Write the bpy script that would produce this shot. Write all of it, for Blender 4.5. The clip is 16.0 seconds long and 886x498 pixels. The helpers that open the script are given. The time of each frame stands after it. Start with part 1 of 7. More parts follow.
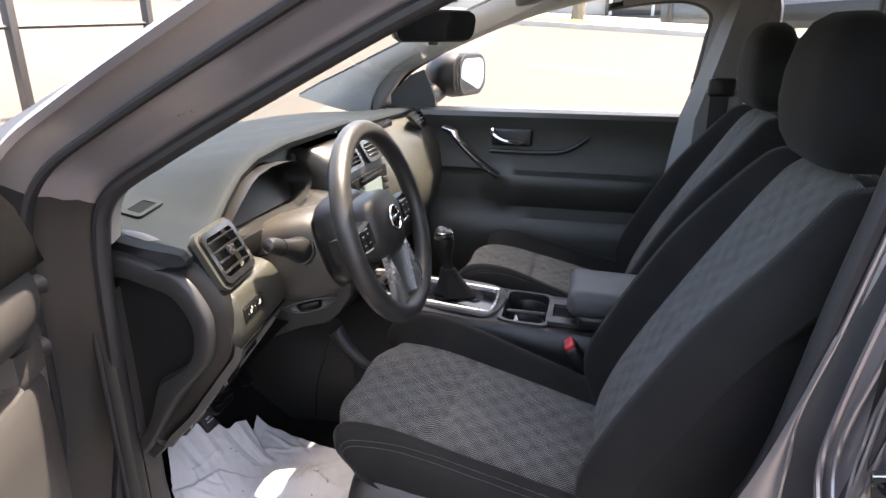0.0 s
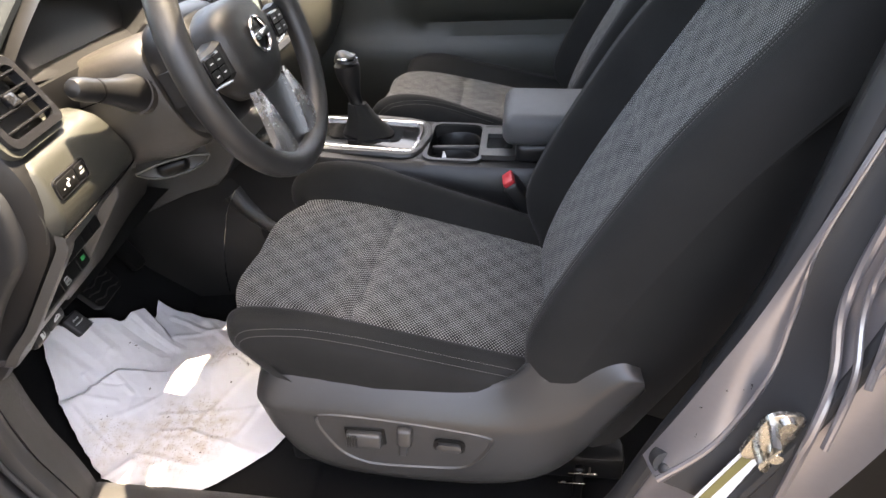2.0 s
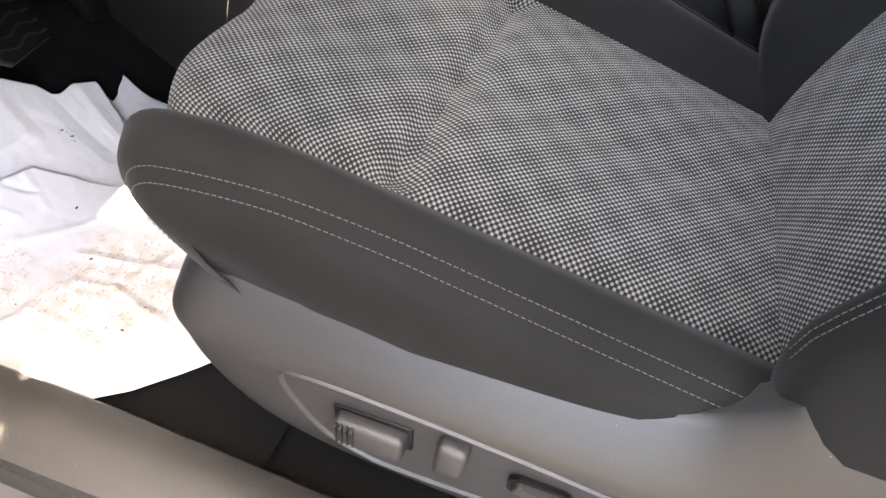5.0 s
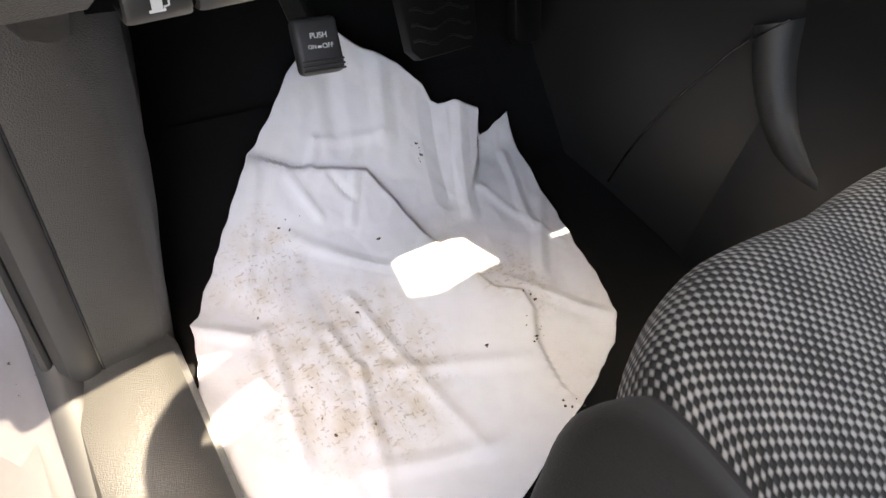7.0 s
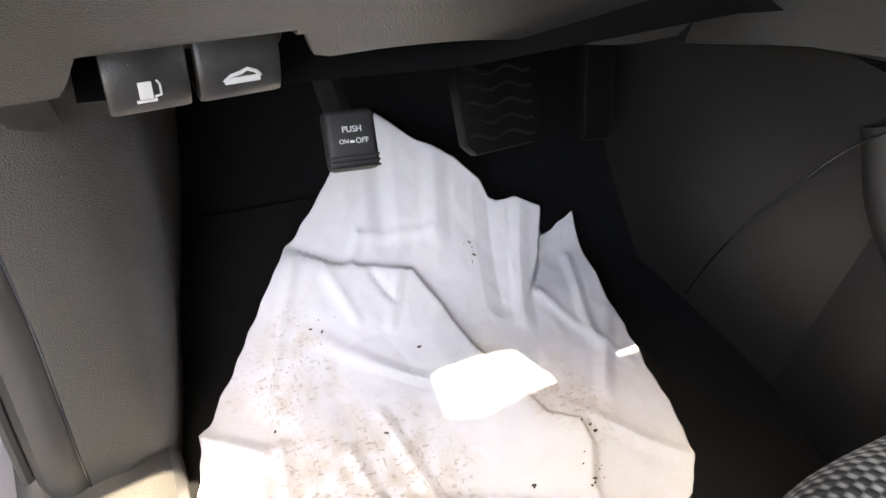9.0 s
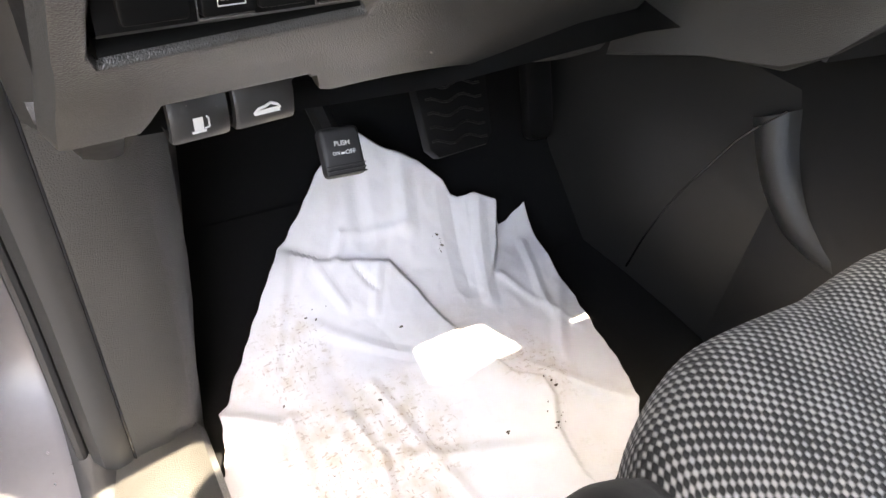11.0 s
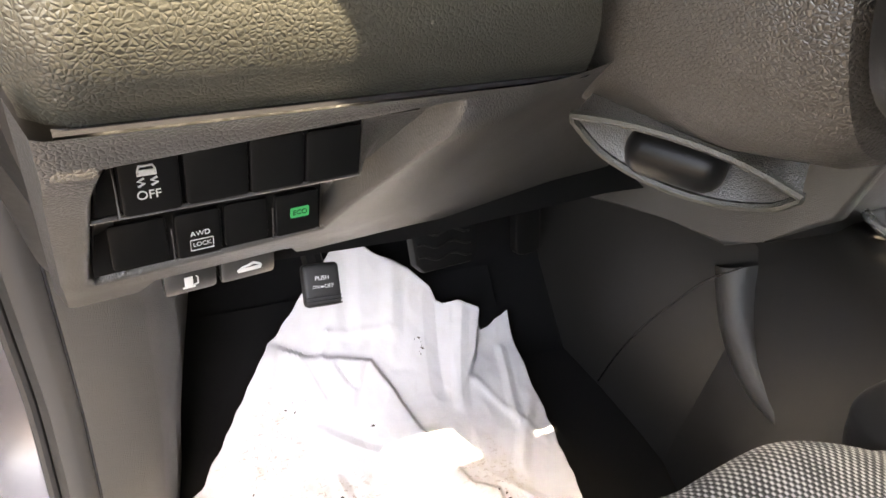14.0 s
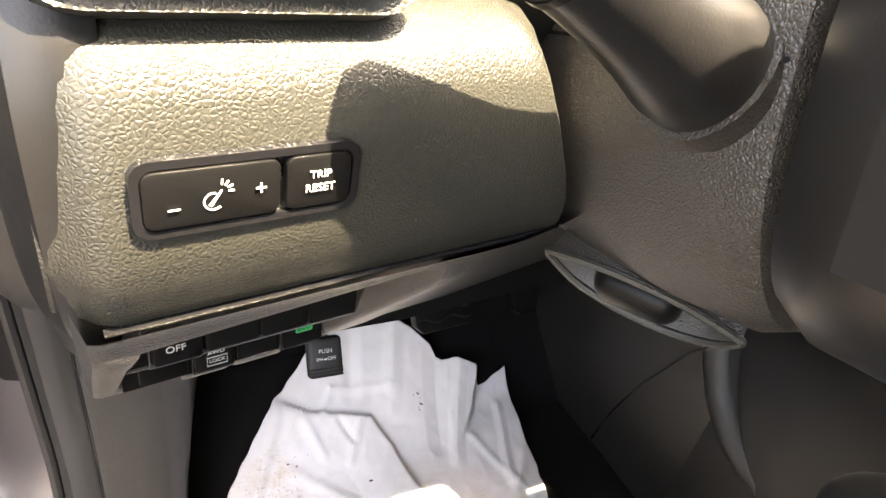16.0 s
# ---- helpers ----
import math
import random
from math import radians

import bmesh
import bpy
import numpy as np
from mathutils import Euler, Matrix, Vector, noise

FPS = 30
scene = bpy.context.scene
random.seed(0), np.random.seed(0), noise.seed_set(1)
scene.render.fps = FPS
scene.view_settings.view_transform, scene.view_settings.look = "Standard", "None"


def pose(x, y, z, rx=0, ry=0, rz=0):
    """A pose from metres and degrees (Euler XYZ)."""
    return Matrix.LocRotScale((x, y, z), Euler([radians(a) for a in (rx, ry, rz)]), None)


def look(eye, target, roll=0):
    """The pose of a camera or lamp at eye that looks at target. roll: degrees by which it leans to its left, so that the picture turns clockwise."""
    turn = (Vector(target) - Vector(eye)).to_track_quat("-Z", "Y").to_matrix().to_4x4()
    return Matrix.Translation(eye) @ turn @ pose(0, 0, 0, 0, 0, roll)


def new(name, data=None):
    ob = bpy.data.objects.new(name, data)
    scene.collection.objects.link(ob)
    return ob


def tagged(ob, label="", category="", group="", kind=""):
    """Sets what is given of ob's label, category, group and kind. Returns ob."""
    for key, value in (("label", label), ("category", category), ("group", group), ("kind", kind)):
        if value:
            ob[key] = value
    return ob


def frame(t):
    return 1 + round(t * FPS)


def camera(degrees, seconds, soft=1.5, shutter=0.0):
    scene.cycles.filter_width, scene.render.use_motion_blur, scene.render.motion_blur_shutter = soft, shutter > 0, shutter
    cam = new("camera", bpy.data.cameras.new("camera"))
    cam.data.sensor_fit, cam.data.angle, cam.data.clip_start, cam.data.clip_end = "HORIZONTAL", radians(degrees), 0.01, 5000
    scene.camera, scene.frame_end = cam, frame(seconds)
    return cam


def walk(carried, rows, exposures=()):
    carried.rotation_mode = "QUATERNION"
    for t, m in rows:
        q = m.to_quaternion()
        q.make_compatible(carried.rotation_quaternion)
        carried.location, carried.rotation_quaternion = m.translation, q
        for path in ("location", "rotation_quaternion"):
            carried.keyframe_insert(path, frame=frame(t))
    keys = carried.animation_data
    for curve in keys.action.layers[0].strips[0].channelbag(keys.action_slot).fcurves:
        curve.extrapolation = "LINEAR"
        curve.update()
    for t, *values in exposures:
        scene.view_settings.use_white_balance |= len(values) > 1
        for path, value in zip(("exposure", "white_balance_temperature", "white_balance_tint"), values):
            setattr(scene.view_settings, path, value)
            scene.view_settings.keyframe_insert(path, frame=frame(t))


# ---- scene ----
cam = camera(71.9, 16.0)
EXPOSURES = [(0.0, 3.38, 7700.0, 15.0), (1.0, 3.18, 7600.0, 15.0), (1.5, 3.04, 8000.0, 14.0), (2.0, 4.0, 8400.0, 13.0), (2.5, 4.43, 9100.0, 12.0), (3.0, 4.8, 9100.0, 12.0), (5.5, 4.3, 8700.0, 12.0), (7.0, 3.9, 8400.0, 10.0), (8.5, 4.28, 8500.0, 10.0), (11.0, 4.43, 8400.0, 10.0), (12.5, 4.78, 9000.0, 11.0), (13.5, 4.8, 9100.0, 12.0), (15.0, 4.8, 9400.0, 12.0), (15.5, 4.75, 9400.0, 12.0), (16.0, 4.35, 9100.0, 12.0)]
PATH = [
    (0, (0.338, -1.323, 1.352), (-0.125, 0.509, 0.694), -0.0),
    (0.5, (0.314, -1.417, 1.351), (-0.052, 0.444, 0.717), 0.3),
    (1, (0.318, -1.423, 1.339), (0.007, 0.436, 0.671), 0.1),
    (1.5, (0.346, -1.273, 1.306), (0.063, 0.517, 0.46), -1.7),
    (2, (0.34, -1.112, 1.251), (0.086, 0.525, 0.13), -3.8),
    (2.3, (0.3, -1.021, 1.189), (0.091, 0.517, -0.072), -4.4),
    (2.5, (0.277, -0.949, 1.136), (0.104, 0.509, -0.222), -4.8),
    (2.7, (0.247, -0.889, 1.071), (0.126, 0.508, -0.355), -4.0),
    (3, (0.232, -0.837, 0.955), (0.114, 0.549, -0.482), -3.3),
    (5.3, (0.211, -0.745, 0.978), (-0.226, 0.476, -0.545), 9.1),
    (5.5, (0.178, -0.736, 1.007), (-0.287, 0.462, -0.526), 15.2),
    (5.7, (0.15, -0.725, 1.006), (-0.412, 0.488, -0.481), 17.8),
    (6, (0.09, -0.696, 0.985), (-0.563, 0.494, -0.484), 19.9),
    (6.5, (0.011, -0.657, 0.924), (-0.767, 0.419, -0.572), 19.7),
    (7, (-0.029, -0.624, 0.879), (-0.944, 0.332, -0.62), 17.1),
    (7.5, (-0.065, -0.602, 0.856), (-1.105, 0.268, -0.615), 14.6),
    (8, (-0.079, -0.591, 0.845), (-1.203, 0.248, -0.58), 13.0),
    (8.5, (-0.077, -0.576, 0.849), (-1.261, 0.243, -0.538), 12.3),
    (8.7, (-0.073, -0.57, 0.851), (-1.283, 0.243, -0.518), 11.7),
    (11, (-0.014, -0.625, 0.899), (-1.168, 0.328, -0.428), 11.3),
    (11.5, (0.004, -0.611, 0.933), (-1.146, 0.353, -0.388), 12.6),
    (12, (0.007, -0.608, 0.952), (-1.181, 0.347, -0.343), 12.6),
    (12.5, (-0.002, -0.606, 0.967), (-1.222, 0.337, -0.307), 13.1),
    (13, (-0.009, -0.605, 0.976), (-1.255, 0.324, -0.282), 13.6),
    (13.5, (-0.007, -0.6, 0.985), (-1.277, 0.318, -0.259), 13.9),
    (14, (-0.001, -0.595, 0.997), (-1.291, 0.316, -0.231), 14.0),
    (14.5, (0.003, -0.592, 1.016), (-1.303, 0.315, -0.198), 13.9),
    (15, (0.006, -0.592, 1.035), (-1.322, 0.307, -0.16), 13.7),
    (15.5, (-0.001, -0.594, 1.047), (-1.344, 0.295, -0.139), 14.0),
    (16, (-0.004, -0.595, 1.06), (-1.35, 0.295, -0.122), 14.5),
]
walk(cam, [(t, look(eye, target, roll)) for t, eye, target, roll in PATH], EXPOSURES)

# ---- light ----
SUN = Vector((0.285, 0.185, 1.0)).normalized()
world = bpy.data.worlds.new("sky")
world.use_nodes = True
scene.world = world
sky = world.node_tree.nodes.new("ShaderNodeTexSky")
sky.sky_type = "NISHITA"
sky.sun_disc = False
sky.sun_elevation = math.asin(SUN.z)
sky.sun_rotation = math.atan2(SUN.x, SUN.y)
sky.air_density, sky.dust_density = 0.8, 4.0
back = world.node_tree.nodes["Background"]
back.inputs["Strength"].default_value = 0.15
world.node_tree.links.new(sky.outputs["Color"], back.inputs["Color"])
sun_data = bpy.data.lights.new("sun", "SUN")
sun_data.energy, sun_data.angle, sun_data.color = 3.0, radians(0.5), (1.0, 0.95, 0.86)
sun = new("sun", sun_data)
sun.matrix_world = look(SUN * 30, (0, 0, 0))


# ---- materials ----
def nodes_of(name):
    m = bpy.data.materials.new(name)
    m.use_nodes = True
    t = m.node_tree
    return m, t, t.nodes["Principled BSDF"]


def add(t, kind, **props):
    n = t.nodes.new(kind)
    for k, v in props.items():
        if k in n.inputs:
            n.inputs[k].default_value = v
    return n


def ramp(t, source, lo, hi, a, b):
    n = t.nodes.new("ShaderNodeMapRange")
    n.inputs["From Min"].default_value, n.inputs["From Max"].default_value = lo, hi
    n.inputs["To Min"].default_value, n.inputs["To Max"].default_value = a, b
    t.links.new(source, n.inputs["Value"])
    return n.outputs["Result"]


def math_node(t, op, a, b=None, c=None):
    n = t.nodes.new("ShaderNodeMath")
    n.operation = op
    for i, v in enumerate((a, b, c)):
        if v is None:
            continue
        if isinstance(v, (int, float)):
            n.inputs[i].default_value = v
        else:
            t.links.new(v, n.inputs[i])
    return n.outputs[0]


def mix(t, fac, a, b):
    n = t.nodes.new("ShaderNodeMix")
    n.data_type = "RGBA"
    for key, v in (("Factor", fac), ("A", a), ("B", b)):
        sock = [s for s in n.inputs if s.name == key and (s.type == "RGBA" or key == "Factor")][0]
        if isinstance(v, (int, float)):
            sock.default_value = v
        elif isinstance(v, tuple):
            sock.default_value = (*v, 1)
        else:
            t.links.new(v, sock)
    return [o for o in n.outputs if o.type == "RGBA"][0]


def bump(t, p, height, strength, distance):
    n = t.nodes.new("ShaderNodeBump")
    n.inputs["Strength"].default_value, n.inputs["Distance"].default_value = strength, distance
    t.links.new(height, n.inputs["Height"])
    t.links.new(n.outputs["Normal"], p.inputs["Normal"])


def coords(t, kind="Object", scale=1.0):
    c = t.nodes.new("ShaderNodeTexCoord")
    if scale == 1.0:
        return c.outputs[kind]
    n = t.nodes.new("ShaderNodeVectorMath")
    n.operation = "SCALE"
    n.inputs["Scale"].default_value = scale
    t.links.new(c.outputs[kind], n.inputs[0])
    return n.outputs[0]


def noise_of(t, where, scale, detail=3.0):
    n = add(t, "ShaderNodeTexNoise", Scale=scale, Detail=detail)
    t.links.new(where, n.inputs["Vector"])
    return n.outputs["Fac"]


def simple(name, colour, rough=0.5, metal=0.0, vary=0.12, grain=0.0, grain_scale=900.0, coat=0.0, spec=0.5):
    """A surface with a faint unevenness of tone and gloss, and a fine relief."""
    m, t, p = nodes_of(name)
    where = coords(t)
    big = noise_of(t, where, 7.0)
    fine = noise_of(t, where, 160.0)
    tone = math_node(t, "ADD", math_node(t, "MULTIPLY", big, 0.6), math_node(t, "MULTIPLY", fine, 0.4))
    lo = tuple(c * (1 - vary) for c in colour)
    hi = tuple(min(1, c * (1 + vary)) for c in colour)
    t.links.new(mix(t, ramp(t, tone, 0.3, 0.7, 0, 1), lo, hi), p.inputs["Base Color"])
    t.links.new(ramp(t, tone, 0.3, 0.7, max(0.02, rough - 0.06), min(1, rough + 0.06)), p.inputs["Roughness"])
    p.inputs["Metallic"].default_value = metal
    p.inputs["Coat Weight"].default_value = coat
    p.inputs["Coat Roughness"].default_value = 0.06
    p.inputs["Specular IOR Level"].default_value = spec
    if grain:
        bump(t, p, noise_of(t, where, grain_scale, 2.0), grain, 0.0006)
    return m


def leather(name, colour, rough=0.45, cells=420.0, depth=0.6, vary=0.1, spec=0.5):
    """Moulded plastic with a leather grain: rounded cells parted by fine creases, with dust specks."""
    m, t, p = nodes_of(name)
    where = coords(t)
    wob = add(t, "ShaderNodeTexNoise", Scale=cells * 0.7, Detail=2.0)
    t.links.new(where, wob.inputs["Vector"])
    off = t.nodes.new("ShaderNodeVectorMath")
    off.operation = "MULTIPLY_ADD"
    off.inputs[1].default_value = (0.0009,) * 3
    t.links.new(wob.outputs["Color"], off.inputs[0])
    t.links.new(where, off.inputs[2])
    v = t.nodes.new("ShaderNodeTexVoronoi")
    v.feature = "DISTANCE_TO_EDGE"
    v.inputs["Scale"].default_value = cells
    t.links.new(off.outputs[0], v.inputs["Vector"])
    cell = ramp(t, v.outputs["Distance"], 0.0, 0.28, 0.0, 1.0)
    fine = noise_of(t, where, cells * 3, 2.0)
    height = math_node(t, "ADD", math_node(t, "MULTIPLY", cell, 0.85), math_node(t, "MULTIPLY", fine, 0.15))
    bump(t, p, height, depth, 0.0007)
    big = noise_of(t, where, 9.0)
    lo = tuple(c * (1 - vary) for c in colour)
    hi = tuple(c * (1 + vary) for c in colour)
    base = mix(t, ramp(t, big, 0.3, 0.7, 0, 1), lo, hi)
    speck = ramp(t, noise_of(t, where, 330.0, 1.0), 0.80, 0.83, 0.0, 0.35)
    t.links.new(mix(t, speck, base, (0.35, 0.33, 0.30)), p.inputs["Base Color"])
    t.links.new(ramp(t, big, 0.3, 0.7, rough - 0.05, rough + 0.05), p.inputs["Roughness"])
    p.inputs["Specular IOR Level"].default_value = spec
    return m


def weave(name):
    """Seat cloth: a close black and pale grey basket weave, with soft dark spots on a staggered lattice. UV in metres."""
    m, t, p = nodes_of(name)
    uv = coords(t, "UV")
    sep = t.nodes.new("ShaderNodeSeparateXYZ")
    t.links.new(uv, sep.inputs[0])
    u, v = sep.outputs["X"], sep.outputs["Y"]
    P = 0.0051
    wave = lambda x, per, ph=0.0: math_node(t, "SINE", math_node(t, "MULTIPLY_ADD", x, 2 * math.pi / per, ph))
    a = math_node(t, "ADD", math_node(t, "MULTIPLY", u, 1.0), math_node(t, "MULTIPLY", v, 1.0))
    b = math_node(t, "SUBTRACT", u, v)
    cell = math_node(t, "MULTIPLY", wave(u, P), wave(v, P))
    # soft spots on a staggered lattice
    L = 0.048
    g1 = math_node(t, "COSINE", math_node(t, "MULTIPLY", a, 2 * math.pi / L))
    g2 = math_node(t, "COSINE", math_node(t, "MULTIPLY", b, 2 * math.pi / L))
    blob = math_node(t, "MULTIPLY", math_node(t, "ADD", g1, g2), 0.5)
    ring = ramp(t, blob, -0.6, 1.0, 0.0, 1.0)
    level = math_node(t, "ADD", cell, math_node(t, "MULTIPLY", ring, -0.24))
    rough_noise = noise_of(t, uv, 900.0, 2.0)
    level = math_node(t, "ADD", level, math_node(t, "MULTIPLY_ADD", rough_noise, 0.4, -0.20))
    fac = ramp(t, level, -0.25, 0.75, 0.0, 1.0)
    t.links.new(mix(t, fac, (0.014, 0.014, 0.0138), (0.275, 0.270, 0.255)), p.inputs["Base Color"])
    p.inputs["Roughness"].default_value = 0.9
    p.inputs["Specular IOR Level"].default_value = 0.2
    p.inputs["Sheen Weight"].default_value = 0.1
    bump(t, p, math_node(t, "ADD", cell, rough_noise), 0.5, 0.0008)
    return m


def cloth(name, colour):
    m, t, p = nodes_of(name)
    where = coords(t)
    big, fine = noise_of(t, where, 11.0), noise_of(t, where, 1500.0, 2.0)
    t.links.new(mix(t, ramp(t, math_node(t, "ADD", big, fine), 0.6, 1.4, 0, 1), tuple(c * 0.75 for c in colour), tuple(c * 1.3 for c in colour)), p.inputs["Base Color"])
    p.inputs["Roughness"].default_value = 0.85
    p.inputs["Specular IOR Level"].default_value = 0.16
    p.inputs["Sheen Weight"].default_value = 0.06
    p.inputs["Sheen Roughness"].default_value = 0.4
    bump(t, p, math_node(t, "ADD", fine, math_node(t, "MULTIPLY", big, 2.0)), 0.25, 0.001)
    return m


def soiled_paper(name):
    """White sheet with brown shoe dirt in a trodden patch, dry flecks elsewhere and a few dark crumbs."""
    m, t, p = nodes_of(name)
    where = coords(t)

    def patch(at, radius):
        d = t.nodes.new("ShaderNodeVectorMath")
        d.operation = "DISTANCE"
        t.links.new(where, d.inputs[0])
        d.inputs[1].default_value = at
        wob = math_node(t, "MULTIPLY_ADD", noise_of(t, where, 22.0, 3.0), 0.06, -0.03)
        return ramp(t, math_node(t, "ADD", d.outputs["Value"], wob), radius, radius * 0.45, 0.0, 1.0)

    trod = math_node(t, "MAXIMUM", patch((-0.235, -0.475, 0.415), 0.105), math_node(t, "MULTIPLY", patch((-0.36, -0.50, 0.415), 0.06), 0.7))
    edge = patch((-0.25, -0.285, 0.415), 0.05)
    soil = ramp(t, noise_of(t, where, 13.0, 4.0), 0.46, 0.74, 0.0, 0.6)

    def dashes(stretch, scale, lo, hi):
        v = t.nodes.new("ShaderNodeVectorMath")
        v.operation = "MULTIPLY"
        t.links.new(where, v.inputs[0])
        v.inputs[1].default_value = stretch
        return ramp(t, noise_of(t, v.outputs["Vector"], scale, 2.0), lo, hi, 0.0, 1.0)

    flecks = math_node(t, "MAXIMUM", dashes((1.0, 0.42, 1.0), 330.0, 0.60, 0.67), dashes((0.45, 1.0, 1.0), 380.0, 0.62, 0.69))
    grime = ramp(t, noise_of(t, where, 60.0, 5.0), 0.40, 0.66, 0.0, 1.0)
    spread = math_node(t, "ADD", math_node(t, "MULTIPLY", soil, 0.55), math_node(t, "ADD", trod, math_node(t, "MULTIPLY", edge, 0.7)))
    tan = math_node(t, "MULTIPLY", spread, math_node(t, "MULTIPLY_ADD", grime, 0.60, 0.16))
    base = mix(t, ramp(t, tan, 0.0, 1.0, 0.0, 0.8), (0.67, 0.66, 0.68), (0.44, 0.36, 0.25))
    marks = math_node(t, "MULTIPLY", ramp(t, spread, 0.12, 0.85, 0.0, 0.50), flecks)
    t.links.new(mix(t, marks, base, (0.25, 0.185, 0.115)), p.inputs["Base Color"])
    p.inputs["Roughness"].default_value = 0.75
    p.inputs["Specular IOR Level"].default_value = 0.2
    bump(t, p, noise_of(t, where, 26.0, 5.0), 0.25, 0.003)
    return m


def glass(name, tint=(0.93, 0.97, 0.95), dark=0.0):
    """Thin window glass: mostly clear, with a faint mirror."""
    m, t, p = nodes_of(name)
    t.nodes.remove(p)
    out = t.nodes["Material Output"]
    tr = t.nodes.new("ShaderNodeBsdfTransparent")
    tr.inputs["Color"].default_value = (*(c * (1 - dark) for c in tint), 1)
    gl = t.nodes.new("ShaderNodeBsdfGlossy")
    gl.inputs["Roughness"].default_value = 0.02
    lw = t.nodes.new("ShaderNodeLayerWeight")
    lw.inputs["Blend"].default_value = 0.5
    fr = math_node(t, "MULTIPLY_ADD", math_node(t, "POWER", lw.outputs["Facing"], 5.0), 0.7, 0.05)
    mx = t.nodes.new("ShaderNodeMixShader")
    t.links.new(fr, mx.inputs[0])
    t.links.new(tr.outputs[0], mx.inputs[1])
    t.links.new(gl.outputs[0], mx.inputs[2])
    t.links.new(mx.outputs[0], out.inputs["Surface"])
    return m


def paved(name, lo, hi, scale, relief=0.5):
    m, t, p = nodes_of(name)
    where = coords(t)
    big, mid, fine = noise_of(t, where, 0.25, 5.0), noise_of(t, where, 2.0, 4.0), noise_of(t, where, scale, 3.0)
    tone = math_node(t, "ADD", math_node(t, "MULTIPLY", big, 0.5), math_node(t, "ADD", math_node(t, "MULTIPLY", mid, 0.25), math_node(t, "MULTIPLY", fine, 0.25)))
    t.links.new(mix(t, ramp(t, tone, 0.32, 0.68, 0, 1), lo, hi), p.inputs["Base Color"])
    p.inputs["Roughness"].default_value = 0.9
    bump(t, p, fine, relief, 0.004)
    return m


DASH_TOP = leather("soft_dash_skin", (0.0088, 0.0118, 0.0142), 0.62, 700.0, 0.25, spec=0.09)
DASH = leather("grained_black_plastic", (0.030, 0.0300, 0.0245), 0.38, 620.0, 0.36, spec=0.6)
CONSOLE = simple("satin_console_plastic", (0.0100, 0.0094, 0.0088), 0.42, grain=0.2, vary=0.2)
# same plastic as the dash, lightened and warmed for the light on it
SHROUD = leather("lit_shroud_plastic", (0.037, 0.0325, 0.0275), 0.36, 640.0, 0.5, spec=0.7)
DOORTRIM = leather("grey_door_trim", (0.036, 0.034, 0.033), 0.42, 800.0, 0.2)
STRIP = simple("edge_strip_plastic", (0.022, 0.0217, 0.0212), 0.45, grain=0.06)
KICK = leather("kick_panel_plastic", (0.028, 0.0268, 0.0252), 0.42, 650.0, 0.4)
LOWER = leather("grained_dark_plastic", (0.0420, 0.0403, 0.0382), 0.36, 700.0, 0.36, spec=0.75)
PLASTIC = simple("satin_black_plastic", (0.009, 0.0088, 0.0088), 0.40, grain=0.12)
TRIMGREY = leather("charcoal_seat_plastic", (0.031, 0.0300, 0.0293), 0.34, 1100.0, 0.15, spec=0.6)
GLOSS = simple("gloss_black_plastic", (0.010, 0.010, 0.011), 0.12, vary=0.05)
BUTTON = simple("button_black_plastic", (0.0045, 0.0045, 0.0045), 0.42, grain=0.08, spec=0.2)
CARPET = cloth("black_carpet", (0.004, 0.004, 0.004))
WEAVE = weave("seat_weave")
BOLSTER = cloth("black_seat_cloth", (0.0128, 0.0125, 0.0118))
THREAD = simple("grey_thread", (0.10, 0.094, 0.088), 0.8)
LINER = cloth("grey_headliner", (0.22, 0.215, 0.21))
PILLAR = simple("grey_pillar_plastic", (0.20, 0.20, 0.20), 0.55, grain=0.1)
PAINT = simple("grey_metallic_paint", (0.30, 0.285, 0.298), 0.32, 0.8, vary=0.05, coat=0.45)
PAINT.node_tree.nodes["Principled BSDF"].inputs["Coat Roughness"].default_value = 0.18
RUBBER = simple("black_rubber", (0.014, 0.014, 0.015), 0.55)
CHROME = simple("bright_chrome", (0.75, 0.75, 0.76), 0.10, 1.0, vary=0.04)
STEEL = simple("zinc_plated_steel", (0.55, 0.54, 0.50), 0.28, 1.0)
SILVER = simple("satin_silver_trim", (0.55, 0.55, 0.55), 0.26, 0.9)
PAPER = soiled_paper("soiled_white_paper")
GLASS = glass("clear_window_glass")
TINTED = glass("tinted_window_glass", dark=0.65)
MIRROR = simple("mirror_glass", (0.9, 0.9, 0.9), 0.02, 1.0, vary=0.0)
WHITE = simple("white_marking", (0.58, 0.58, 0.57), 0.5)
GREEN = simple("green_lamp_mark", (0.02, 0.33, 0.10), 0.4)
RED = simple("red_plastic", (0.55, 0.03, 0.04), 0.35)
SCREEN = simple("screen_glass", (0.16, 0.20, 0.20), 0.10, vary=0.05)
LABEL = simple("white_sticker", (0.72, 0.70, 0.69), 0.5)
OLIVE = simple("olive_sticker_print", (0.16, 0.14, 0.05), 0.5)
CONCRETE = paved("sunlit_concrete", (0.036, 0.031, 0.027), (0.050, 0.043, 0.037), 60.0)
ROADTAR = paved("worn_road", (0.036, 0.031, 0.027), (0.050, 0.043, 0.037), 60.0)
KERB = paved("kerb_stone", (0.30, 0.28, 0.25), (0.45, 0.42, 0.38), 30.0)
GRASS = paved("dry_grass", (0.10, 0.14, 0.03), (0.22, 0.25, 0.07), 25.0, 1.0)
LEAF = paved("leaf_green", (0.05, 0.09, 0.02), (0.13, 0.18, 0.05), 8.0)
WALLGREY = paved("grey_cladding", (0.34, 0.34, 0.33), (0.44, 0.44, 0.43), 3.0)
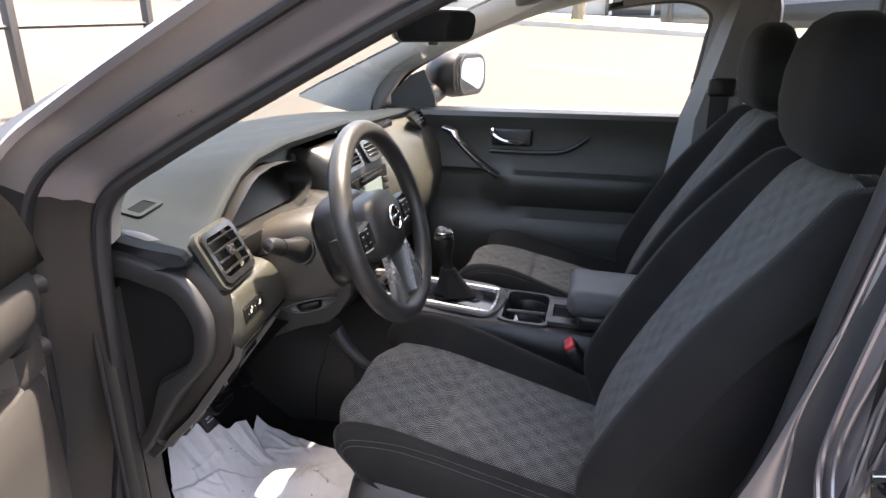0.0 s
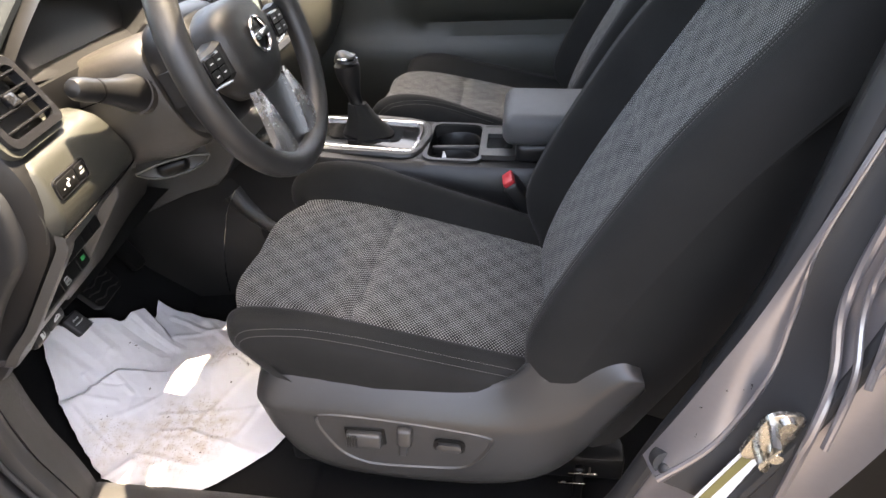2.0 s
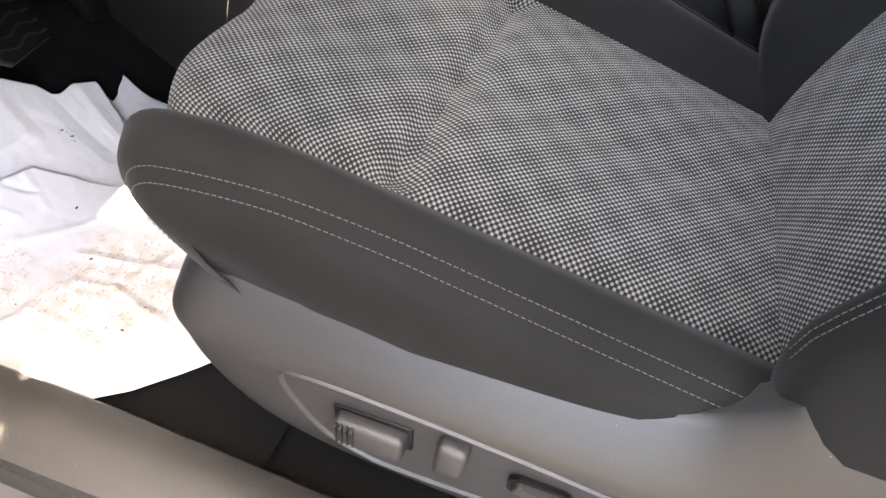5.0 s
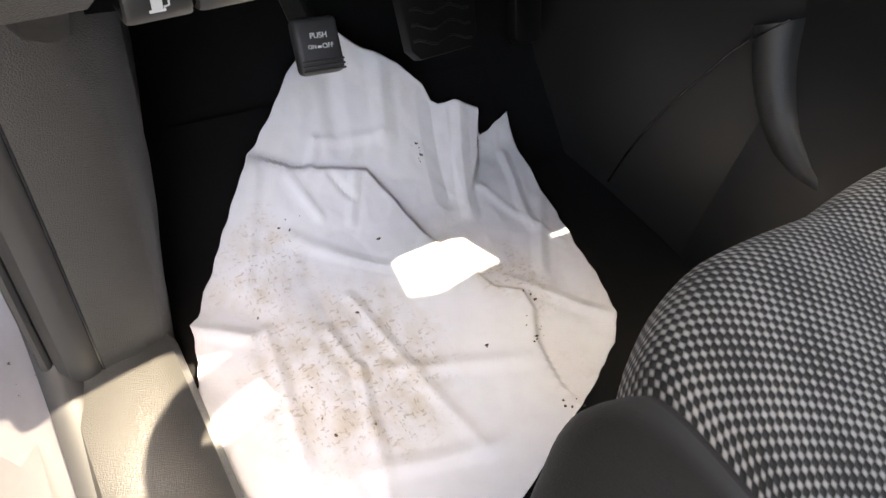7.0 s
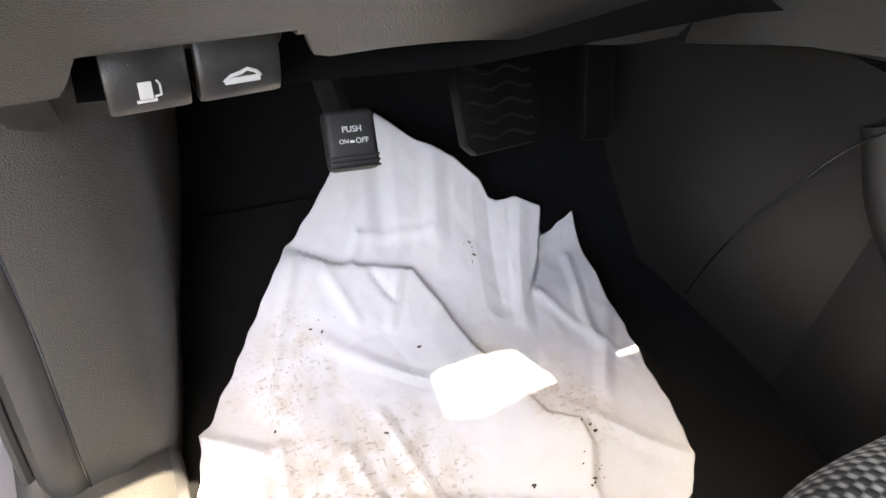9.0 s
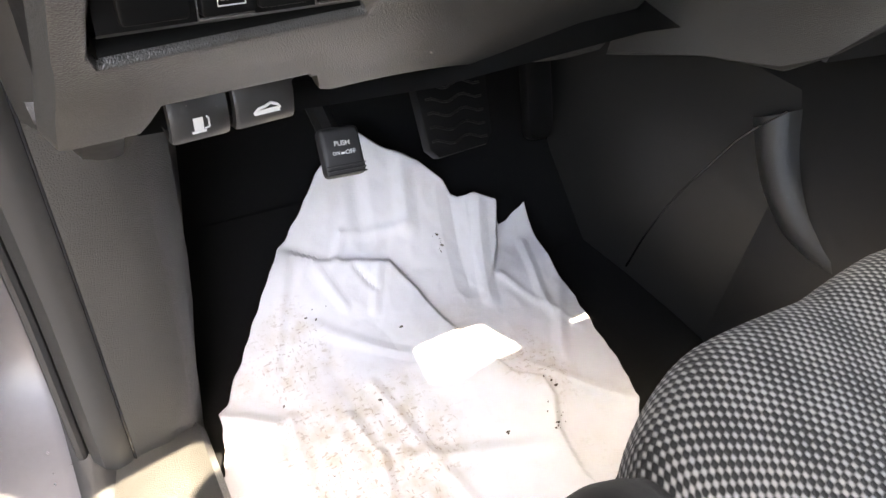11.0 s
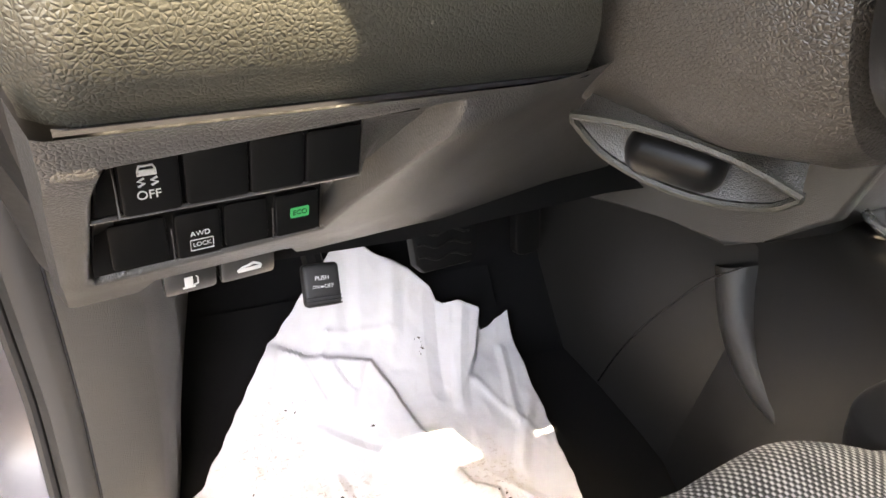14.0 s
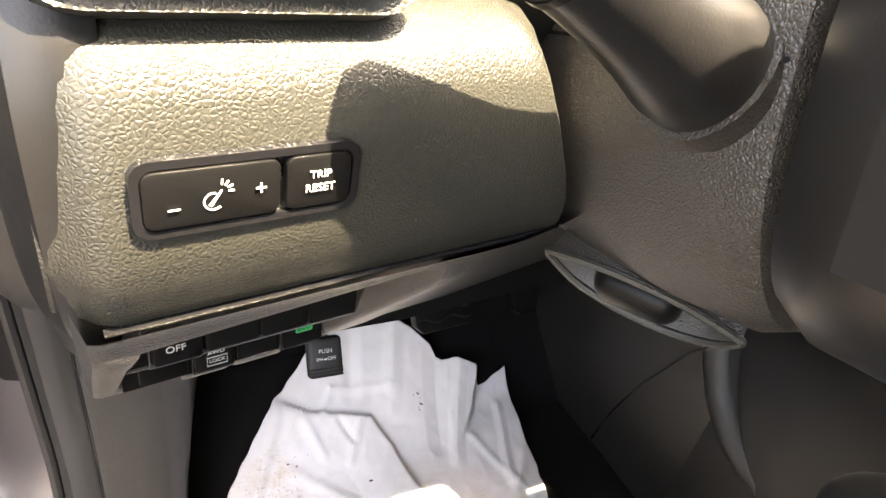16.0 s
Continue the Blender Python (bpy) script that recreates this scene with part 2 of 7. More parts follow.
DARKGLASS = simple("dark_shop_glass", (0.05, 0.055, 0.06), 0.12)
ORANGE = simple("orange_sign", (0.65, 0.12, 0.03), 0.5)
POSTBLACK = simple("black_steel_tube", (0.02, 0.018, 0.018), 0.5)
BARK = paved("grey_bark", (0.10, 0.08, 0.06), (0.20, 0.17, 0.13), 12.0, 1.0)
REDPAINT = simple("red_car_paint", (0.45, 0.01, 0.02), 0.25, coat=0.6)
WHITEPAINT = simple("white_car_paint", (0.75, 0.75, 0.74), 0.25, coat=0.6)


# ---- building helpers ----
def thing(name, at, label, category, group="", kind=""):
    """An Empty at the base of a thing; its parts hang under it."""
    ob = new(name)
    ob.location = at
    ob.empty_display_size = 0.05
    return tagged(ob, label, category, group, kind)


def part(name, bm, mat, parent=None, label="", sharp=38.0):
    """Links a bmesh, built in world metres, as one mesh under a thing or a part."""
    bmesh.ops.recalc_face_normals(bm, faces=bm.faces)
    for f in bm.faces:
        f.smooth = True
    lim = radians(sharp)
    for e in bm.edges:
        if len(e.link_faces) == 2 and e.calc_face_angle(0.0) > lim:
            e.smooth = False
    me = bpy.data.meshes.new(name)
    bm.to_mesh(me)
    bm.free()
    me.materials.append(mat)
    ob = new(name, me)
    if parent is not None:
        ob.parent = parent
        base = parent.matrix_basis
        up = parent
        while up.parent is not None:
            base = up.parent.matrix_basis @ up.matrix_parent_inverse @ base
            up = up.parent
        ob.matrix_parent_inverse = base.inverted()
    if label:
        ob["label"] = label
    return ob


def solo(name, bm, mat, label, category, group="", kind="", sharp=38.0):
    return tagged(part(name, bm, mat, None, "", sharp), label, category, group, kind)


def loft(rows, around=False, caps=True, bm=None, uvs=None):
    """A skin over rows of points; around closes each row."""
    bm = bm or bmesh.new()
    vs = [[bm.verts.new(Vector(p)) for p in row] for row in rows]
    layer = bm.loops.layers.uv.new("UVMap") if uvs else None
    n = len(rows[0])
    for i in range(len(rows) - 1):
        for j in range(n if around else n - 1):
            k = (j + 1) % n
            f = bm.faces.new((vs[i][j], vs[i][k], vs[i + 1][k], vs[i + 1][j]))
            if uvs:
                for loop, (a, b) in zip(f.loops, ((i, j), (i, k), (i + 1, k), (i + 1, j))):
                    loop[layer].uv = uvs[a][b]
    if around and caps:
        bm.faces.new(vs[0][::-1])
        bm.faces.new(vs[-1])
    return bm


def spline(pts, n, closed=False):
    """n points along a smooth curve through pts (any dimension), evenly by knot."""
    pts = [np.array(p, float) for p in pts]
    m = len(pts)
    out = []
    span = m if closed else m - 1
    for i in range(n):
        s = span * i / (n if closed else n - 1)
        k = min(int(s), span - 1)
        f = s - k
        g = lambda j: pts[j % m] if closed else pts[max(0, min(m - 1, j))]
        a, b, c, d = g(k - 1), g(k), g(k + 1), g(k + 2)
        out.append(0.5 * ((2 * b) + (c - a) * f + (2 * a - 5 * b + 4 * c - d) * f * f + (3 * b - a - 3 * c + d) * f ** 3))
    return out


def tube(pts, r, n=8, closed=False, bm=None, up=(0, 0, 1), flat=1.0):
    """A round (or flattened) bar along points. r may be a list."""
    pts = [Vector(p) for p in pts]
    rows = []
    for i, p in enumerate(pts):
        a = pts[i - 1] if (i or closed) else p
        b = pts[(i + 1) % len(pts)] if (i < len(pts) - 1 or closed) else p
        d = (b - a).normalized()
        side = d.cross(Vector(up))
        if side.length < 1e-4:
            side = d.cross(Vector((1, 0, 0)))
        side.normalize()
        top = side.cross(d)
        rr = r[i] if isinstance(r, (list, tuple)) else r
        rows.append([p + side * (rr * math.cos(2 * math.pi * j / n)) + top * (rr * flat * math.sin(2 * math.pi * j / n)) for j in range(n)])
    if closed:
        rows.append(rows[0])
    return loft(rows, True, not closed, bm)


def rbox(c, size, r=0.004, seg=2, m=None, bm=None):
    """A box with rounded edges, at c, turned by the 3x3 m."""
    bm = bm or bmesh.new()
    made = bmesh.ops.create_cube(bm, size=1.0)["verts"]
    for v in made:
        v.co = Vector((v.co.x * size[0], v.co.y * size[1], v.co.z * size[2]))
    if r:
        edges = list({e for v in made for e in v.link_edges})
        res = bmesh.ops.bevel(bm, geom=edges, offset=min(r, 0.49 * min(size)), segments=seg, profile=0.5, affect="EDGES")
        made = list({v for f in res["faces"] for v in f.verts} | {v for v in made if v.is_valid})
    m = m or Matrix.Identity(3)
    for v in made:
        v.co = m @ v.co + Vector(c)
    return bm


def basis(u, v):
    """A turn whose x is u, y is v made square to it, z their normal."""
    u, v = Vector(u).normalized(), Vector(v)
    v = (v - u * v.dot(u)).normalized()
    return Matrix((u, v, u.cross(v))).transposed()


def plate(outline, o, u, v, thick, bevel=0.0, seg=2, bm=None):
    """A flat piece with the outline (a, b) on the plane o + a u + b v, raised by thick along u x v."""
    bm = bm or bmesh.new()
    o, u, v = Vector(o), Vector(u), Vector(v)
    n = u.cross(v).normalized()
    lo = [bm.verts.new(o + u * a + v * b) for a, b in outline]
    hi = [bm.verts.new(o + u * a + v * b + n * thick) for a, b in outline]
    k = len(outline)
    top = bm.faces.new(hi)
    bm.faces.new(lo[::-1])
    for i in range(k):
        bm.faces.new((lo[i], lo[(i + 1) % k], hi[(i + 1) % k], hi[i]))
    if bevel:
        bmesh.ops.bevel(bm, geom=list(top.edges), offset=bevel, segments=seg, profile=0.5, affect="EDGES")
    return bm


def rounded(w, h, r, n=4, cx=0.0, cy=0.0):
    """The outline of a rounded rectangle."""
    out = []
    for k, (sx, sy) in enumerate(((1, 1), (-1, 1), (-1, -1), (1, -1))):
        for i in range(n + 1):
            a = math.pi / 2 * (k + i / n)
            out.append((cx + sx * (w / 2 - r) + r * math.cos(a), cy + sy * (h / 2 - r) + r * math.sin(a)))
    return out


def frame_ring(outer, inner, o, u, v, thick, bevel=0.0, bm=None):
    """A flat ring between two outlines with the same number of points."""
    bm = bm or bmesh.new()
    o, u, v = Vector(o), Vector(u), Vector(v)
    n = u.cross(v).normalized()
    at = lambda p, h: bm.verts.new(o + u * p[0] + v * p[1] + n * h)
    rows = [[at(p, 0) for p in outer], [at(p, thick) for p in outer], [at(p, thick) for p in inner], [at(p, 0) for p in inner]]
    k = len(outer)
    for a, b in ((0, 1), (1, 2), (2, 3), (3, 0)):
        for i in range(k):
            j = (i + 1) % k
            bm.faces.new((rows[a][i], rows[a][j], rows[b][j], rows[b][i]))
    return bm


def lettering(name, text, size, o, u, v, mat, parent, lift=0.0006, width=None):
    """Raised letters in the built-in font, centred at o, reading along u with v up, as one mesh."""
    c = bpy.data.curves.new(name, "FONT")
    c.body, c.size, c.align_x, c.align_y, c.extrude = text, size, "CENTER", "CENTER", 0.0002
    tmp = new("tmp", c)
    me = bpy.data.meshes.new_from_object(tmp.evaluated_get(bpy.context.evaluated_depsgraph_get()))
    bpy.data.objects.remove(tmp)
    if width:
        xs = [p.co.x for p in me.vertices]
        me.transform(Matrix.Scale(width / (max(xs) - min(xs)), 4))
    turn = basis(u, v).to_4x4()
    turn.translation = Vector(o) + basis(u, v).col[2] * lift
    me.transform(turn)
    bm = bmesh.new()
    bm.from_mesh(me)
    bpy.data.meshes.remove(me)
    return part(name, bm, mat, parent)


def smoothstep(a, b, x):
    t = max(0.0, min(1.0, (x - a) / (b - a)))
    return t * t * (3 - 2 * t)


def lerp_table(table, x):
    """Reads a table of (x, value...) rows at x, linearly."""
    xs = [r[0] for r in table]
    vals = [float(np.interp(x, xs, [r[i] for r in table])) for i in range(1, len(table[0]))]
    return vals[0] if len(vals) == 1 else vals


# ---- ground and distance ----
def ground_z(x, y):
    """Level under the car, then a lot that rises towards the street."""
    d = math.hypot(x, y)
    return (-0.056 * x + 0.085 * y) * smoothstep(2.0, 7.0, d) * (1.0 if d < 60 else 60.0 / d)


def at_ground(az, d, lift=0.0):
    """The place d metres from the driver's door in the direction az (degrees from +x)."""
    x, y = 0.337 + d * math.cos(radians(az)), -1.374 + d * math.sin(radians(az))
    return Vector((x, y, ground_z(x, y) + lift))


def ground_sheet():
    bm = bmesh.new()
    radii = [0.0, 1.5, 3, 4.5, 6, 7.5, 9, 11, 14, 18, 23, 30, 40, 60, 120, 400, 1500]
    rows = []
    for r in radii[1:]:
        rows.append([(r * math.cos(2 * math.pi * k / 64), r * math.sin(2 * math.pi * k / 64), ground_z(r * math.cos(2 * math.pi * k / 64), r * math.sin(2 * math.pi * k / 64))) for k in range(64)])
    bm = loft(rows, True, False)
    bm.verts.ensure_lookup_table()
    bm.faces.new([bm.verts[k] for k in range(64)])
    return bm


ground = solo("ground", ground_sheet(), CONCRETE, "pale sunlit concrete parking lot rising to the street", "ground", kind="structure")


def strip(name, pts_near, pts_far, mat, label, category, h=0.0, kind="structure"):
    """A band lying on the ground between two lines, raised by h with real edges."""
    rows = []
    for a, b in zip(pts_near, pts_far):
        a, b = Vector(a), Vector(b)
        row = []
        for k in range(5):
            p = a.lerp(b, k / 4)
            row.append((p.x, p.y, ground_z(p.x, p.y) + h))
        rows.append([(a.x, a.y, ground_z(a.x, a.y) - 0.05)] + row + [(b.x, b.y, ground_z(b.x, b.y) - 0.05)])
    return solo(name, loft(rows), mat, label, category, kind=kind)


def street_line(y0, slope, x0, x1, n=24):
    return [(x0 + (x1 - x0) * k / n, y0 + slope * (x0 + (x1 - x0) * k / n), 0) for k in range(n + 1)]


SL = -0.17
strip("kerb", street_line(17.9, SL, -30, 3.2), street_line(18.1, SL, -30, 3.2), KERB, "worn pale concrete kerb beside the grass strip", "kerb", 0.14)
strip("grass_verge", street_line(18.1, SL, -30, 3.2), street_line(20.0, SL, -30, 3.0), GRASS, "dry mown grass strip behind the kerb", "grass", 0.12)
strip("pavement", street_line(20.0, SL, -34, 20), street_line(24.5, SL, -34, 20), KERB, "pale pavement in front of the shops", "pavement", 0.02)
strip("road", street_line(-1.0, -0.02, -70, -14, 10), street_line(7.5, -0.02, -70, -14, 10), ROADTAR, "sunlit road beyond the lot", "road", 0.012)
strip("road_marking", street_line(9.45, SL, -0.9, 2.4, 6), street_line(9.65, SL, -0.9, 2.4, 6), WHITE, "faded white painted parking line", "marking", 0.006)


def shop_building():
    b = thing("shop_building", (2, 26, 1.3), "low grey shop building with large dark windows", "building")
    base = ground_z(2, 26)
    part("wall", rbox((-6, 27.0, base + 2.4), (34, 3.0, 5.0), 0.03), WALLGREY, b)
    part("roof", rbox((-6, 26.9, base + 5.0), (34.6, 3.6, 0.3), 0.05), KERB, b)
    for k, x in enumerate((-16, -13, -10, -7)):
        w = part("window", rbox((x, 25.46, base + 1.7), (2.4, 0.12, 2.2), 0.02), PLASTIC, b)
        part("pane", rbox((x, 25.40, base + 1.7), (2.2, 0.06, 2.0), 0.01), DARKGLASS, w)
    w = part("shopfront", rbox((3.4, 25.44, base + 1.2), (6.4, 0.2, 2.3), 0.03), DARKGLASS, b, "dark glazed shopfront")
    for x in (0.4, 2.0, 3.6, 5.2, 6.5):
        part("mullion", rbox((x, 25.30, base + 1.2), (0.12, 0.12, 2.4), 0.02), WHITE, w)
    part("sign_panel", rbox((1.2, 25.28, base + 1.9), (0.9, 0.1, 0.9), 0.03), ORANGE, b, "orange sign panel")
    return b


shop_building()


def fence_panel():
    f = thing("fence_wall", (3.2, 23, 1.2), "low dark wall in front of the shopfront", "wall")
    part("panel", rbox((5.6, 22.6, ground_z(5.6, 22.6) + 0.45), (7.0, 0.2, 0.9), 0.03), DARKGLASS, f)
    for x in (2.4, 5.6, 8.9):
        part("post", rbox((x, 22.5, ground_z(x, 22.5) + 0.55), (0.14, 0.25, 1.1), 0.02), POSTBLACK, f)
    return f


fence_panel()


def tree(at, height, crown, seed, label):
    rnd = random.Random(seed)
    t = thing("tree", at, label, "tree")
    at = Vector(at)
    trunk = [at + Vector((0.08 * math.sin(k * 1.3), 0.06 * math.cos(k), height * k / 7)) for k in range(8)]
    part("trunk", tube(trunk, [0.24 - 0.022 * k for k in range(8)], 9), BARK, t)
    for k in range(6):
        a = rnd.uniform(0, 6.28)
        s = trunk[4 + k % 4]
        e = s + Vector((math.cos(a), math.sin(a), 0.9)) * crown * rnd.uniform(0.5, 0.8)
        part("limb", tube([s, s.lerp(e, 0.5) + Vector((0, 0, -0.1)), e], [0.07, 0.05, 0.02], 6), BARK, t)
    bm = bmesh.new()
    top = at + Vector((0, 0, height))
    for k in range(900):
        while True:
            v = Vector((rnd.uniform(-1, 1), rnd.uniform(-1, 1), rnd.uniform(-0.7, 0.9)))
            if 0.3 < v.length < 1 + 0.25 * math.sin(5 * v.x + 3 * v.y):
                break
        c = top + v * crown
        q = Euler((rnd.uniform(0, 6), rnd.uniform(0, 6), rnd.uniform(0, 6))).to_matrix()
        s = rnd.uniform(0.10, 0.24)
        bm.faces.new([bm.verts.new(c + q @ Vector(p) * s) for p in ((-1, 0, 0), (0, -0.5, 0.1), (1, 0, 0), (0, 0.5, 0.1))])
    part("crown", bm, LEAF, t)
    return t


tree(at_ground(92.6, 22.2), 4.6, 2.4, 3, "street tree with a straight grey trunk on the verge")
tree((-24, 16, ground_z(-24, 16)), 4.0, 3.0, 5, "leafy roadside tree beyond the road")


def hedge():
    rnd = random.Random(8)
    bm = bmesh.new()
    for k in range(2600):
        y = rnd.uniform(-2, 26)
        x = -33 + 0.25 * y + rnd.gauss(0, 0.8)
        z = ground_z(x, y) + abs(rnd.gauss(0.0, 1.4))
        q = Euler((rnd.uniform(0, 6), rnd.uniform(0, 6), rnd.uniform(0, 6))).to_matrix()
        s = rnd.uniform(0.2, 0.45)
        bm.faces.new([bm.verts.new(Vector((x, y, z)) + q @ Vector(p) * s) for p in ((-1, 0, 0), (0, -0.5, 0.1), (1, 0, 0), (0, 0.5, 0.1))])
    return solo("hedge", bm, LEAF, "rough green hedge along the far side of the road", "hedge", kind="stuff")


hedge()

railing = thing("railing", at_ground(137.5, 7.5), "black square-tube railing beside the planted bed", "railing")
RA, RB = at_ground(137.5, 7.5), at_ground(128.3, 8.2)
for p in (RA, RB):
    part("post", rbox(p + Vector((0, 0, 0.8)), (0.09, 0.09, 1.7), 0.01), POSTBLACK, railing)
part("rail", tube([RA + Vector((0, 0, 0.86)), RB + Vector((0, 0, 0.80))], 0.028, 6), POSTBLACK, railing)
RC = RA + (RA - RB)
part("rail", tube([RA + Vector((0, 0, 0.86)), RC + Vector((0, 0, 0.9))], 0.028, 6), POSTBLACK, railing)


def stones():
    rnd = random.Random(4)
    c = at_ground(139, 6.8)
    for k in range(9):
        bm = bmesh.new()
        bmesh.ops.create_icosphere(bm, subdivisions=2, radius=rnd.uniform(0.12, 0.28))
        at = c + Vector((rnd.uniform(-0.9, 0.9), rnd.uniform(-0.7, 0.7), 0))
        at.z = ground_z(at.x, at.y) + 0.05
        for v in bm.verts:
            v.co = Vector((v.co.x * 1.3, v.co.y, v.co.z * 0.7)) * (1 + 0.25 * noise.noise(v.co * 6 + at)) + at
        solo("boulder", bm, KERB, "pale rounded boulder in the bed by the railing", "stone", "stones by the railing")


stones()


def small_car(name, at, turn, paint, label, h=1.45, long=4.4, wide=1.78):
    """A plain saloon: body with a glasshouse, wheels, lamps."""
    c = thing(name, at, label, "car")
    m = Matrix.Translation(at) @ Matrix.Rotation(turn, 4, "Z")
    side = [(-0.5, 0.22), (-0.5, 0.45), (-0.47, 0.56), (-0.24, 0.64), (-0.12, 0.95), (0.0, 1.0), (0.2, 0.98), (0.36, 0.70), (0.47, 0.64), (0.5, 0.45), (0.49, 0.22)]
    rows = []
    for y, s in ((-0.5, 0.97), (-0.46, 1.0), (0.46, 1.0), (0.5, 0.97)):
        rows.append([m @ Vector((x * long * s, y * wide * (1 if z < 0.66 else 0.82), z * h)) for x, z in side])
    part("body", loft(rows, True), paint, c)
    for y in (-0.47, 0.47):
        part("side_window", plate([(-0.20 * long, 0.68 * h), (-0.11 * long, 0.92 * h), (0.18 * long, 0.92 * h), (0.30 * long, 0.70 * h)], m @ Vector((0, y * wide * 0.93, 0)), m.to_3x3() @ Vector((1, 0, 0)), Vector((0, 0, 1)), 0.02), DARKGLASS, c)
    for x in (-0.31, 0.30):
        for y in (-0.46, 0.46):
            bm = bmesh.new()
            bmesh.ops.create_cone(bm, segments=20, radius1=0.32, radius2=0.32, depth=0.2, cap_ends=True, matrix=m @ Matrix.Translation((x * long, y * wide, 0.32)) @ Matrix.Rotation(math.pi / 2, 4, "X"))
            w = part("wheel", bm, RUBBER, c)
            bm = bmesh.new()
            bmesh.ops.create_cone(bm, segments=16, radius1=0.2, radius2=0.18, depth=0.22, cap_ends=True, matrix=m @ Matrix.Translation((x * long, y * wide, 0.32)) @ Matrix.Rotation(math.pi / 2, 4, "X"))
            part("rim", bm, SILVER, w)
    for y in (-0.36, 0.36):
        part("headlamp", rbox(m @ Vector((-0.49 * long, y * wide, 0.5 * h)), (0.12, 0.3, 0.12), 0.03, 2, m.to_3x3()), CHROME, c)
        part("tail_lamp", rbox(m @ Vector((0.49 * long, y * wide, 0.55 * h)), (0.10, 0.3, 0.14), 0.03, 2, m.to_3x3()), RED, c)
    return c


small_car("red_car", at_ground(133.3, 28.0), radians(40), REDPAINT, "small red saloon on the far road")
small_car("white_car", Vector((3.4, 3.9, ground_z(3.4, 3.9))), radians(96), WHITEPAINT, "white car parked beyond the rear window")


# ---- the car's shell ----
# the door opening, as (x, z), from the roof forward and round by the sill
OPENING = [(0.46, 1.452), (0.30, 1.427), (0.157, 1.371), (-0.031, 1.278), (-0.178, 1.201), (-0.272, 1.142), (-0.298, 1.074), (-0.312, 0.938), (-0.346, 0.78), (-0.360, 0.66), (-0.362, 0.55), (-0.345, 0.485), (-0.290, 0.450), (-0.20, 0.434), (-0.05, 0.428), (0.15, 0.428), (0.33, 0.432), (0.415, 0.475), (0.455, 0.58), (0.494, 0.703), (0.556, 0.88), (0.590, 1.083), (0.613, 1.216), (0.630, 1.34), (0.634, 1.415), (0.57, 1.452)]
RING = [Vector((p[0], 0, p[1])) for p in spline(OPENING, 200, True)]
RNORM = []
for i in range(200):
    d = RING[(i + 1) % 200] - RING[i - 1]
    RNORM.append(Vector((-d.z, 0, d.x)).normalized() * -1)
mid = Vector((0.13, 0, 0.9))
for i in range(200):
    if (RING[i] - mid).dot(RNORM[i]) < 0:
        RNORM[i] = -RNORM[i]


def ring_band(section, mirror=1, first=0, last=200):
    """Sweeps (outward, y) pairs round the door opening."""
    rows = []
    for i in range(first, last + 1):
        q, n = RING[i % 200], RNORM[i % 200]
        dy = 0.022 * (1 - smoothstep(0.43, 0.62, q.z)) if q.x > -0.1 else 0.030 * (1 - smoothstep(0.72, 1.0, q.z))
        dy -= 0.035 * (1 - smoothstep(0.55, 0.80, q.z)) * (1 - smoothstep(0.20, 0.42, q.x))
        flat = 1 - 0.5 * max(0.0, -n.z) * (1 - smoothstep(0.45, 0.55, q.z))
        rows.append([(q + n * (a * flat)) + Vector((0, (y + dy) * mirror, 0)) for a, y in section])
    return loft(rows)


car = thing("crossover", (0.5, 0.0, 0.0), "grey metallic crossover with its driver's door open", "car")
part("door_weatherstrip", ring_band([(0.010 + 0.011 * math.cos(k * math.pi / 5), -0.703 + 0.013 * math.sin(k * math.pi / 5)) for k in range(11)]), RUBBER, car, "black rubber weatherstrip")
JAMB = [(0.012, -0.700), (0.024, -0.716), (0.034, -0.724), (0.040, -0.742), (0.052, -0.752), (0.058, -0.770), (0.072, -0.778), (0.088, -0.786), (0.098, -0.800)]
part("door_jamb", ring_band(JAMB, 1, 72, 240), PAINT, car)
part("hinge_jamb", ring_band(JAMB, 1, 40, 72), PLASTIC, car, "black sealed hinge jamb")
part("jamb_seal", ring_band([(0.060 + 0.006 * math.cos(k * math.pi / 4), -0.772 + 0.008 * math.sin(k * math.pi / 4)) for k in range(9)], 1, 0, 200), RUBBER, car, "outer rubber seal")

# pressed ridges on the centre pillar's jamb, with a black band between two
RIDGES = {
    "inner": [(0.652, -0.713, 1.34), (0.634, -0.713, 1.216), (0.606, -0.714, 1.062), (0.583, -0.718, 0.965), (0.580, -0.722, 0.888), (0.571, -0.732, 0.823), (0.535, -0.748, 0.752), (0.49, -0.752, 0.70)],
    "outer": [(0.668, -0.737, 1.34), (0.651, -0.737, 1.216), (0.624, -0.738, 1.062), (0.608, -0.740, 0.960), (0.603, -0.748, 0.912), (0.605, -0.765, 0.864), (0.596, -0.781, 0.822), (0.590, -0.785, 0.760), (0.58, -0.79, 0.68)],
    "step": [(0.678, -0.751, 1.34), (0.661, -0.751, 1.216), (0.635, -0.752, 1.065), (0.616, -0.752, 0.972), (0.612, -0.758, 0.926), (0.611, -0.780, 0.877), (0.603, -0.792, 0.81)],
    "lip": [(0.690, -0.760, 1.34), (0.672, -0.760, 1.216), (0.644, -0.761, 1.064), (0.629, -0.764, 0.970), (0.619, -0.784, 0.901), (0.616, -0.790, 0.880)],
}
for key_, r_ in (("inner", 0.0034), ("outer", 0.0042), ("step", 0.0032), ("lip", 0.0030)):
    part("pillar_ridge", tube(spline(RIDGES[key_], 44), r_, 8), PAINT, car, "pressed painted ridge")
a_, b_ = spline(RIDGES["inner"], 44), spline(RIDGES["outer"], 44)
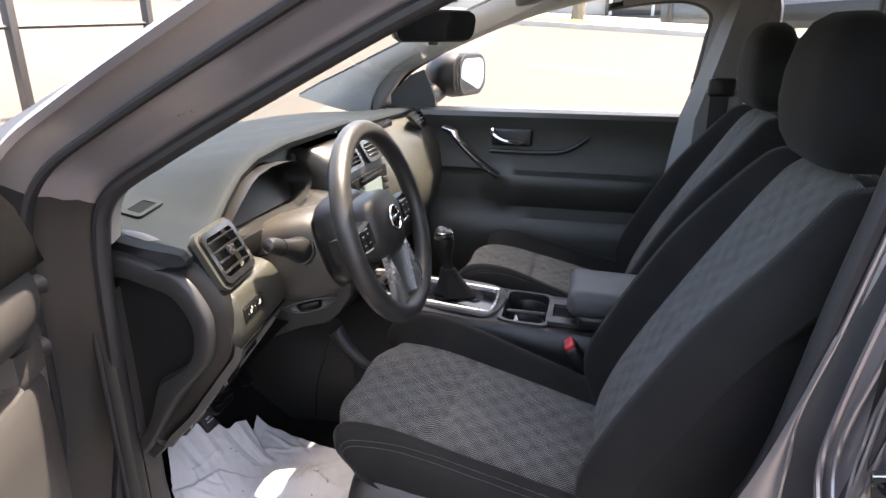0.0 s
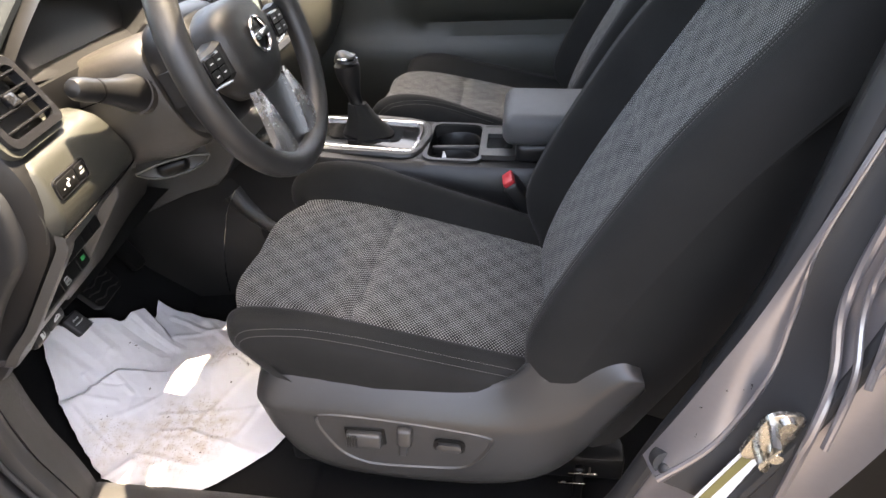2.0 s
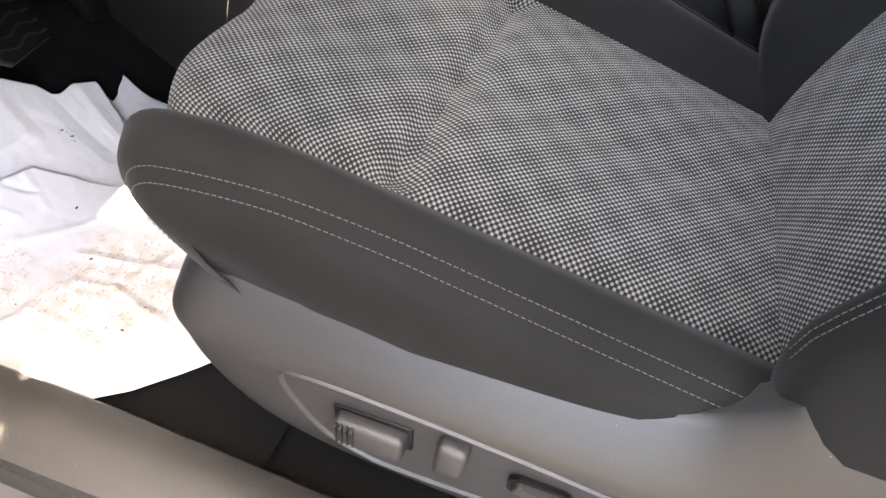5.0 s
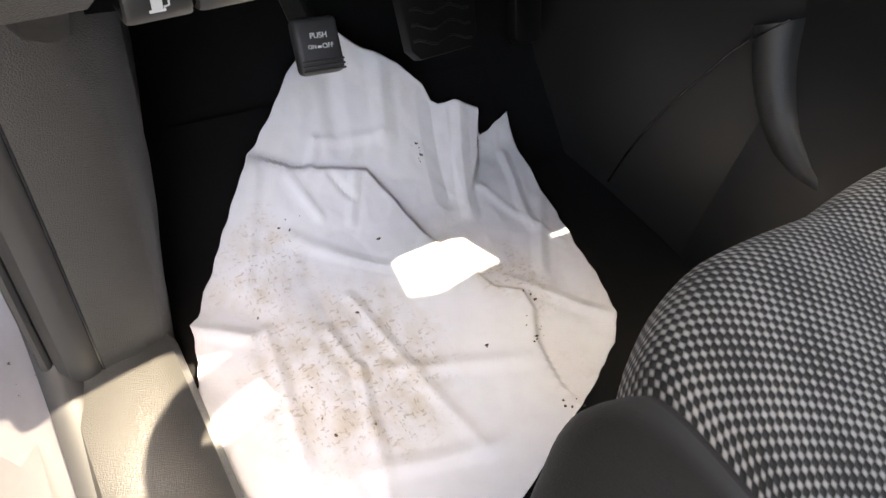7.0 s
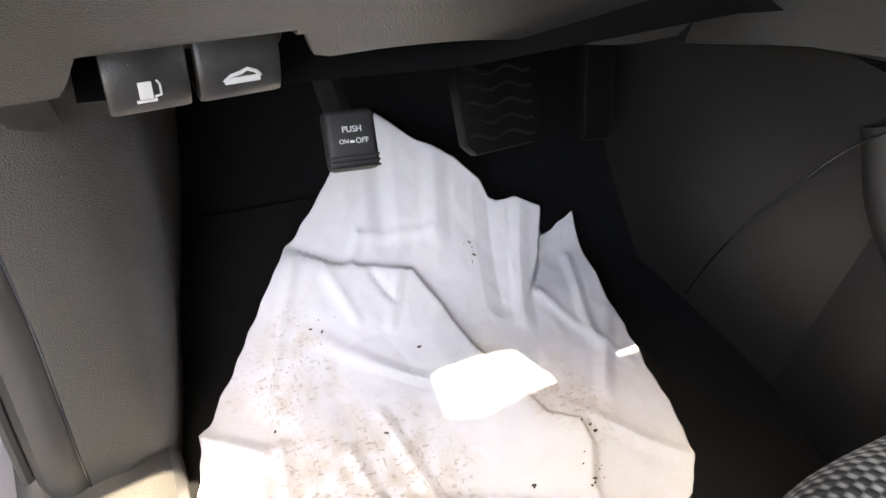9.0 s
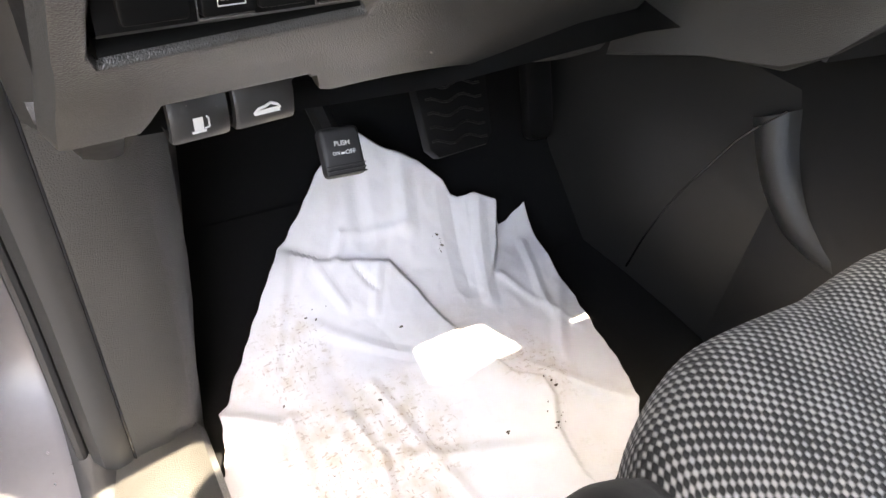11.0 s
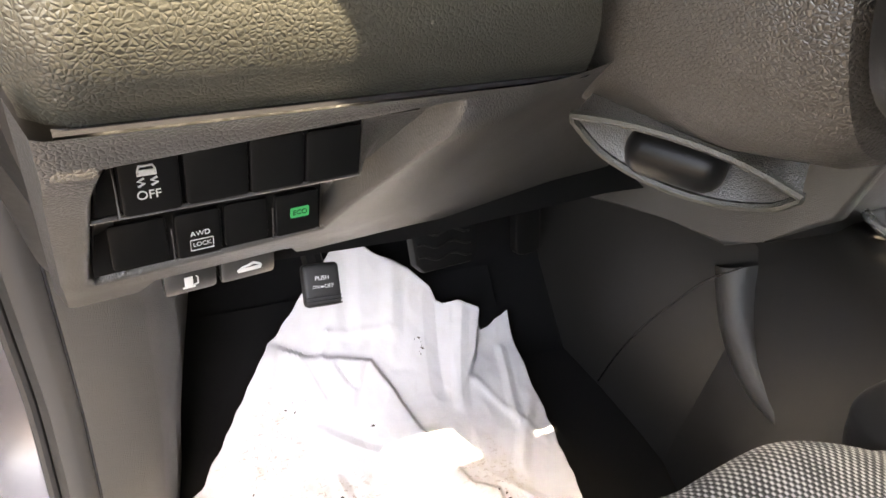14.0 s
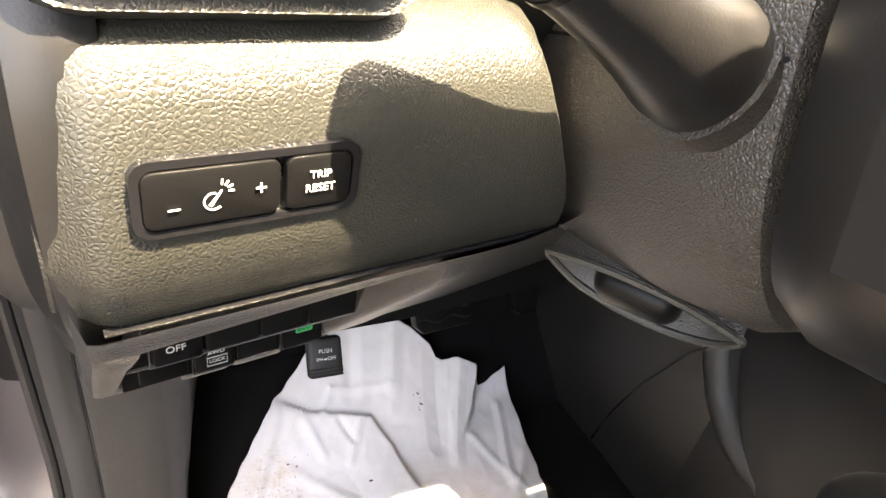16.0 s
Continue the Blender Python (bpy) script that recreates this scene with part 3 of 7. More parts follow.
part("pillar_dark_band", loft([[Vector(p).lerp(Vector(q), f) + Vector((0, -0.001 + 0.006 * math.sin(f * math.pi), 0)) for f in (0.06, 0.25, 0.5, 0.75, 0.94)] for p, q in zip(a_, b_)]), RUBBER, car, "dark band between two pillar ridges")
SEAL_ = spline([(0.600, -0.7165, 1.062), (0.578, -0.7175, 0.972), (0.556, -0.7185, 0.894), (0.533, -0.7195, 0.830), (0.505, -0.721, 0.758), (0.48, -0.722, 0.70)], 30)
IN_ = spline(RIDGES["inner"][2:], 30)
part("jamb_face", loft([[Vector(p).lerp(Vector(q), f) + Vector((0, -0.001 - 0.004 * math.sin(f * math.pi), 0)) for f in (0.0, 0.2, 0.4, 0.6, 0.8, 1.0)] for p, q in zip(SEAL_, IN_)]), PAINT, car)
LEAF_ = spline([(0.641, 1.062), (0.634, 1.010), (0.626, 0.962), (0.618, 0.905), (0.6195, 0.887), (0.630, 0.925), (0.637, 0.960), (0.643, 1.0), (0.645, 1.035)], 40, True)
leaf_y = lambda z: -0.766 - 0.018 * smoothstep(1.05, 0.90, z)
bm = bmesh.new()
bm.faces.new([bm.verts.new((x, leaf_y(z) - 0.002, z)) for x, z in LEAF_])
part("pressed_panel", bm, PAINT, car)
part("panel_ridge", tube([(x, leaf_y(z) - 0.002, z) for x, z in LEAF_], 0.0024, 6, True), PAINT, car)
# rear door's hinge bracket
hb = part("hinge_bracket", plate(rounded(0.030, 0.066, 0.006, 4), (0.647, -0.797, 0.930), (0.93, -0.30, 0.22), (-0.22, 0.0, 0.97), 0.006, 0.0015), RUBBER, car, "black hinge bracket with two bolts")
for a, b in ((-0.002, 0.018), (-0.004, -0.017)):
    p = Vector((0.647, -0.797, 0.930)) + Vector((0.93, -0.30, 0.22)) * a + Vector((-0.22, 0, 0.97)) * b
    bm = bmesh.new()
    bmesh.ops.create_cone(bm, segments=12, radius1=0.0075, radius2=0.006, depth=0.008, cap_ends=True, matrix=Matrix.Translation(p + Vector((-0.002, -0.006, 0))) @ Matrix.Rotation(radians(90), 4, "X"))
    part("bolt", bm, GLOSS, hb)
for b0, b1 in ((0.026, 0.0345), (-0.0345, -0.026)):
    sgn = 1 if b0 > 0 else -1
    o_ = Vector((0.647, -0.8045, 0.930))
    e1, e2 = Vector((0.93, -0.30, 0.22)), Vector((-0.22, 0, 0.97))
    part("bracket_edge", tube([o_ + e1 * -0.015 + e2 * (0.020 * sgn), o_ + e1 * -0.0145 + e2 * (0.031 * sgn), o_ + e1 * 0.0 + e2 * (0.034 * sgn), o_ + e1 * 0.013 + e2 * (0.032 * sgn)], 0.0013, 6), STEEL, hb, "worn bright edge")

# roof and pillars above the window line: from the seal out and over to the roof skin
def slim(i, a, lim, f):
    """Offsets beyond lim shrink by f along the slanting windscreen pillar."""
    k = smoothstep(10, 18, i)
    return a if a < lim else lim + (a - lim) * (1 - (1 - f) * k)


def upper_shell(mirror):
    rows = []
    for i in range(-26, 46):
        q, n = RING[i % 200], RNORM[i % 200]
        rows.append([(q + n * slim(i, a, 0.098, 0.4)) + Vector((0, y * mirror, 0)) for a, y in ((0.092, -0.802), (0.104, -0.806), (0.125, -0.796), (0.150, -0.765), (0.168, -0.715), (0.170, -0.66), (0.150, -0.645))])
    return loft(rows)


def pillar_trim(mirror, first, last, lip):
    rows = []
    for i in range(first, last + 1):
        q, n = RING[i % 200], RNORM[i % 200]
        rows.append([(q + n * slim(i, a, 0.012, 0.5)) + Vector((0, y * mirror, 0)) for a, y in ((0.110, -0.620), (0.060, -0.635), (0.016, -0.662), (lip, -0.690), (0.010, -0.703))])
    return loft(rows)


part("roof_rail", upper_shell(1), PAINT, car)
part("roof_rail", upper_shell(-1), PAINT, car)
part("inner_trim", pillar_trim(1, -10, 46, 0.004), PILLAR, car, "grey pillar trim")
part("inner_trim", pillar_trim(1, -50, -10, 0.004), PLASTIC, car, "black lower pillar trim")

roof_rows, head_rows = [], []
for k in range(13):
    y = -0.66 + 1.32 * k / 12
    c = 1 - (y / 0.66) ** 2
    prof = [(0.197, 1.503), (0.26, 1.545), (0.4, 1.588), (0.9, 1.605), (1.6, 1.57), (2.15, 1.49)]
    roof_rows.append([(x - 0.157 * c * (1 if x < 0.2 else 0.6 if x < 0.3 else 0), y, z + 0.035 * c) for x, z in prof])
    head_rows.append([(x - 0.157 * c * (1 if x < 0.2 else 0.6 if x < 0.3 else 0), y, z - 0.055 + 0.02 * c) for x, z in prof])
part("roof_skin", loft(roof_rows), PAINT, car)
part("headliner", loft(head_rows), LINER, car, "grey cloth headliner")
# fills between liner and door opening
for s in (-1, 1):
    rows = []
    for i in range(-26, 46 if s < 0 else 3):
        q, n = RING[i % 200], RNORM[i % 200]
        a = q + n * 0.11
        b = q + n * 0.15
        rows.append([(a.x, 0.62 * s, a.z), (b.x - 0.0, 0.60 * s, min(b.z, 1.5))])
    part("headliner_edge", loft(rows), LINER, car)

# windscreen and its pillars
WS = [[(-0.86 + 0.14 * (y / 0.7) ** 2, y, 1.060), (-0.42 + 0.13 * (y / 0.7) ** 2, y * 0.96, 1.275 - 0.02 * (y / 0.7) ** 2), (0.040 + 0.157 * (y / 0.7) ** 2, y * 0.92, 1.500 - 0.03 * (y / 0.7) ** 2)] for y in [-0.7 + 0.14 * k for k in range(11)]]
ws = part("windscreen", loft(WS), GLASS, car, "clear windscreen")
ws.visible_shadow = False
for s in (-1,):
    path = [(-0.80, 0.71 * s, 1.045), (-0.60, 0.708 * s, 1.125), (-0.40, 0.70 * s, 1.224), (-0.20, 0.69 * s, 1.32), (0.0, 0.665 * s, 1.410), (0.20, 0.64 * s, 1.470)]
    pts = spline(path, 20)
    rows = []
    for p in pts:
        p = Vector(p)
        rows.append([p + Vector((0.02 * 0, a * s, b)) for a, b in ((0.03, 0.02), (0.035, -0.02), (0.0, -0.065), (-0.035, -0.055), (-0.045, -0.01), (-0.02, 0.02))])
    part("windscreen_pillar", loft(rows, True), PILLAR, car, "pale grey windscreen pillar trim")

# bonnet, wings and scuttle in front
rows = []
for k in range(13):
    y = -0.80 + 1.6 * k / 12
    c = 1 - (y / 0.80) ** 2
    rows.append([(x, y, z + 0.05 * c - (0.06 if abs(y) > 0.75 else 0)) for x, z in ((-0.86 - 0.05 * c, 1.02), (-1.05, 1.00), (-1.35, 0.955), (-1.65, 0.86), (-1.78, 0.70), (-1.80, 0.40))])
part("bonnet", loft(rows), PAINT, car)
for s in (-1, 1):
    rows = []
    for x, z in ((-1.78, 0.80), (-1.4, 0.93), (-1.0, 1.0), (-0.72, 1.04 + (0.04 if s < 0 else 0)), (-0.52, 1.06 + (0.09 if s < 0 else 0)), (-0.40, 1.07 + (0.12 if s < 0 else 0))):
        w = 0.86 + 0.02 * (x + 1.78)
        rows.append([(x, 0.66 * s, z - 0.02), (x, 0.74 * s, z + 0.0), (x, 0.80 * s, z - 0.045), (x, w * s, z - 0.13), (x, (w + 0.015) * s, z - 0.35), (x, w * s, 0.35)])
    part("front_wing", loft(rows), PAINT, car)

# sill
rows = []
for x in (-0.42, -0.2, 0.1, 0.4, 0.62):
    rows.append([(x, y, z) for y, z in ((-0.694, 0.425), (-0.725, 0.415), (-0.75, 0.395), (-0.79, 0.385), (-0.83, 0.37), (-0.845, 0.30), (-0.82, 0.22))])
part("outer_sill", loft(rows), PAINT, car)
rows = []
for x, w in ((-0.326, -0.030), (-0.325, -0.008), (-0.320, 0.001), (-0.310, 0.005), (-0.2, 0.004), (-0.1, 0.003), (0.2, 0.0), (0.5, 0.0)):
    inn = 0.010 * smoothstep(-0.15, 0.20, x)
    rows.append([(x, y, z + w) for y, z in ((-0.672, 0.400), (-0.671, 0.428), (-0.666, 0.437), (-0.654, 0.441), (-0.630, 0.443), (-0.606 - inn, 0.441), (-0.594 - inn, 0.434), (-0.588 - inn, 0.418), (-0.586 - inn, 0.37))])
part("sill_cover", loft(rows), LOWER, car, "grained black sill cover")

# the door opening stands a little inboard
for ob in car.children:
    if max(v.co.y for v in ob.data.vertices) < -0.55 and ob.name.split(".")[0] not in ("sill_cover", "outer_sill"):
        ob.location += Vector((-0.009, 0.040, 0.0))

# floor pan, toe board, bulkhead, far side, back
def cabin_floor():
    prof = [(2.2, 0.42), (1.0, 0.40), (-0.400, 0.388), (-0.50, 0.470), (-0.62, 0.60), (-0.66, 0.80), (-0.66, 1.0), (-0.74, 1.03), (-0.90, 1.045)]
    rows = [[(x, y, z) for x, z in prof] for y in (-0.80, -0.66, -0.3, 0.0, 0.3, 0.72, 0.80)]
    return loft(rows)


solo("floor", cabin_floor(), CARPET, "black carpeted footwell floor and toe board", "floor", kind="structure")
rows = []
for z in (0.385, 0.43, 0.47, 0.51, 0.56, 0.62, 0.75, 0.9, 1.0):
    e = -0.300 - 0.038 * smoothstep(0.43, 0.60, z)
    up = 0.010 * smoothstep(0.40, 0.56, z)
    rows.append([(-0.66, -0.53 + up, z), (-0.52, -0.550 + up, z), (-0.43, -0.570 + up, z), (-0.38, -0.578 + up, z), (e - 0.03, -0.588 + up, z), (e - 0.010, -0.600 + up, z), (e, -0.618 + up * 0.6, z), (e + 0.002, -0.640, z)])
kick = part("kick_panel", loft(rows), KICK, car, "grained dark kick panel")
EDGE_ = [(z, -0.300 - 0.038 * smoothstep(0.43, 0.60, z)) for z in [0.40 + 0.03 * k for k in range(21)]]
part("edge_strip", loft([[(e - 0.010, -0.6405, z), (e + 0.0005, -0.6415, z), (e + 0.0030, -0.6445, z), (e + 0.0045, -0.652, z), (e + 0.0030, -0.661, z), (e - 0.004, -0.667, z), (e - 0.014, -0.669, z)] for z, e in EDGE_]), STRIP, kick, "smooth dark grey edge strip")
part("strip_joint", tube([(e + 0.0010, -0.6410, z) for z, e in EDGE_], 0.0012, 6), GLOSS, kick)
part("strip_ridge", tube([(e - 0.012, -0.6725, z) for z, e in EDGE_], 0.0042, 8), RUBBER, kick, "ribbed rubber edge")
for s in (-1, 1):
    bm = loft([[(x, 0.80 * s, z) for z in (0.25, 0.42, 0.9, 1.02)] for x in (-1.8, -0.9, -0.42)])
    part("inner_wing", bm, PLASTIC, car)

# rear part of the body on both sides, with the back door and its window
def rear_side(s):
    name = "rear_door"
    door = part(name, loft([[(x, (y + 0.012 * math.sin(x * 3)) * s, z) for y, z in ((0.838, 1.075), (0.862, 1.0), (0.872, 0.9), (0.872, 0.78), (0.862, 0.70), (0.855, 0.5), (0.84, 0.28))] for x in (0.655, 0.68, 0.9, 1.2, 1.5, 1.62)]), PAINT, car, "closed grey rear door")
    part("door_edge", loft([[(0.655, y * s, z) for y in (0.84, 0.80)] + [] for z in (1.075, 0.95, 0.8, 0.6, 0.4)]), PAINT, door)
    part("door_fold", tube([(0.640, 0.846 * s, 1.07), (0.648, 0.850 * s, 0.98), (0.646, 0.852 * s, 0.92), (0.630, 0.85 * s, 0.84), (0.60, 0.845 * s, 0.72)], 0.006, 8), PAINT, door)
    part("door_seal", tube([(0.648, 0.836 * s, 1.07), (0.656, 0.840 * s, 0.98), (0.654, 0.842 * s, 0.92), (0.638, 0.84 * s, 0.84), (0.608, 0.835 * s, 0.72)], 0.008, 8), RUBBER, door)
    part("belt_moulding", tube([(0.622, 0.860 * s, 1.112), (0.9, 0.856 * s, 1.10), (1.3, 0.856 * s, 1.115), (1.62, 0.85 * s, 1.13)], 0.012, 8, flat=1.0), CHROME, door, "chrome belt moulding")
    part("window_frame", loft([[(x, y * s, z) for x, y, z in ((0.625, 0.835, 1.10), (0.64, 0.80, 1.22), (0.655, 0.755, 1.33), (0.665, 0.715, 1.43))], [(x, y * s, z) for x, y, z in ((0.675, 0.84, 1.10), (0.69, 0.805, 1.22), (0.70, 0.76, 1.33), (0.71, 0.72, 1.43))]]), GLOSS, door, "gloss black window frame")
    g = part("pane", loft([[(0.675, 0.832 * s, 1.10), (0.70, 0.745 * s, 1.36), (0.71, 0.715 * s, 1.43)], [(1.2, 0.835 * s, 1.115), (1.2, 0.74 * s, 1.38), (1.2, 0.70 * s, 1.46)], [(1.62, 0.83 * s, 1.13), (1.58, 0.74 * s, 1.36), (1.56, 0.70 * s, 1.44)]]), TINTED, door, "dark tinted rear window")
    g.visible_shadow = False
    q = part("quarter_panel", loft([[(1.62, y * s, z) for y, z in ((0.70, 1.46), (0.75, 1.36), (0.84, 1.12), (0.872, 0.85), (0.86, 0.5), (0.84, 0.28))], [(2.0, y * s, z) for y, z in ((0.66, 1.45), (0.72, 1.36), (0.82, 1.12), (0.85, 0.85), (0.84, 0.5), (0.8, 0.3))], [(2.3, y * s, z) for y, z in ((0.55, 1.35), (0.6, 1.3), (0.7, 1.1), (0.74, 0.85), (0.74, 0.5), (0.7, 0.3))]]), PAINT, car)
    part("inner_rear_panel", loft([[(x, 0.72 * s, z) for z in (0.40, 0.75, 1.06)] for x in (0.62, 1.0, 1.62, 2.2)]), PLASTIC, car)


rear_side(-1)
rear_side(1)
part("tailgate", loft([[(2.25, y, 0.3) for y in (-0.72, 0, 0.72)], [(2.32, y, 0.75) for y in (-0.74, 0, 0.74)], [(2.28, y, 1.05) for y in (-0.72, 0, 0.72)]]), PAINT, car)
rg = part("rear_window", loft([[(2.27, y, 1.06) for y in (-0.68, 0, 0.68)], [(2.12, y, 1.44) for y in (-0.58, 0, 0.58)]]), TINTED, car, "tinted rear window")
rg.visible_shadow = False

# road wheels
for x, s in ((-1.12, -1), (-1.12, 1), (1.62, -1), (1.62, 1)):
    ring_ = lambda r, y: [(x + r * math.cos(a), y * s, 0.345 + r * math.sin(a)) for a in [2 * math.pi * k / 40 for k in range(40)]]
    tyre = part("tyre", loft([ring_(0.225, 0.64), ring_(0.325, 0.63), ring_(0.345, 0.66), ring_(0.345, 0.79), ring_(0.325, 0.825), ring_(0.235, 0.835), ring_(0.225, 0.82)], True, False), RUBBER, car, "black rubber tyre")
    part("rim", loft([ring_(0.226, 0.82), ring_(0.205, 0.826), ring_(0.190, 0.80), ring_(0.07, 0.79), ring_(0.03, 0.805)], True), SILVER, tyre, "silver alloy rim")

# centre pillars: B pillar trims and details
def striker():
    c = Vector((0.561, -0.735, 0.800))
    u, v = Vector((0.5, -0.25, 0.84)).normalized(), Vector((0.84, 0.0, -0.5)).normalized()
    s = thing("door_striker", c, "zinc-plated door striker loop on the pillar", "striker")
    n = Vector((0.0, -1.0, 0.0))
    part("base", plate(rounded(0.034, 0.062, 0.012), c + Vector((0, 0.004, 0)), Vector((1, 0, 0)), Vector((0.25, 0, 0.97)), -0.005 * -1, 0.001), STEEL, s)
    part("loop", tube([c + Vector((-0.004, 0, 0.018)), c + Vector((-0.010, -0.028, 0.020)), c + Vector((-0.016, -0.030, -0.002)), c + Vector((-0.010, 0, -0.016))], 0.0042, 8), STEEL, s)
    for dz in (0.021, -0.021):
        bm = bmesh.new()
        bmesh.ops.create_cone(bm, segments=12, radius1=0.008, radius2=0.006, depth=0.006, cap_ends=True, matrix=Matrix.Translation(c + Vector((0.006, -0.004, dz))) @ Matrix.Rotation(math.pi / 2, 4, "X"))
        part("bolt", bm, STEEL, s)
    return s


striker()
bm = bmesh.new()
bmesh.ops.create_cone(bm, segments=20, radius1=0.015, radius2=0.013, depth=0.012, cap_ends=True, matrix=Matrix.Translation((0.490, -0.697, 0.710)) @ Matrix.Rotation(radians(70), 4, "X"))
grom = part("grommet", bm, RUBBER, car, "black rubber grommet")
bm = bmesh.new()
bmesh.ops.create_uvsphere(bm, u_segments=14, v_segments=8, radius=0.008, matrix=Matrix.Translation((0.490, -0.705, 0.708)))
part("grommet_button", bm, RUBBER, grom)
for x, z in ((-0.335, 1.055), (-0.352, 0.965)):
    bm = bmesh.new()
    bmesh.ops.create_cone(bm, segments=16, radius1=0.013, radius2=0.010, depth=0.014, cap_ends=True, matrix=Matrix.Translation((x, -0.758, z)) @ Matrix.Rotation(radians(90), 4, "X"))
    part("grommet", bm, RUBBER, car)

sticker = thing("pillar_label", (0.55, -0.745, 0.72), "white tyre label with olive print on the door pillar", "label")
SO, SU, SV = Vector((0.557, -0.728, 0.722)), Vector((0.42, 0.05, 0.907)).normalized(), Vector((-0.907, -0.05, 0.42)).normalized()
part("sheet", plate(rounded(0.092, 0.066, 0.004), SO, SU, SV, 0.0012), LABEL, sticker)
nn = SU.cross(SV).normalized() * 0.0016
part("print_block", plate(rounded(0.080, 0.010, 0.001, 2, 0.004, 0.025), SO + nn, SU, SV, 0.0005), OLIVE, sticker)
part("print_block", plate(rounded(0.017, 0.028, 0.001, 2, 0.033, -0.008), SO + nn, SU, SV, 0.0005), OLIVE, sticker)
part("print_block", plate(rounded(0.030, 0.016, 0.001, 2, -0.012, -0.004), SO + nn, SU, SV, 0.0005), simple("pink_print", (0.62, 0.40, 0.42), 0.5), sticker)

# lower belt anchor beside the centre pillar
ba = thing("belt_anchor", (0.44, -0.555, 0.40), "black belt anchor with two bright steel strips at the seat's foot", "belt anchor")
part("cover", rbox((0.428, -0.557, 0.451), (0.014, 0.012, 0.104), 0.004, 3), BUTTON, ba)
part("strip", rbox((0.432, -0.5645, 0.4985), (0.040, 0.0025, 0.0026), 0.0008), STEEL, ba)
part("strip", rbox((0.418, -0.5645, 0.4760), (0.038, 0.0025, 0.0022), 0.0008), STEEL, ba)
part("pin", rbox((0.441, -0.5645, 0.5060), (0.0028, 0.0028, 0.013), 0.0008), STEEL, ba)


# ---- passenger side of the cabin ----
PD = 0.705
pdoor = thing("passenger_door", (0.15, PD, 0.4), "black moulded passenger door panel with chrome handle", "door")
rows = []
for k in range(23):
    x = -0.42 + 1.04 * k / 22
    row = []
    for z, d in ((0.36, 0.0), (0.55, -0.03), (0.66, -0.035), (0.70, -0.03), (0.72, -0.012), (0.76, -0.01), (0.78, -0.030), (0.835, -0.045), (0.858, -0.048), (0.872, -0.040), (0.885, -0.008), (0.92, 0.0), (1.00, 0.0), (1.03, -0.012), (1.06, -0.024), (1.075, -0.018), (1.082, 0.005), (1.082, 0.05)):
        e = smoothstep(-0.05, 0.03, x) * (1 - smoothstep(0.42, 0.56, x)) if 0.73 < z < 0.88 else 1
        row.append((x, PD + d * e, z))
    rows.append(row)
part("door_panel", loft(rows), DASH, pdoor)
part("sill_trim", loft([[(x, PD + 0.02, 1.080), (x, PD + 0.045, 1.083), (x, PD + 0.06, 1.07)] for x in (-0.42, 0.0, 0.3, 0.56)]), PILLAR, pdoor)
# handle bowl and chrome lever
hb = part("handle_bowl", rbox((0.022, PD - 0.004, 0.992), (0.135, 0.02, 0.058), 0.02, 4), PLASTIC, pdoor)
part("lever", tube(spline([(-0.042, PD - 0.022, 1.018), (-0.03, PD - 0.034, 1.000), (0.0, PD - 0.040, 0.985), (0.035, PD - 0.038, 0.980), (0.068, PD - 0.022, 0.980)], 16), [0.010] * 3 + [0.0075] * 13, 8), CHROME, pdoor, "chrome pull lever")
part("pull_crease", tube(spline([(-0.05, PD - 0.004, 0.945), (0.10, PD - 0.010, 0.945), (0.20, PD - 0.012, 0.955), (0.27, PD - 0.004, 1.00)], 16), 0.008, 8), PLASTIC, pdoor)
part("grab_handle", tube(spline([(-0.20, PD - 0.035, 1.020), (-0.165, PD - 0.055, 1.010), (-0.145, PD - 0.065, 0.985), (-0.08, PD - 0.065, 0.92), (-0.015, PD - 0.05, 0.868)], 20), 0.016, 8, flat=0.7), PLASTIC, pdoor)
part("grab_trim", tube(spline([(-0.20, PD - 0.050, 1.022), (-0.165, PD - 0.070, 1.014), (-0.148, PD - 0.080, 0.992), (-0.085, PD - 0.080, 0.925), (-0.03, PD - 0.065, 0.880)], 20), 0.006, 8, flat=0.6), SILVER, pdoor, "satin silver strip")
part("sail_panel", plate([(-0.40, 1.12), (-0.40, 1.08), (-0.243, 1.08), (-0.246, 1.11), (-0.262, 1.155), (-0.283, 1.203), (-0.33, 1.185)], (0, PD + 0.01, 0), (1, 0, 0), (0, 0, 1), -0.02), PLASTIC, pdoor, "black mirror sail panel")
g = part("pane", loft([[(-0.30, 0.765, 1.07), (-0.22, 0.75, 1.20), (0.0, 0.715, 1.33), (0.2, 0.69, 1.41)], [(0.54, 0.765, 1.07), (0.58, 0.745, 1.20), (0.62, 0.715, 1.33), (0.63, 0.69, 1.42)]]), GLASS, pdoor, "clear passenger window")
g.visible_shadow = False
part("outer_skin", loft([[(x, y, z) for y, z in ((0.80, 1.075), (0.845, 1.04), (0.868, 0.9), (0.868, 0.75), (0.85, 0.5), (0.83, 0.28))] for x in (-0.45, 0.0, 0.4, 0.65)]), PAINT, pdoor)

pdoor.location += Vector((0.04, 0.0, 0.045))

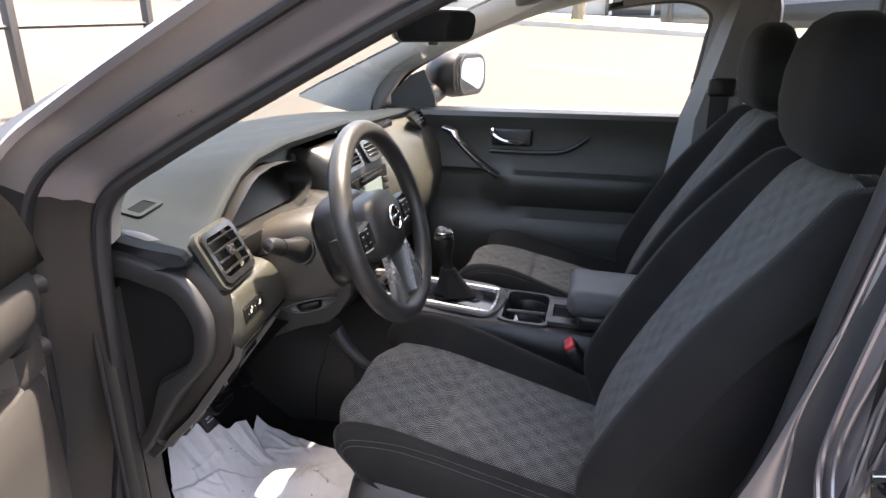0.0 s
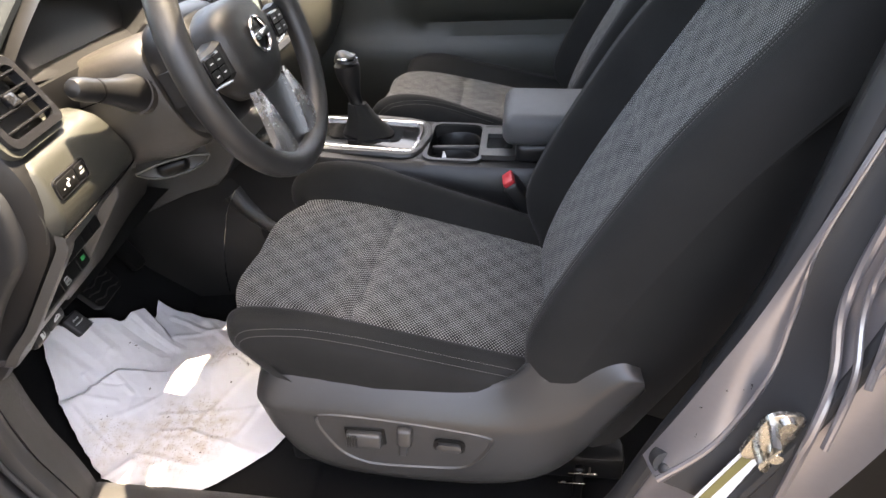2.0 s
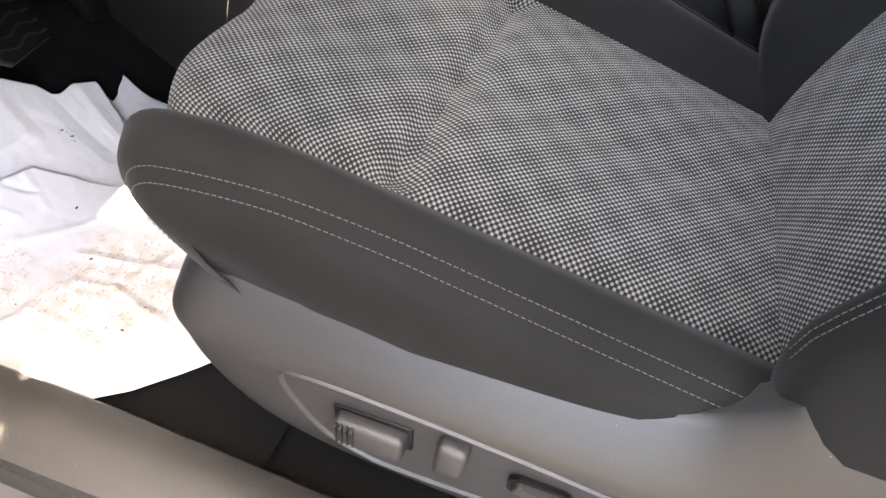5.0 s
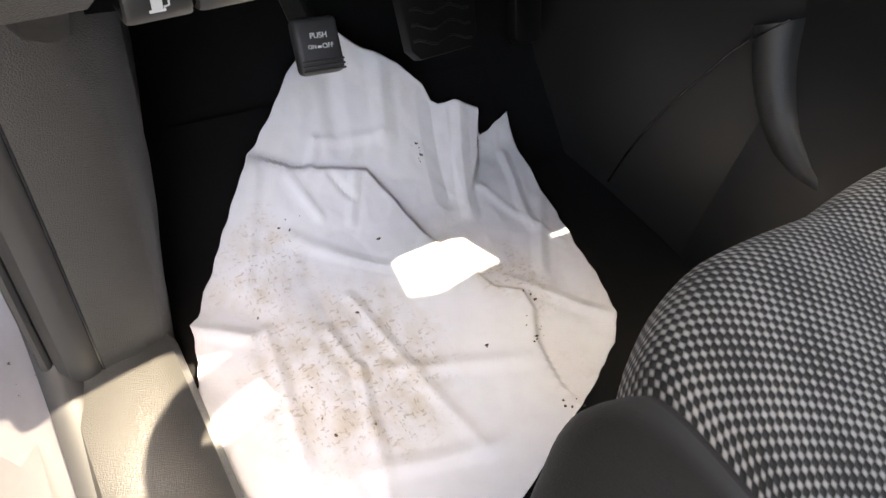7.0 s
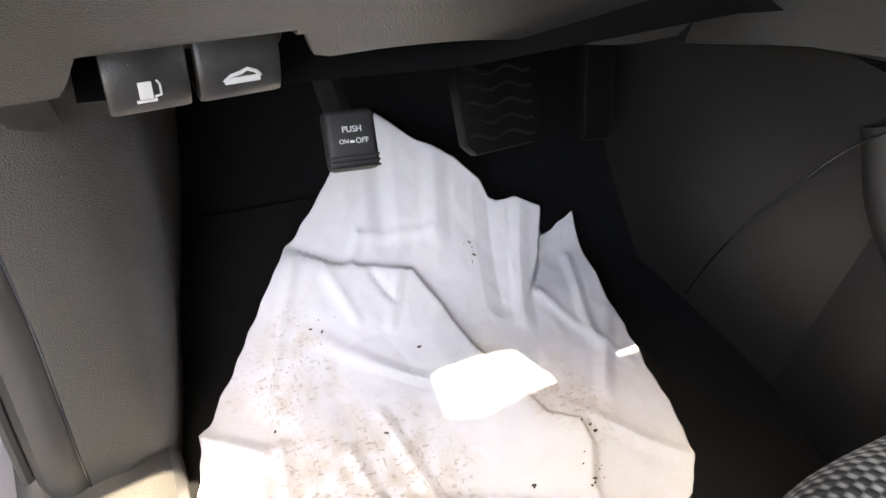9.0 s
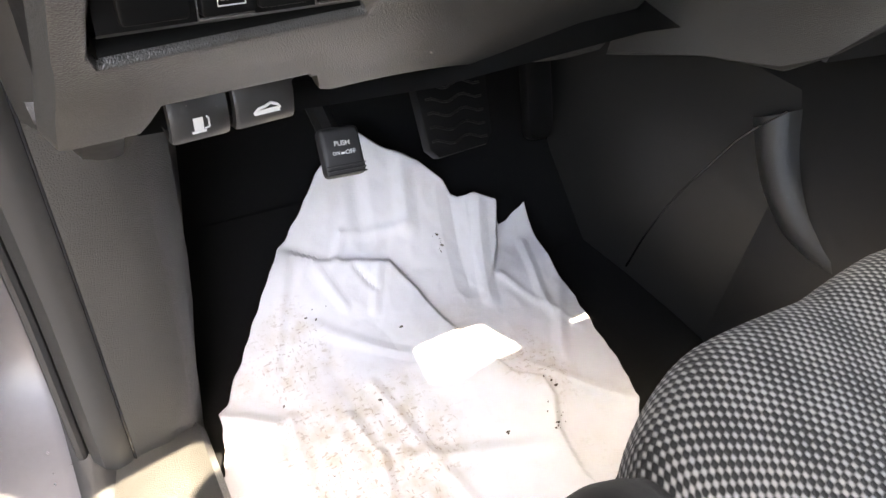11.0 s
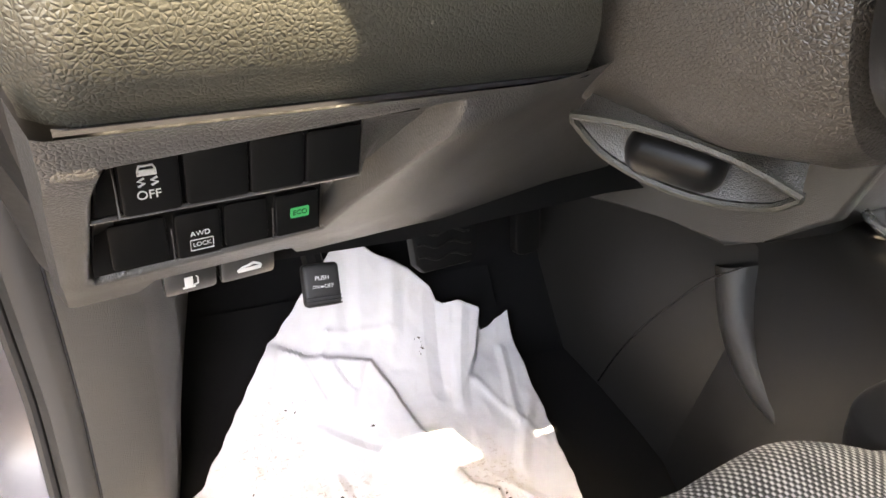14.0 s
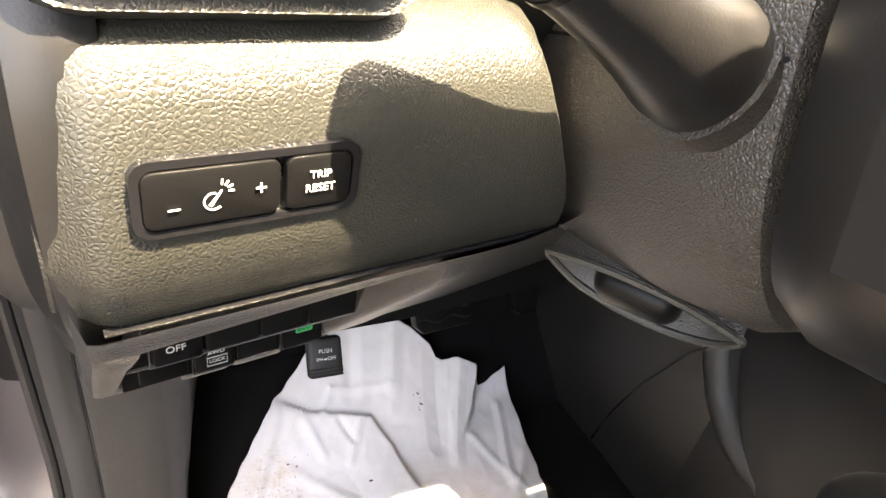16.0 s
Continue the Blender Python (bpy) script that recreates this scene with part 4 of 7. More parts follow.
# passenger side frame of the opening
FAR_UP = [(-0.66, 0.62, 1.160), (-0.577, 0.62, 1.202), (-0.495, 0.62, 1.238), (-0.335, 0.62, 1.312), (-0.176, 0.62, 1.382), (0.038, 0.62, 1.469), (0.16, 0.62, 1.500), (0.30, 0.62, 1.515)]
FAR_LOW = [(-0.43, 0.70, 1.09), (-0.364, 0.70, 1.168), (-0.318, 0.70, 1.224), (-0.268, 0.70, 1.254), (-0.135, 0.70, 1.315), (0.037, 0.70, 1.385), (0.20, 0.70, 1.432), (0.40, 0.70, 1.474)]
part("far_door_frame", ring_band([(0.012, -0.700), (0.034, -0.724), (0.058, -0.770), (0.098, -0.800)], -1, 170, 204), PLASTIC, car)
part("far_trim", pillar_trim(-1, -35, 4, -0.006), PILLAR, car, "grey pillar trim")
part("far_window_seal", ring_band([(-0.004, -0.715), (-0.012, -0.725), (-0.004, -0.735), (0.01, -0.735)], -1, 168, 206), RUBBER, car, "black window seal")
UP_ = spline([Vector(p) for p in FAR_UP], 30)
LO_ = spline([Vector(p) for p in FAR_LOW], 30)
# the other pillar trims' grey, lightened here for daylight through the windscreen
part("far_front_pillar", loft([[Vector(p) + Vector((0, 0.045, 0.004)), Vector(p)] + [Vector(p).lerp(Vector(q), f) - Vector((0, 0.022 * math.sin(f * math.pi), 0)) for f in (0.1, 0.25, 0.4, 0.55, 0.7, 0.85, 0.95)] + [Vector(q) + Vector((0, 0.004, 0)), Vector(q) + Vector((0, 0.045, 0.004))] for p, q in zip(UP_, LO_)]), simple("lit_pillar_plastic", (0.30, 0.305, 0.295), 0.5, grain=0.1), car, "grey passenger pillar trim, its colour lightened as if daylit")
part("screen_edge", tube([Vector(p) + Vector((0, 0.015, 0.004)) for p in UP_], 0.005, 6), GLOSS, car, "black edge of the windscreen")
part("far_pillar_trim", loft([[(0.50, 0.66, 0.60), (0.60, 0.61, 0.60), (0.74, 0.63, 0.60), (0.76, 0.72, 0.60)], [(0.572, 0.685, 1.12), (0.61, 0.63, 1.12), (0.727, 0.64, 1.12), (0.74, 0.73, 1.12)], [(0.618, 0.68, 1.27), (0.65, 0.62, 1.28), (0.75, 0.625, 1.28), (0.77, 0.71, 1.27)], [(0.664, 0.66, 1.44), (0.69, 0.60, 1.47), (0.77, 0.60, 1.47), (0.79, 0.68, 1.44)]]), PILLAR, car, "grey centre pillar trim")
belt = thing("seat_belt", (0.66, 0.6, 1.1), "black seat belt hanging on the passenger pillar", "seat belt")
part("webbing", loft([[(0.640, 0.612, 1.22), (0.690, 0.612, 1.22)], [(0.642, 0.600, 1.0), (0.692, 0.600, 1.0)], [(0.63, 0.60, 0.6), (0.68, 0.60, 0.6)]]), RUBBER, belt)
part("guide", rbox((0.668, 0.606, 1.215), (0.075, 0.022, 0.05), 0.01, 3), PLASTIC, belt)

# door mirror outside
mir = thing("door_mirror", (-0.17, 0.93, 1.10), "grey door mirror in its dark housing on the passenger side", "mirror")
mc = Vector((-0.165, 0.945, 1.222))
rows = []
for k, (dx, s) in enumerate(((0.035, 0.92), (0.03, 1.0), (0.0, 1.04), (-0.05, 0.95), (-0.085, 0.6), (-0.095, 0.2))):
    rows.append([mc + Vector((dx + 0.03 * a / 0.1, a * s, b * s)) for a, b in rounded(0.225, 0.150, 0.055, 5)])
part("housing", loft(rows, True), PLASTIC, mir)
part("bezel", frame_ring(rounded(0.205, 0.135, 0.05, 5), rounded(0.180, 0.112, 0.042, 5), mc + Vector((0.036, 0, 0)), (0.25, 0.968, 0), (0, 0, 1), 0.006), PLASTIC, mir)
part("mirror_glass", plate(rounded(0.182, 0.114, 0.042, 5), mc + Vector((0.034, 0, 0)), (0.33, 0.944, 0), (0.06, 0, 1), 0.003), MIRROR, mir)
part("arm", tube([(-0.25, 0.76, 1.150), (-0.24, 0.83, 1.158), (-0.235, 0.88, 1.175)], [0.03, 0.035, 0.04], 10), PLASTIC, mir)

# rear-view mirror
rv = thing("rear_view_mirror", (-0.08, 0.0, 1.36), "black rear-view mirror on the windscreen", "mirror")
rc = Vector((-0.010, 0.010, 1.373))
RU = Vector((0.50, 0.86, 0.0)).normalized()
RW = Vector((0.15, 0.02, 0.99)).normalized()
rows = []
nrm = RU.cross(RW).normalized()
for d, s in ((0.0, 0.96), (-0.006, 1.0), (-0.022, 0.95), (-0.036, 0.7)):
    rows.append([rc + RU * a * s + RW * b * s + nrm * d for a, b in rounded(0.235, 0.068, 0.026, 5)])
part("housing", loft(rows, True), PLASTIC, rv)
part("mirror_glass", plate(rounded(0.232, 0.058, 0.02, 5), rc, RU, RW, 0.0015), MIRROR, rv)
part("stem", tube([rc - nrm * 0.03, rc + Vector((-0.06, 0, 0.04)), rc + Vector((-0.10, 0, 0.09))], 0.012, 8), PLASTIC, rv)
part("button", rbox(rc + RW * -0.037 + nrm * -0.006, (0.02, 0.012, 0.006), 0.002), PLASTIC, rv)
visor = thing("sun_visor", (0.20, 0.35, 1.46), "grey cloth sun visor folded against the headliner", "sun visor")
part("board", rbox((0.20, 0.36, 1.460), (0.16, 0.36, 0.018), 0.008, 2, Euler((0.06, -0.35, 0)).to_matrix()), LINER, visor)


# ---- seats ----
def cushion_path(n):
    return spline([(0.050, 0.600), (0.000, 0.606), (-0.040, 0.630), (-0.068, 0.666), (-0.080, 0.694), (-0.066, 0.718), (0.015, 0.716), (0.110, 0.700), (0.205, 0.679), (0.305, 0.656), (0.385, 0.638), (0.435, 0.630)], n)


def back_path(n):
    return spline([(0.373, 0.585), (0.380, 0.655), (0.406, 0.735), (0.444, 0.815), (0.488, 0.895), (0.535, 0.975), (0.584, 1.055), (0.624, 1.123), (0.652, 1.161), (0.688, 1.175), (0.730, 1.155), (0.746, 1.095), (0.733, 0.985), (0.688, 0.835), (0.628, 0.685), (0.568, 0.565)], n)


def swept(path, nw, halfw, lift, inset, yc, w0=None, w1=None, nose=0.0):
    """A padded surface along an (x, z) path: w runs from -1 to 1 across; returns rows of points and metres for the cloth."""
    n = len(path)
    rows, uvs = [], []
    length = 0.0
    lo, hi = (-1.0 if w0 is None else w0), (1.0 if w1 is None else w1)
    for i in range(n):
        p = np.array(path[i])
        d = np.array(path[min(n - 1, i + 1)]) - np.array(path[max(0, i - 1)])
        d = d / (np.linalg.norm(d) + 1e-9)
        nor = np.array((-d[1], d[0]))
        if i:
            length += float(np.linalg.norm(p - np.array(path[i - 1])))
        row, uvrow = [], []
        for j in range(nw):
            w = lo + (hi - lo) * j / (nw - 1)
            h = lift(w, i / (n - 1)) - inset(w, i / (n - 1))
            away = nor
            if nose and h < 0 and p[0] < 0.16:
                core = np.array((0.065, 0.650)) - p
                core = -core / (np.linalg.norm(core) + 1e-9)
                f = 1 - smoothstep(0.02, 0.16, p[0])
                away = nor * (1 - f) + core * f
            q = p + away * h
            y = yc + halfw(i / (n - 1)) * w
            row.append((q[0] + nose * (1.0 if w * yc > 0 else 0.95) * smoothstep(0.30, 1.15, abs(w)) * (1 - smoothstep(-0.07, 0.17, q[0])), y, q[1]))
            uvrow.append((length, y))
        rows.append(row)
        uvs.append(uvrow)
    return rows, uvs


def stitches(lines, r=0.00032, dash=0.0026, gap=0.0014):
    """Short raised thread dashes along polylines, joined."""
    bm = bmesh.new()
    for line in lines:
        line = [Vector(p) for p in line]
        acc, i = 0.0, 0
        pos, nxt = 0.0, 0.0
        cum = [0.0]
        for a, b in zip(line, line[1:]):
            cum.append(cum[-1] + (b - a).length)
        def at(s):
            for k in range(len(cum) - 1):
                if cum[k + 1] >= s:
                    f = (s - cum[k]) / max(1e-9, cum[k + 1] - cum[k])
                    return line[k].lerp(line[k + 1], f)
            return line[-1]
        s = 0.0
        while s + dash < cum[-1]:
            tube([at(s), at(s + dash)], r, 5, bm=bm)
            s += dash + gap
    return bm


WF, WI = 0.62, 0.68
NOSE = 0.074


def seat(yc, dx, label, driver):
    """A cloth front seat; mirrored about its own middle it is symmetric but for the switch trim."""
    s = thing("front_chair", (dx + 0.2, yc, 0.42), label, "seat", "front seats")
    sh = lambda rows: [[(x + dx, y, z) for x, y, z in r] for r in rows]
    cp = cushion_path(120)
    inner = 1 if driver else -1
    hw = lambda t: 0.229 - 0.010 * smoothstep(0.25, 0.0, t)

    def lift(w, t):
        a = abs(w)
        near = w * inner < 0
        wf = WF if near else WI
        crease = math.exp(-((t - 0.640 - 0.012 * w * inner) / 0.012) ** 2) * 0.013 * (1 - smoothstep(wf - 0.06, wf, a))
        pads = 0.004 * math.sin(min(1, a / wf) * math.pi)
        if near:
            bol = 0.030 * smoothstep(WF - 0.02, 0.80, a) * smoothstep(0.30, 0.46, t)
        else:
            bol = 0.056 * smoothstep(WI - 0.04, 0.84, a) * smoothstep(0.15, 0.42, t) * (1 - 0.5 * smoothstep(0.5, 0.95, t)) - 0.012 * smoothstep(0.3, 0.7, a) * smoothstep(0.6, 1.0, t)
        seam = -0.004 * math.exp(-((a - wf) / 0.025) ** 2)
        return -crease + pads + bol + seam - 0.004 * math.exp(-((a - 0.93) / 0.012) ** 2)

    def inset(w, t):
        a = (abs(w) - 0.86) / 0.14
        return 0.060 * (1 - math.sqrt(max(0.0, 1 - a * a))) if a > 0 else 0.0

    sub = swept(cp, 36, hw, lift, inset, yc, -WF if driver else -WI, WI if driver else WF, NOSE)
    cush = part("cushion", loft(sh(sub[0]), uvs=sub[1]), WEAVE, s, "black and grey woven cushion centre")
    for a, b in ((-1.0, -WF if driver else -WI), (WI if driver else WF, 1.0)):
        r, _ = swept(cp, 22, hw, lift, inset, yc, a, b, NOSE)
        # carry the edge down to the seat pan
        r = [[(x, y, z) for x, y, z in row] for row in r]
        side = -1 if a < 0 else 1
        for k, row in enumerate(r):
            e = row[0] if side < 0 else row[-1]
            base_z = 0.652 - 0.030 * smoothstep(0.03, 0.07, e[0])
            zl = e[2] - 0.003 + (min(e[2] - 0.003, base_z) - e[2] + 0.003) * smoothstep(-0.07, -0.03, e[0])
            low = [(e[0], e[1] - 0.004 * side, e[2] + (zl - e[2]) * 0.3), (e[0], e[1] - 0.010 * side, zl)]
            if side < 0:
                row[:0] = low[::-1]
            else:
                row.extend(low)
        part("bolster", loft(sh(r)), BOLSTER, s, "black cloth side bolster")
    # thread seams on the bolster shoulders
    for sg in (-1, 1):
        lines = []
        for wv in (0.893, 0.923):
            runs = [swept(cp, 2, hw, lambda w, t: lift(w, t) + 0.0022, inset, yc, g * sg, g * sg, NOSE)[0] for g in (wv, wv + 0.036)]
            low = [smoothstep(0.16, -0.02, r[0][0]) for r in runs[0]]
            lines.append([tuple(Vector(p[0]).lerp(Vector(q[0]), f) + Vector((dx, 0, 0))) for p, q, f in list(zip(*runs, low))[36:112]])
        tagged(part("stitching", stitches(lines), THREAD, s, "pale grey seam thread"), kind="stuff")
    # backrest
    bp_ = back_path(80)
    bw = lambda t: 0.238 - 0.048 * smoothstep(0.38, 0.60, t)

    def blift(w, t):
        a = abs(w)
        front = 1 - smoothstep(0.50, 0.60, t)
        crease = (math.exp(-((t - 0.265 - 0.02 * a) / 0.008) ** 2) + 0.0) * 0.009 * (1 if a < 0.60 else 0)
        bol = 0.052 * smoothstep(0.58, 0.78, a) * front * (1 - 0.55 * smoothstep(0.30, 0.52, t)) * smoothstep(0.02, 0.12, t)
        seam = -0.004 * math.exp(-((a - 0.60) / 0.025) ** 2)
        return -crease + bol + seam + 0.004 * math.sin(min(1, a / 0.6) * math.pi)

    def binset(w, t):
        a = (abs(w) - 0.86) / 0.14
        return 0.065 * (1 - math.sqrt(max(0.0, 1 - a * a))) if a > 0 else 0.0

    cut = 46
    r, uv = swept(bp_, 30, bw, blift, binset, yc, -0.60, 0.60)
    part("backrest", loft(sh(r[:cut]), uvs=[[(a, b) for a, b in q] for q in uv[:cut]]), WEAVE, s, "black and grey woven backrest centre")
    part("back_cover", loft(sh(r[cut - 1:])), BOLSTER, s)
    for a, b in ((-1.0, -0.60), (0.60, 1.0)):
        r, _ = swept(bp_, 22, bw, blift, binset, yc, a, b)
        part("back_bolster", loft(sh(r)), BOLSTER, s, "black cloth back bolster")
    # closing sides of the backrest
    for sg in (-1, 1):
        r, _ = swept(bp_, 2, bw, blift, binset, yc, sg * 0.999, sg)
        edge = [Vector((q[1][0] + dx, q[1][1], q[1][2])) for q in r]
        k = len(edge)
        bm = loft([[edge[i] for i in range(k // 2)], [edge[i].lerp(edge[k - 1 - i], 0.33) + Vector((0, sg * 0.012, 0)) for i in range(k // 2)], [edge[i].lerp(edge[k - 1 - i], 0.67) + Vector((0, sg * 0.010, 0)) for i in range(k // 2)], [edge[k - 1 - i] for i in range(k // 2)]])
        part("side_cover", bm, BOLSTER, s, "black cloth back side")
        lines = []
        for wv in (0.795, 0.820):
            q, _ = swept(bp_, 2, bw, lambda w, t: blift(w, t) + 0.0007, binset, yc, wv * sg, wv * sg)
            lines.append([(z[0][0] + dx, z[0][1], z[0][2]) for z in q[8:44]])
        tagged(part("stitching", stitches(lines), THREAD, s, "pale grey seam thread"), kind="stuff")
    # headrest
    rows = []
    up = -0.001
    for z, hwid, x0, x1 in ((1.183, 0.085, 0.640, 0.690), (1.190, 0.118, 0.618, 0.704), (1.215, 0.140, 0.604, 0.710), (1.260, 0.143, 0.596, 0.708), (1.305, 0.130, 0.596, 0.702), (1.345, 0.108, 0.602, 0.694), (1.372, 0.082, 0.616, 0.682), (1.384, 0.045, 0.632, 0.668)):
        cx, hx = (x0 + x1) / 2 + dx + 0.005, (x1 - x0) / 2
        ring = []
        for k in range(28):
            a = 2 * math.pi * k / 28
            ca, sa = math.cos(a), math.sin(a)
            ring.append((cx + hx * math.copysign(abs(ca) ** 0.6, ca), yc + hwid * math.copysign(abs(sa) ** 0.55, sa), z + up))
        rows.append(ring)
    part("headrest", loft(rows, True), BOLSTER, s, "black cloth headrest")
    for k in (-0.070, 0.070):
        part("headrest_post", tube([(0.682 + dx, yc + k, 1.135), (0.670 + dx, yc + k, 1.235)], 0.0065, 10), CHROME, s, "chrome headrest post")
        bm = bmesh.new()
        bmesh.ops.create_cone(bm, segments=16, radius1=0.014, radius2=0.011, depth=0.010, cap_ends=True, matrix=Matrix.Translation((0.680 + dx, yc + k, 1.175)))
        part("post_guide", bm, PLASTIC, s)
    # pan and rails under the cushion
    part("seat_pan", rbox((0.22 + dx, yc, 0.560), (0.42, 0.41, 0.07), 0.02, 3), PLASTIC, s)
    for k in (-0.15, 0.15):
        part("seat_rail", rbox((0.24 + dx, yc + k, 0.445), (0.52, 0.045, 0.05), 0.008), PLASTIC, s)
        for xx in (0.08, 0.38):
            part("rail_bracket", rbox((xx + dx, yc + k, 0.498), (0.04, 0.03, 0.09), 0.006), PLASTIC, s)
    if driver:
        side_trim(s)
    return s


def side_trim(s):
    """The moulded plastic cover on the door side of the cushion: a bright sloping shoulder, a fold line, a face with a recess and three power switches."""
    top = [(-0.016, 0.652), (-0.002, 0.663), (0.024, 0.673), (0.10, 0.673), (0.19, 0.668), (0.27, 0.664), (0.316, 0.671), (0.341, 0.692), (0.360, 0.716), (0.393, 0.734), (0.431, 0.744), (0.460, 0.741), (0.481, 0.722)]
    fold = [(-0.012, 0.640), (-0.001, 0.638), (0.020, 0.637), (0.09, 0.633), (0.175, 0.627), (0.26, 0.620), (0.315, 0.618), (0.350, 0.621), (0.385, 0.634), (0.412, 0.655), (0.440, 0.694), (0.464, 0.716), (0.484, 0.716)]
    low = [(-0.010, 0.618), (-0.002, 0.600), (0.008, 0.573), (0.028, 0.522), (0.075, 0.489), (0.160, 0.475), (0.235, 0.472), (0.290, 0.474), (0.340, 0.484), (0.385, 0.510), (0.425, 0.560), (0.462, 0.630), (0.490, 0.690)]
    t, f, b = spline(top, 60), spline(fold, 60), spline(low, 60)
    rows = []
    for (x0, z0), (x1, z1), (x2, z2) in zip(t, f, b):
        row = [(x0 + 0.004, -0.535, z0 - 0.016), (x0, -0.560, z0 - 0.001), (x0, -0.5645, z0)]
        for g, y in ((0.10, -0.5690), (0.35, -0.5775), (0.62, -0.5860), (0.86, -0.5925), (1.0, -0.5950)):
            row.append((x0 + (x1 - x0) * g, y, z0 + (z1 - z0) * g))
        for g, y in ((0.06, -0.5952), (0.14, -0.5945), (0.35, -0.5925), (0.60, -0.5905), (0.82, -0.5870), (0.94, -0.5800), (1.0, -0.5680)):
            row.append((x1 + (x2 - x1) * g, y, z1 + (z2 - z1) * g))
        row.append((x2 + 0.004, -0.540, z2 + 0.004))
        e = min(1.0, max(0.0, (0.034 - x0) / 0.050))
        nose_in = 0.026 * (1 - math.sqrt(1 - e * e))
        rows.append([(x, y + nose_in, z) for x, y, z in row])
    tr = part("side_trim", loft(rows), TRIMGREY, s, "charcoal plastic side cover with power switches", 60.0)
    rim = [(0.079, 0.627), (0.105, 0.630), (0.15, 0.627), (0.202, 0.621), (0.255, 0.613), (0.293, 0.605), (0.307, 0.594), (0.295, 0.564), (0.276, 0.540), (0.250, 0.532), (0.163, 0.530), (0.125, 0.536), (0.098, 0.556), (0.080, 0.592), (0.074, 0.615)]
    rp = [(p[0], -0.5955 + 0.030 * max(0.0, 0.60 - p[1]), p[1]) for p in spline(rim, 90, True)]
    cen = Vector((0.19, -0.5925, 0.585))
    rows = [[Vector(p).lerp(cen, g) + Vector((0, d, 0)) for p in rp] for g, d in ((-0.030, 0.0010), (-0.012, -0.0012), (0.0, -0.0018), (0.016, -0.0008), (0.030, 0.0012), (0.045, 0.0016), (0.5, 0.0008))]
    part("recess_lip", loft(rows, True), TRIMGREY, tr, "rounded rim round the switches", 80.0)
    k1 = part("switch", rbox((0.1380, -0.6000, 0.5920), (0.048, 0.016, 0.024), 0.0045, 3, Euler((-0.10, 0.03, 0)).to_matrix()), TRIMGREY, tr, "long slide switch with a ribbed end")
    for k in range(4):
        part("rib", rbox((0.1175 + 0.0038 * k, -0.6075, 0.5935), (0.0017, 0.0045, 0.0215), 0.0006), PLASTIC, k1)
    part("switch_gap", rbox((0.1380, -0.5945, 0.5915), (0.055, 0.004, 0.031), 0.0018, 2), BUTTON, k1, "dark slot round the switch")
    k2 = part("switch", rbox((0.1930, -0.5995, 0.6010), (0.0205, 0.017, 0.028), 0.005, 3, Euler((-0.16, 0.05, 0)).to_matrix()), TRIMGREY, tr, "upright backrest switch")
    part("switch_stem", rbox((0.1880, -0.5950, 0.5720), (0.0120, 0.006, 0.034), 0.0028, 3, Euler((0.0, 0.12, 0)).to_matrix()), TRIMGREY, k2)
    k3 = part("switch", plate(rounded(0.034, 0.0145, 0.0060, 5), (0.2510, -0.5945, 0.5820), (1, 0, -0.06), (0, 0.04, 1), 0.0085, 0.003), TRIMGREY, tr, "oval lumbar switch")
    part("switch_surround", frame_ring(rounded(0.042, 0.0225, 0.0095, 5), rounded(0.0350, 0.0155, 0.0065, 5), (0.2510, -0.5935, 0.5820), (1, 0, -0.06), (0, 0.04, 1), 0.0045), BUTTON, k3, "dark rounded surround")


seat(-0.345, 0.0, "black cloth driver's seat with a grey woven centre and power switches", True)
seat(0.386, 0.072, "black cloth passenger seat with a grey woven centre, partly sunlit", False)

# belt buckle between the driver's seat and the console
bk = thing("belt_buckle", (0.33, -0.135, 0.66), "black belt buckle with a red release button", "belt buckle")
bkm = Euler((0.0, -0.6, 0.1)).to_matrix()
part("body", rbox((0.350, -0.139, 0.690), (0.030, 0.045, 0.085), 0.007, 3, bkm), PLASTIC, bk)
part("release_button", rbox((0.326, -0.140, 0.728), (0.022, 0.040, 0.012), 0.003, 2, bkm), RED, bk, "red release button")
part("stalk", tube([(0.375, -0.139, 0.65), (0.43, -0.139, 0.56)], 0.012, 8, flat=0.5), PLASTIC, bk)
part("latch_tongue", rbox((0.40, -0.168, 0.655), (0.012, 0.02, 0.045), 0.002, 2, bkm), STEEL, bk)
bk.location += Vector((-0.012, 0.042, -0.012))

# rear bench
rb = thing("rear_bench", (1.3, 0.0, 0.42), "dark cloth rear bench seat", "seat")
part("cushion", rbox((1.22, 0, 0.62), (0.5, 1.3, 0.2), 0.06, 4), BOLSTER, rb)
part("backrest", rbox((1.56, 0, 0.92), (0.16, 1.3, 0.62), 0.06, 4, Euler((0, 0.35, 0)).to_matrix()), BOLSTER, rb)
for y in (-0.42, 0.42):
    part("headrest", rbox((1.66, y, 1.24), (0.1, 0.26, 0.15), 0.04, 4), BOLSTER, rb)


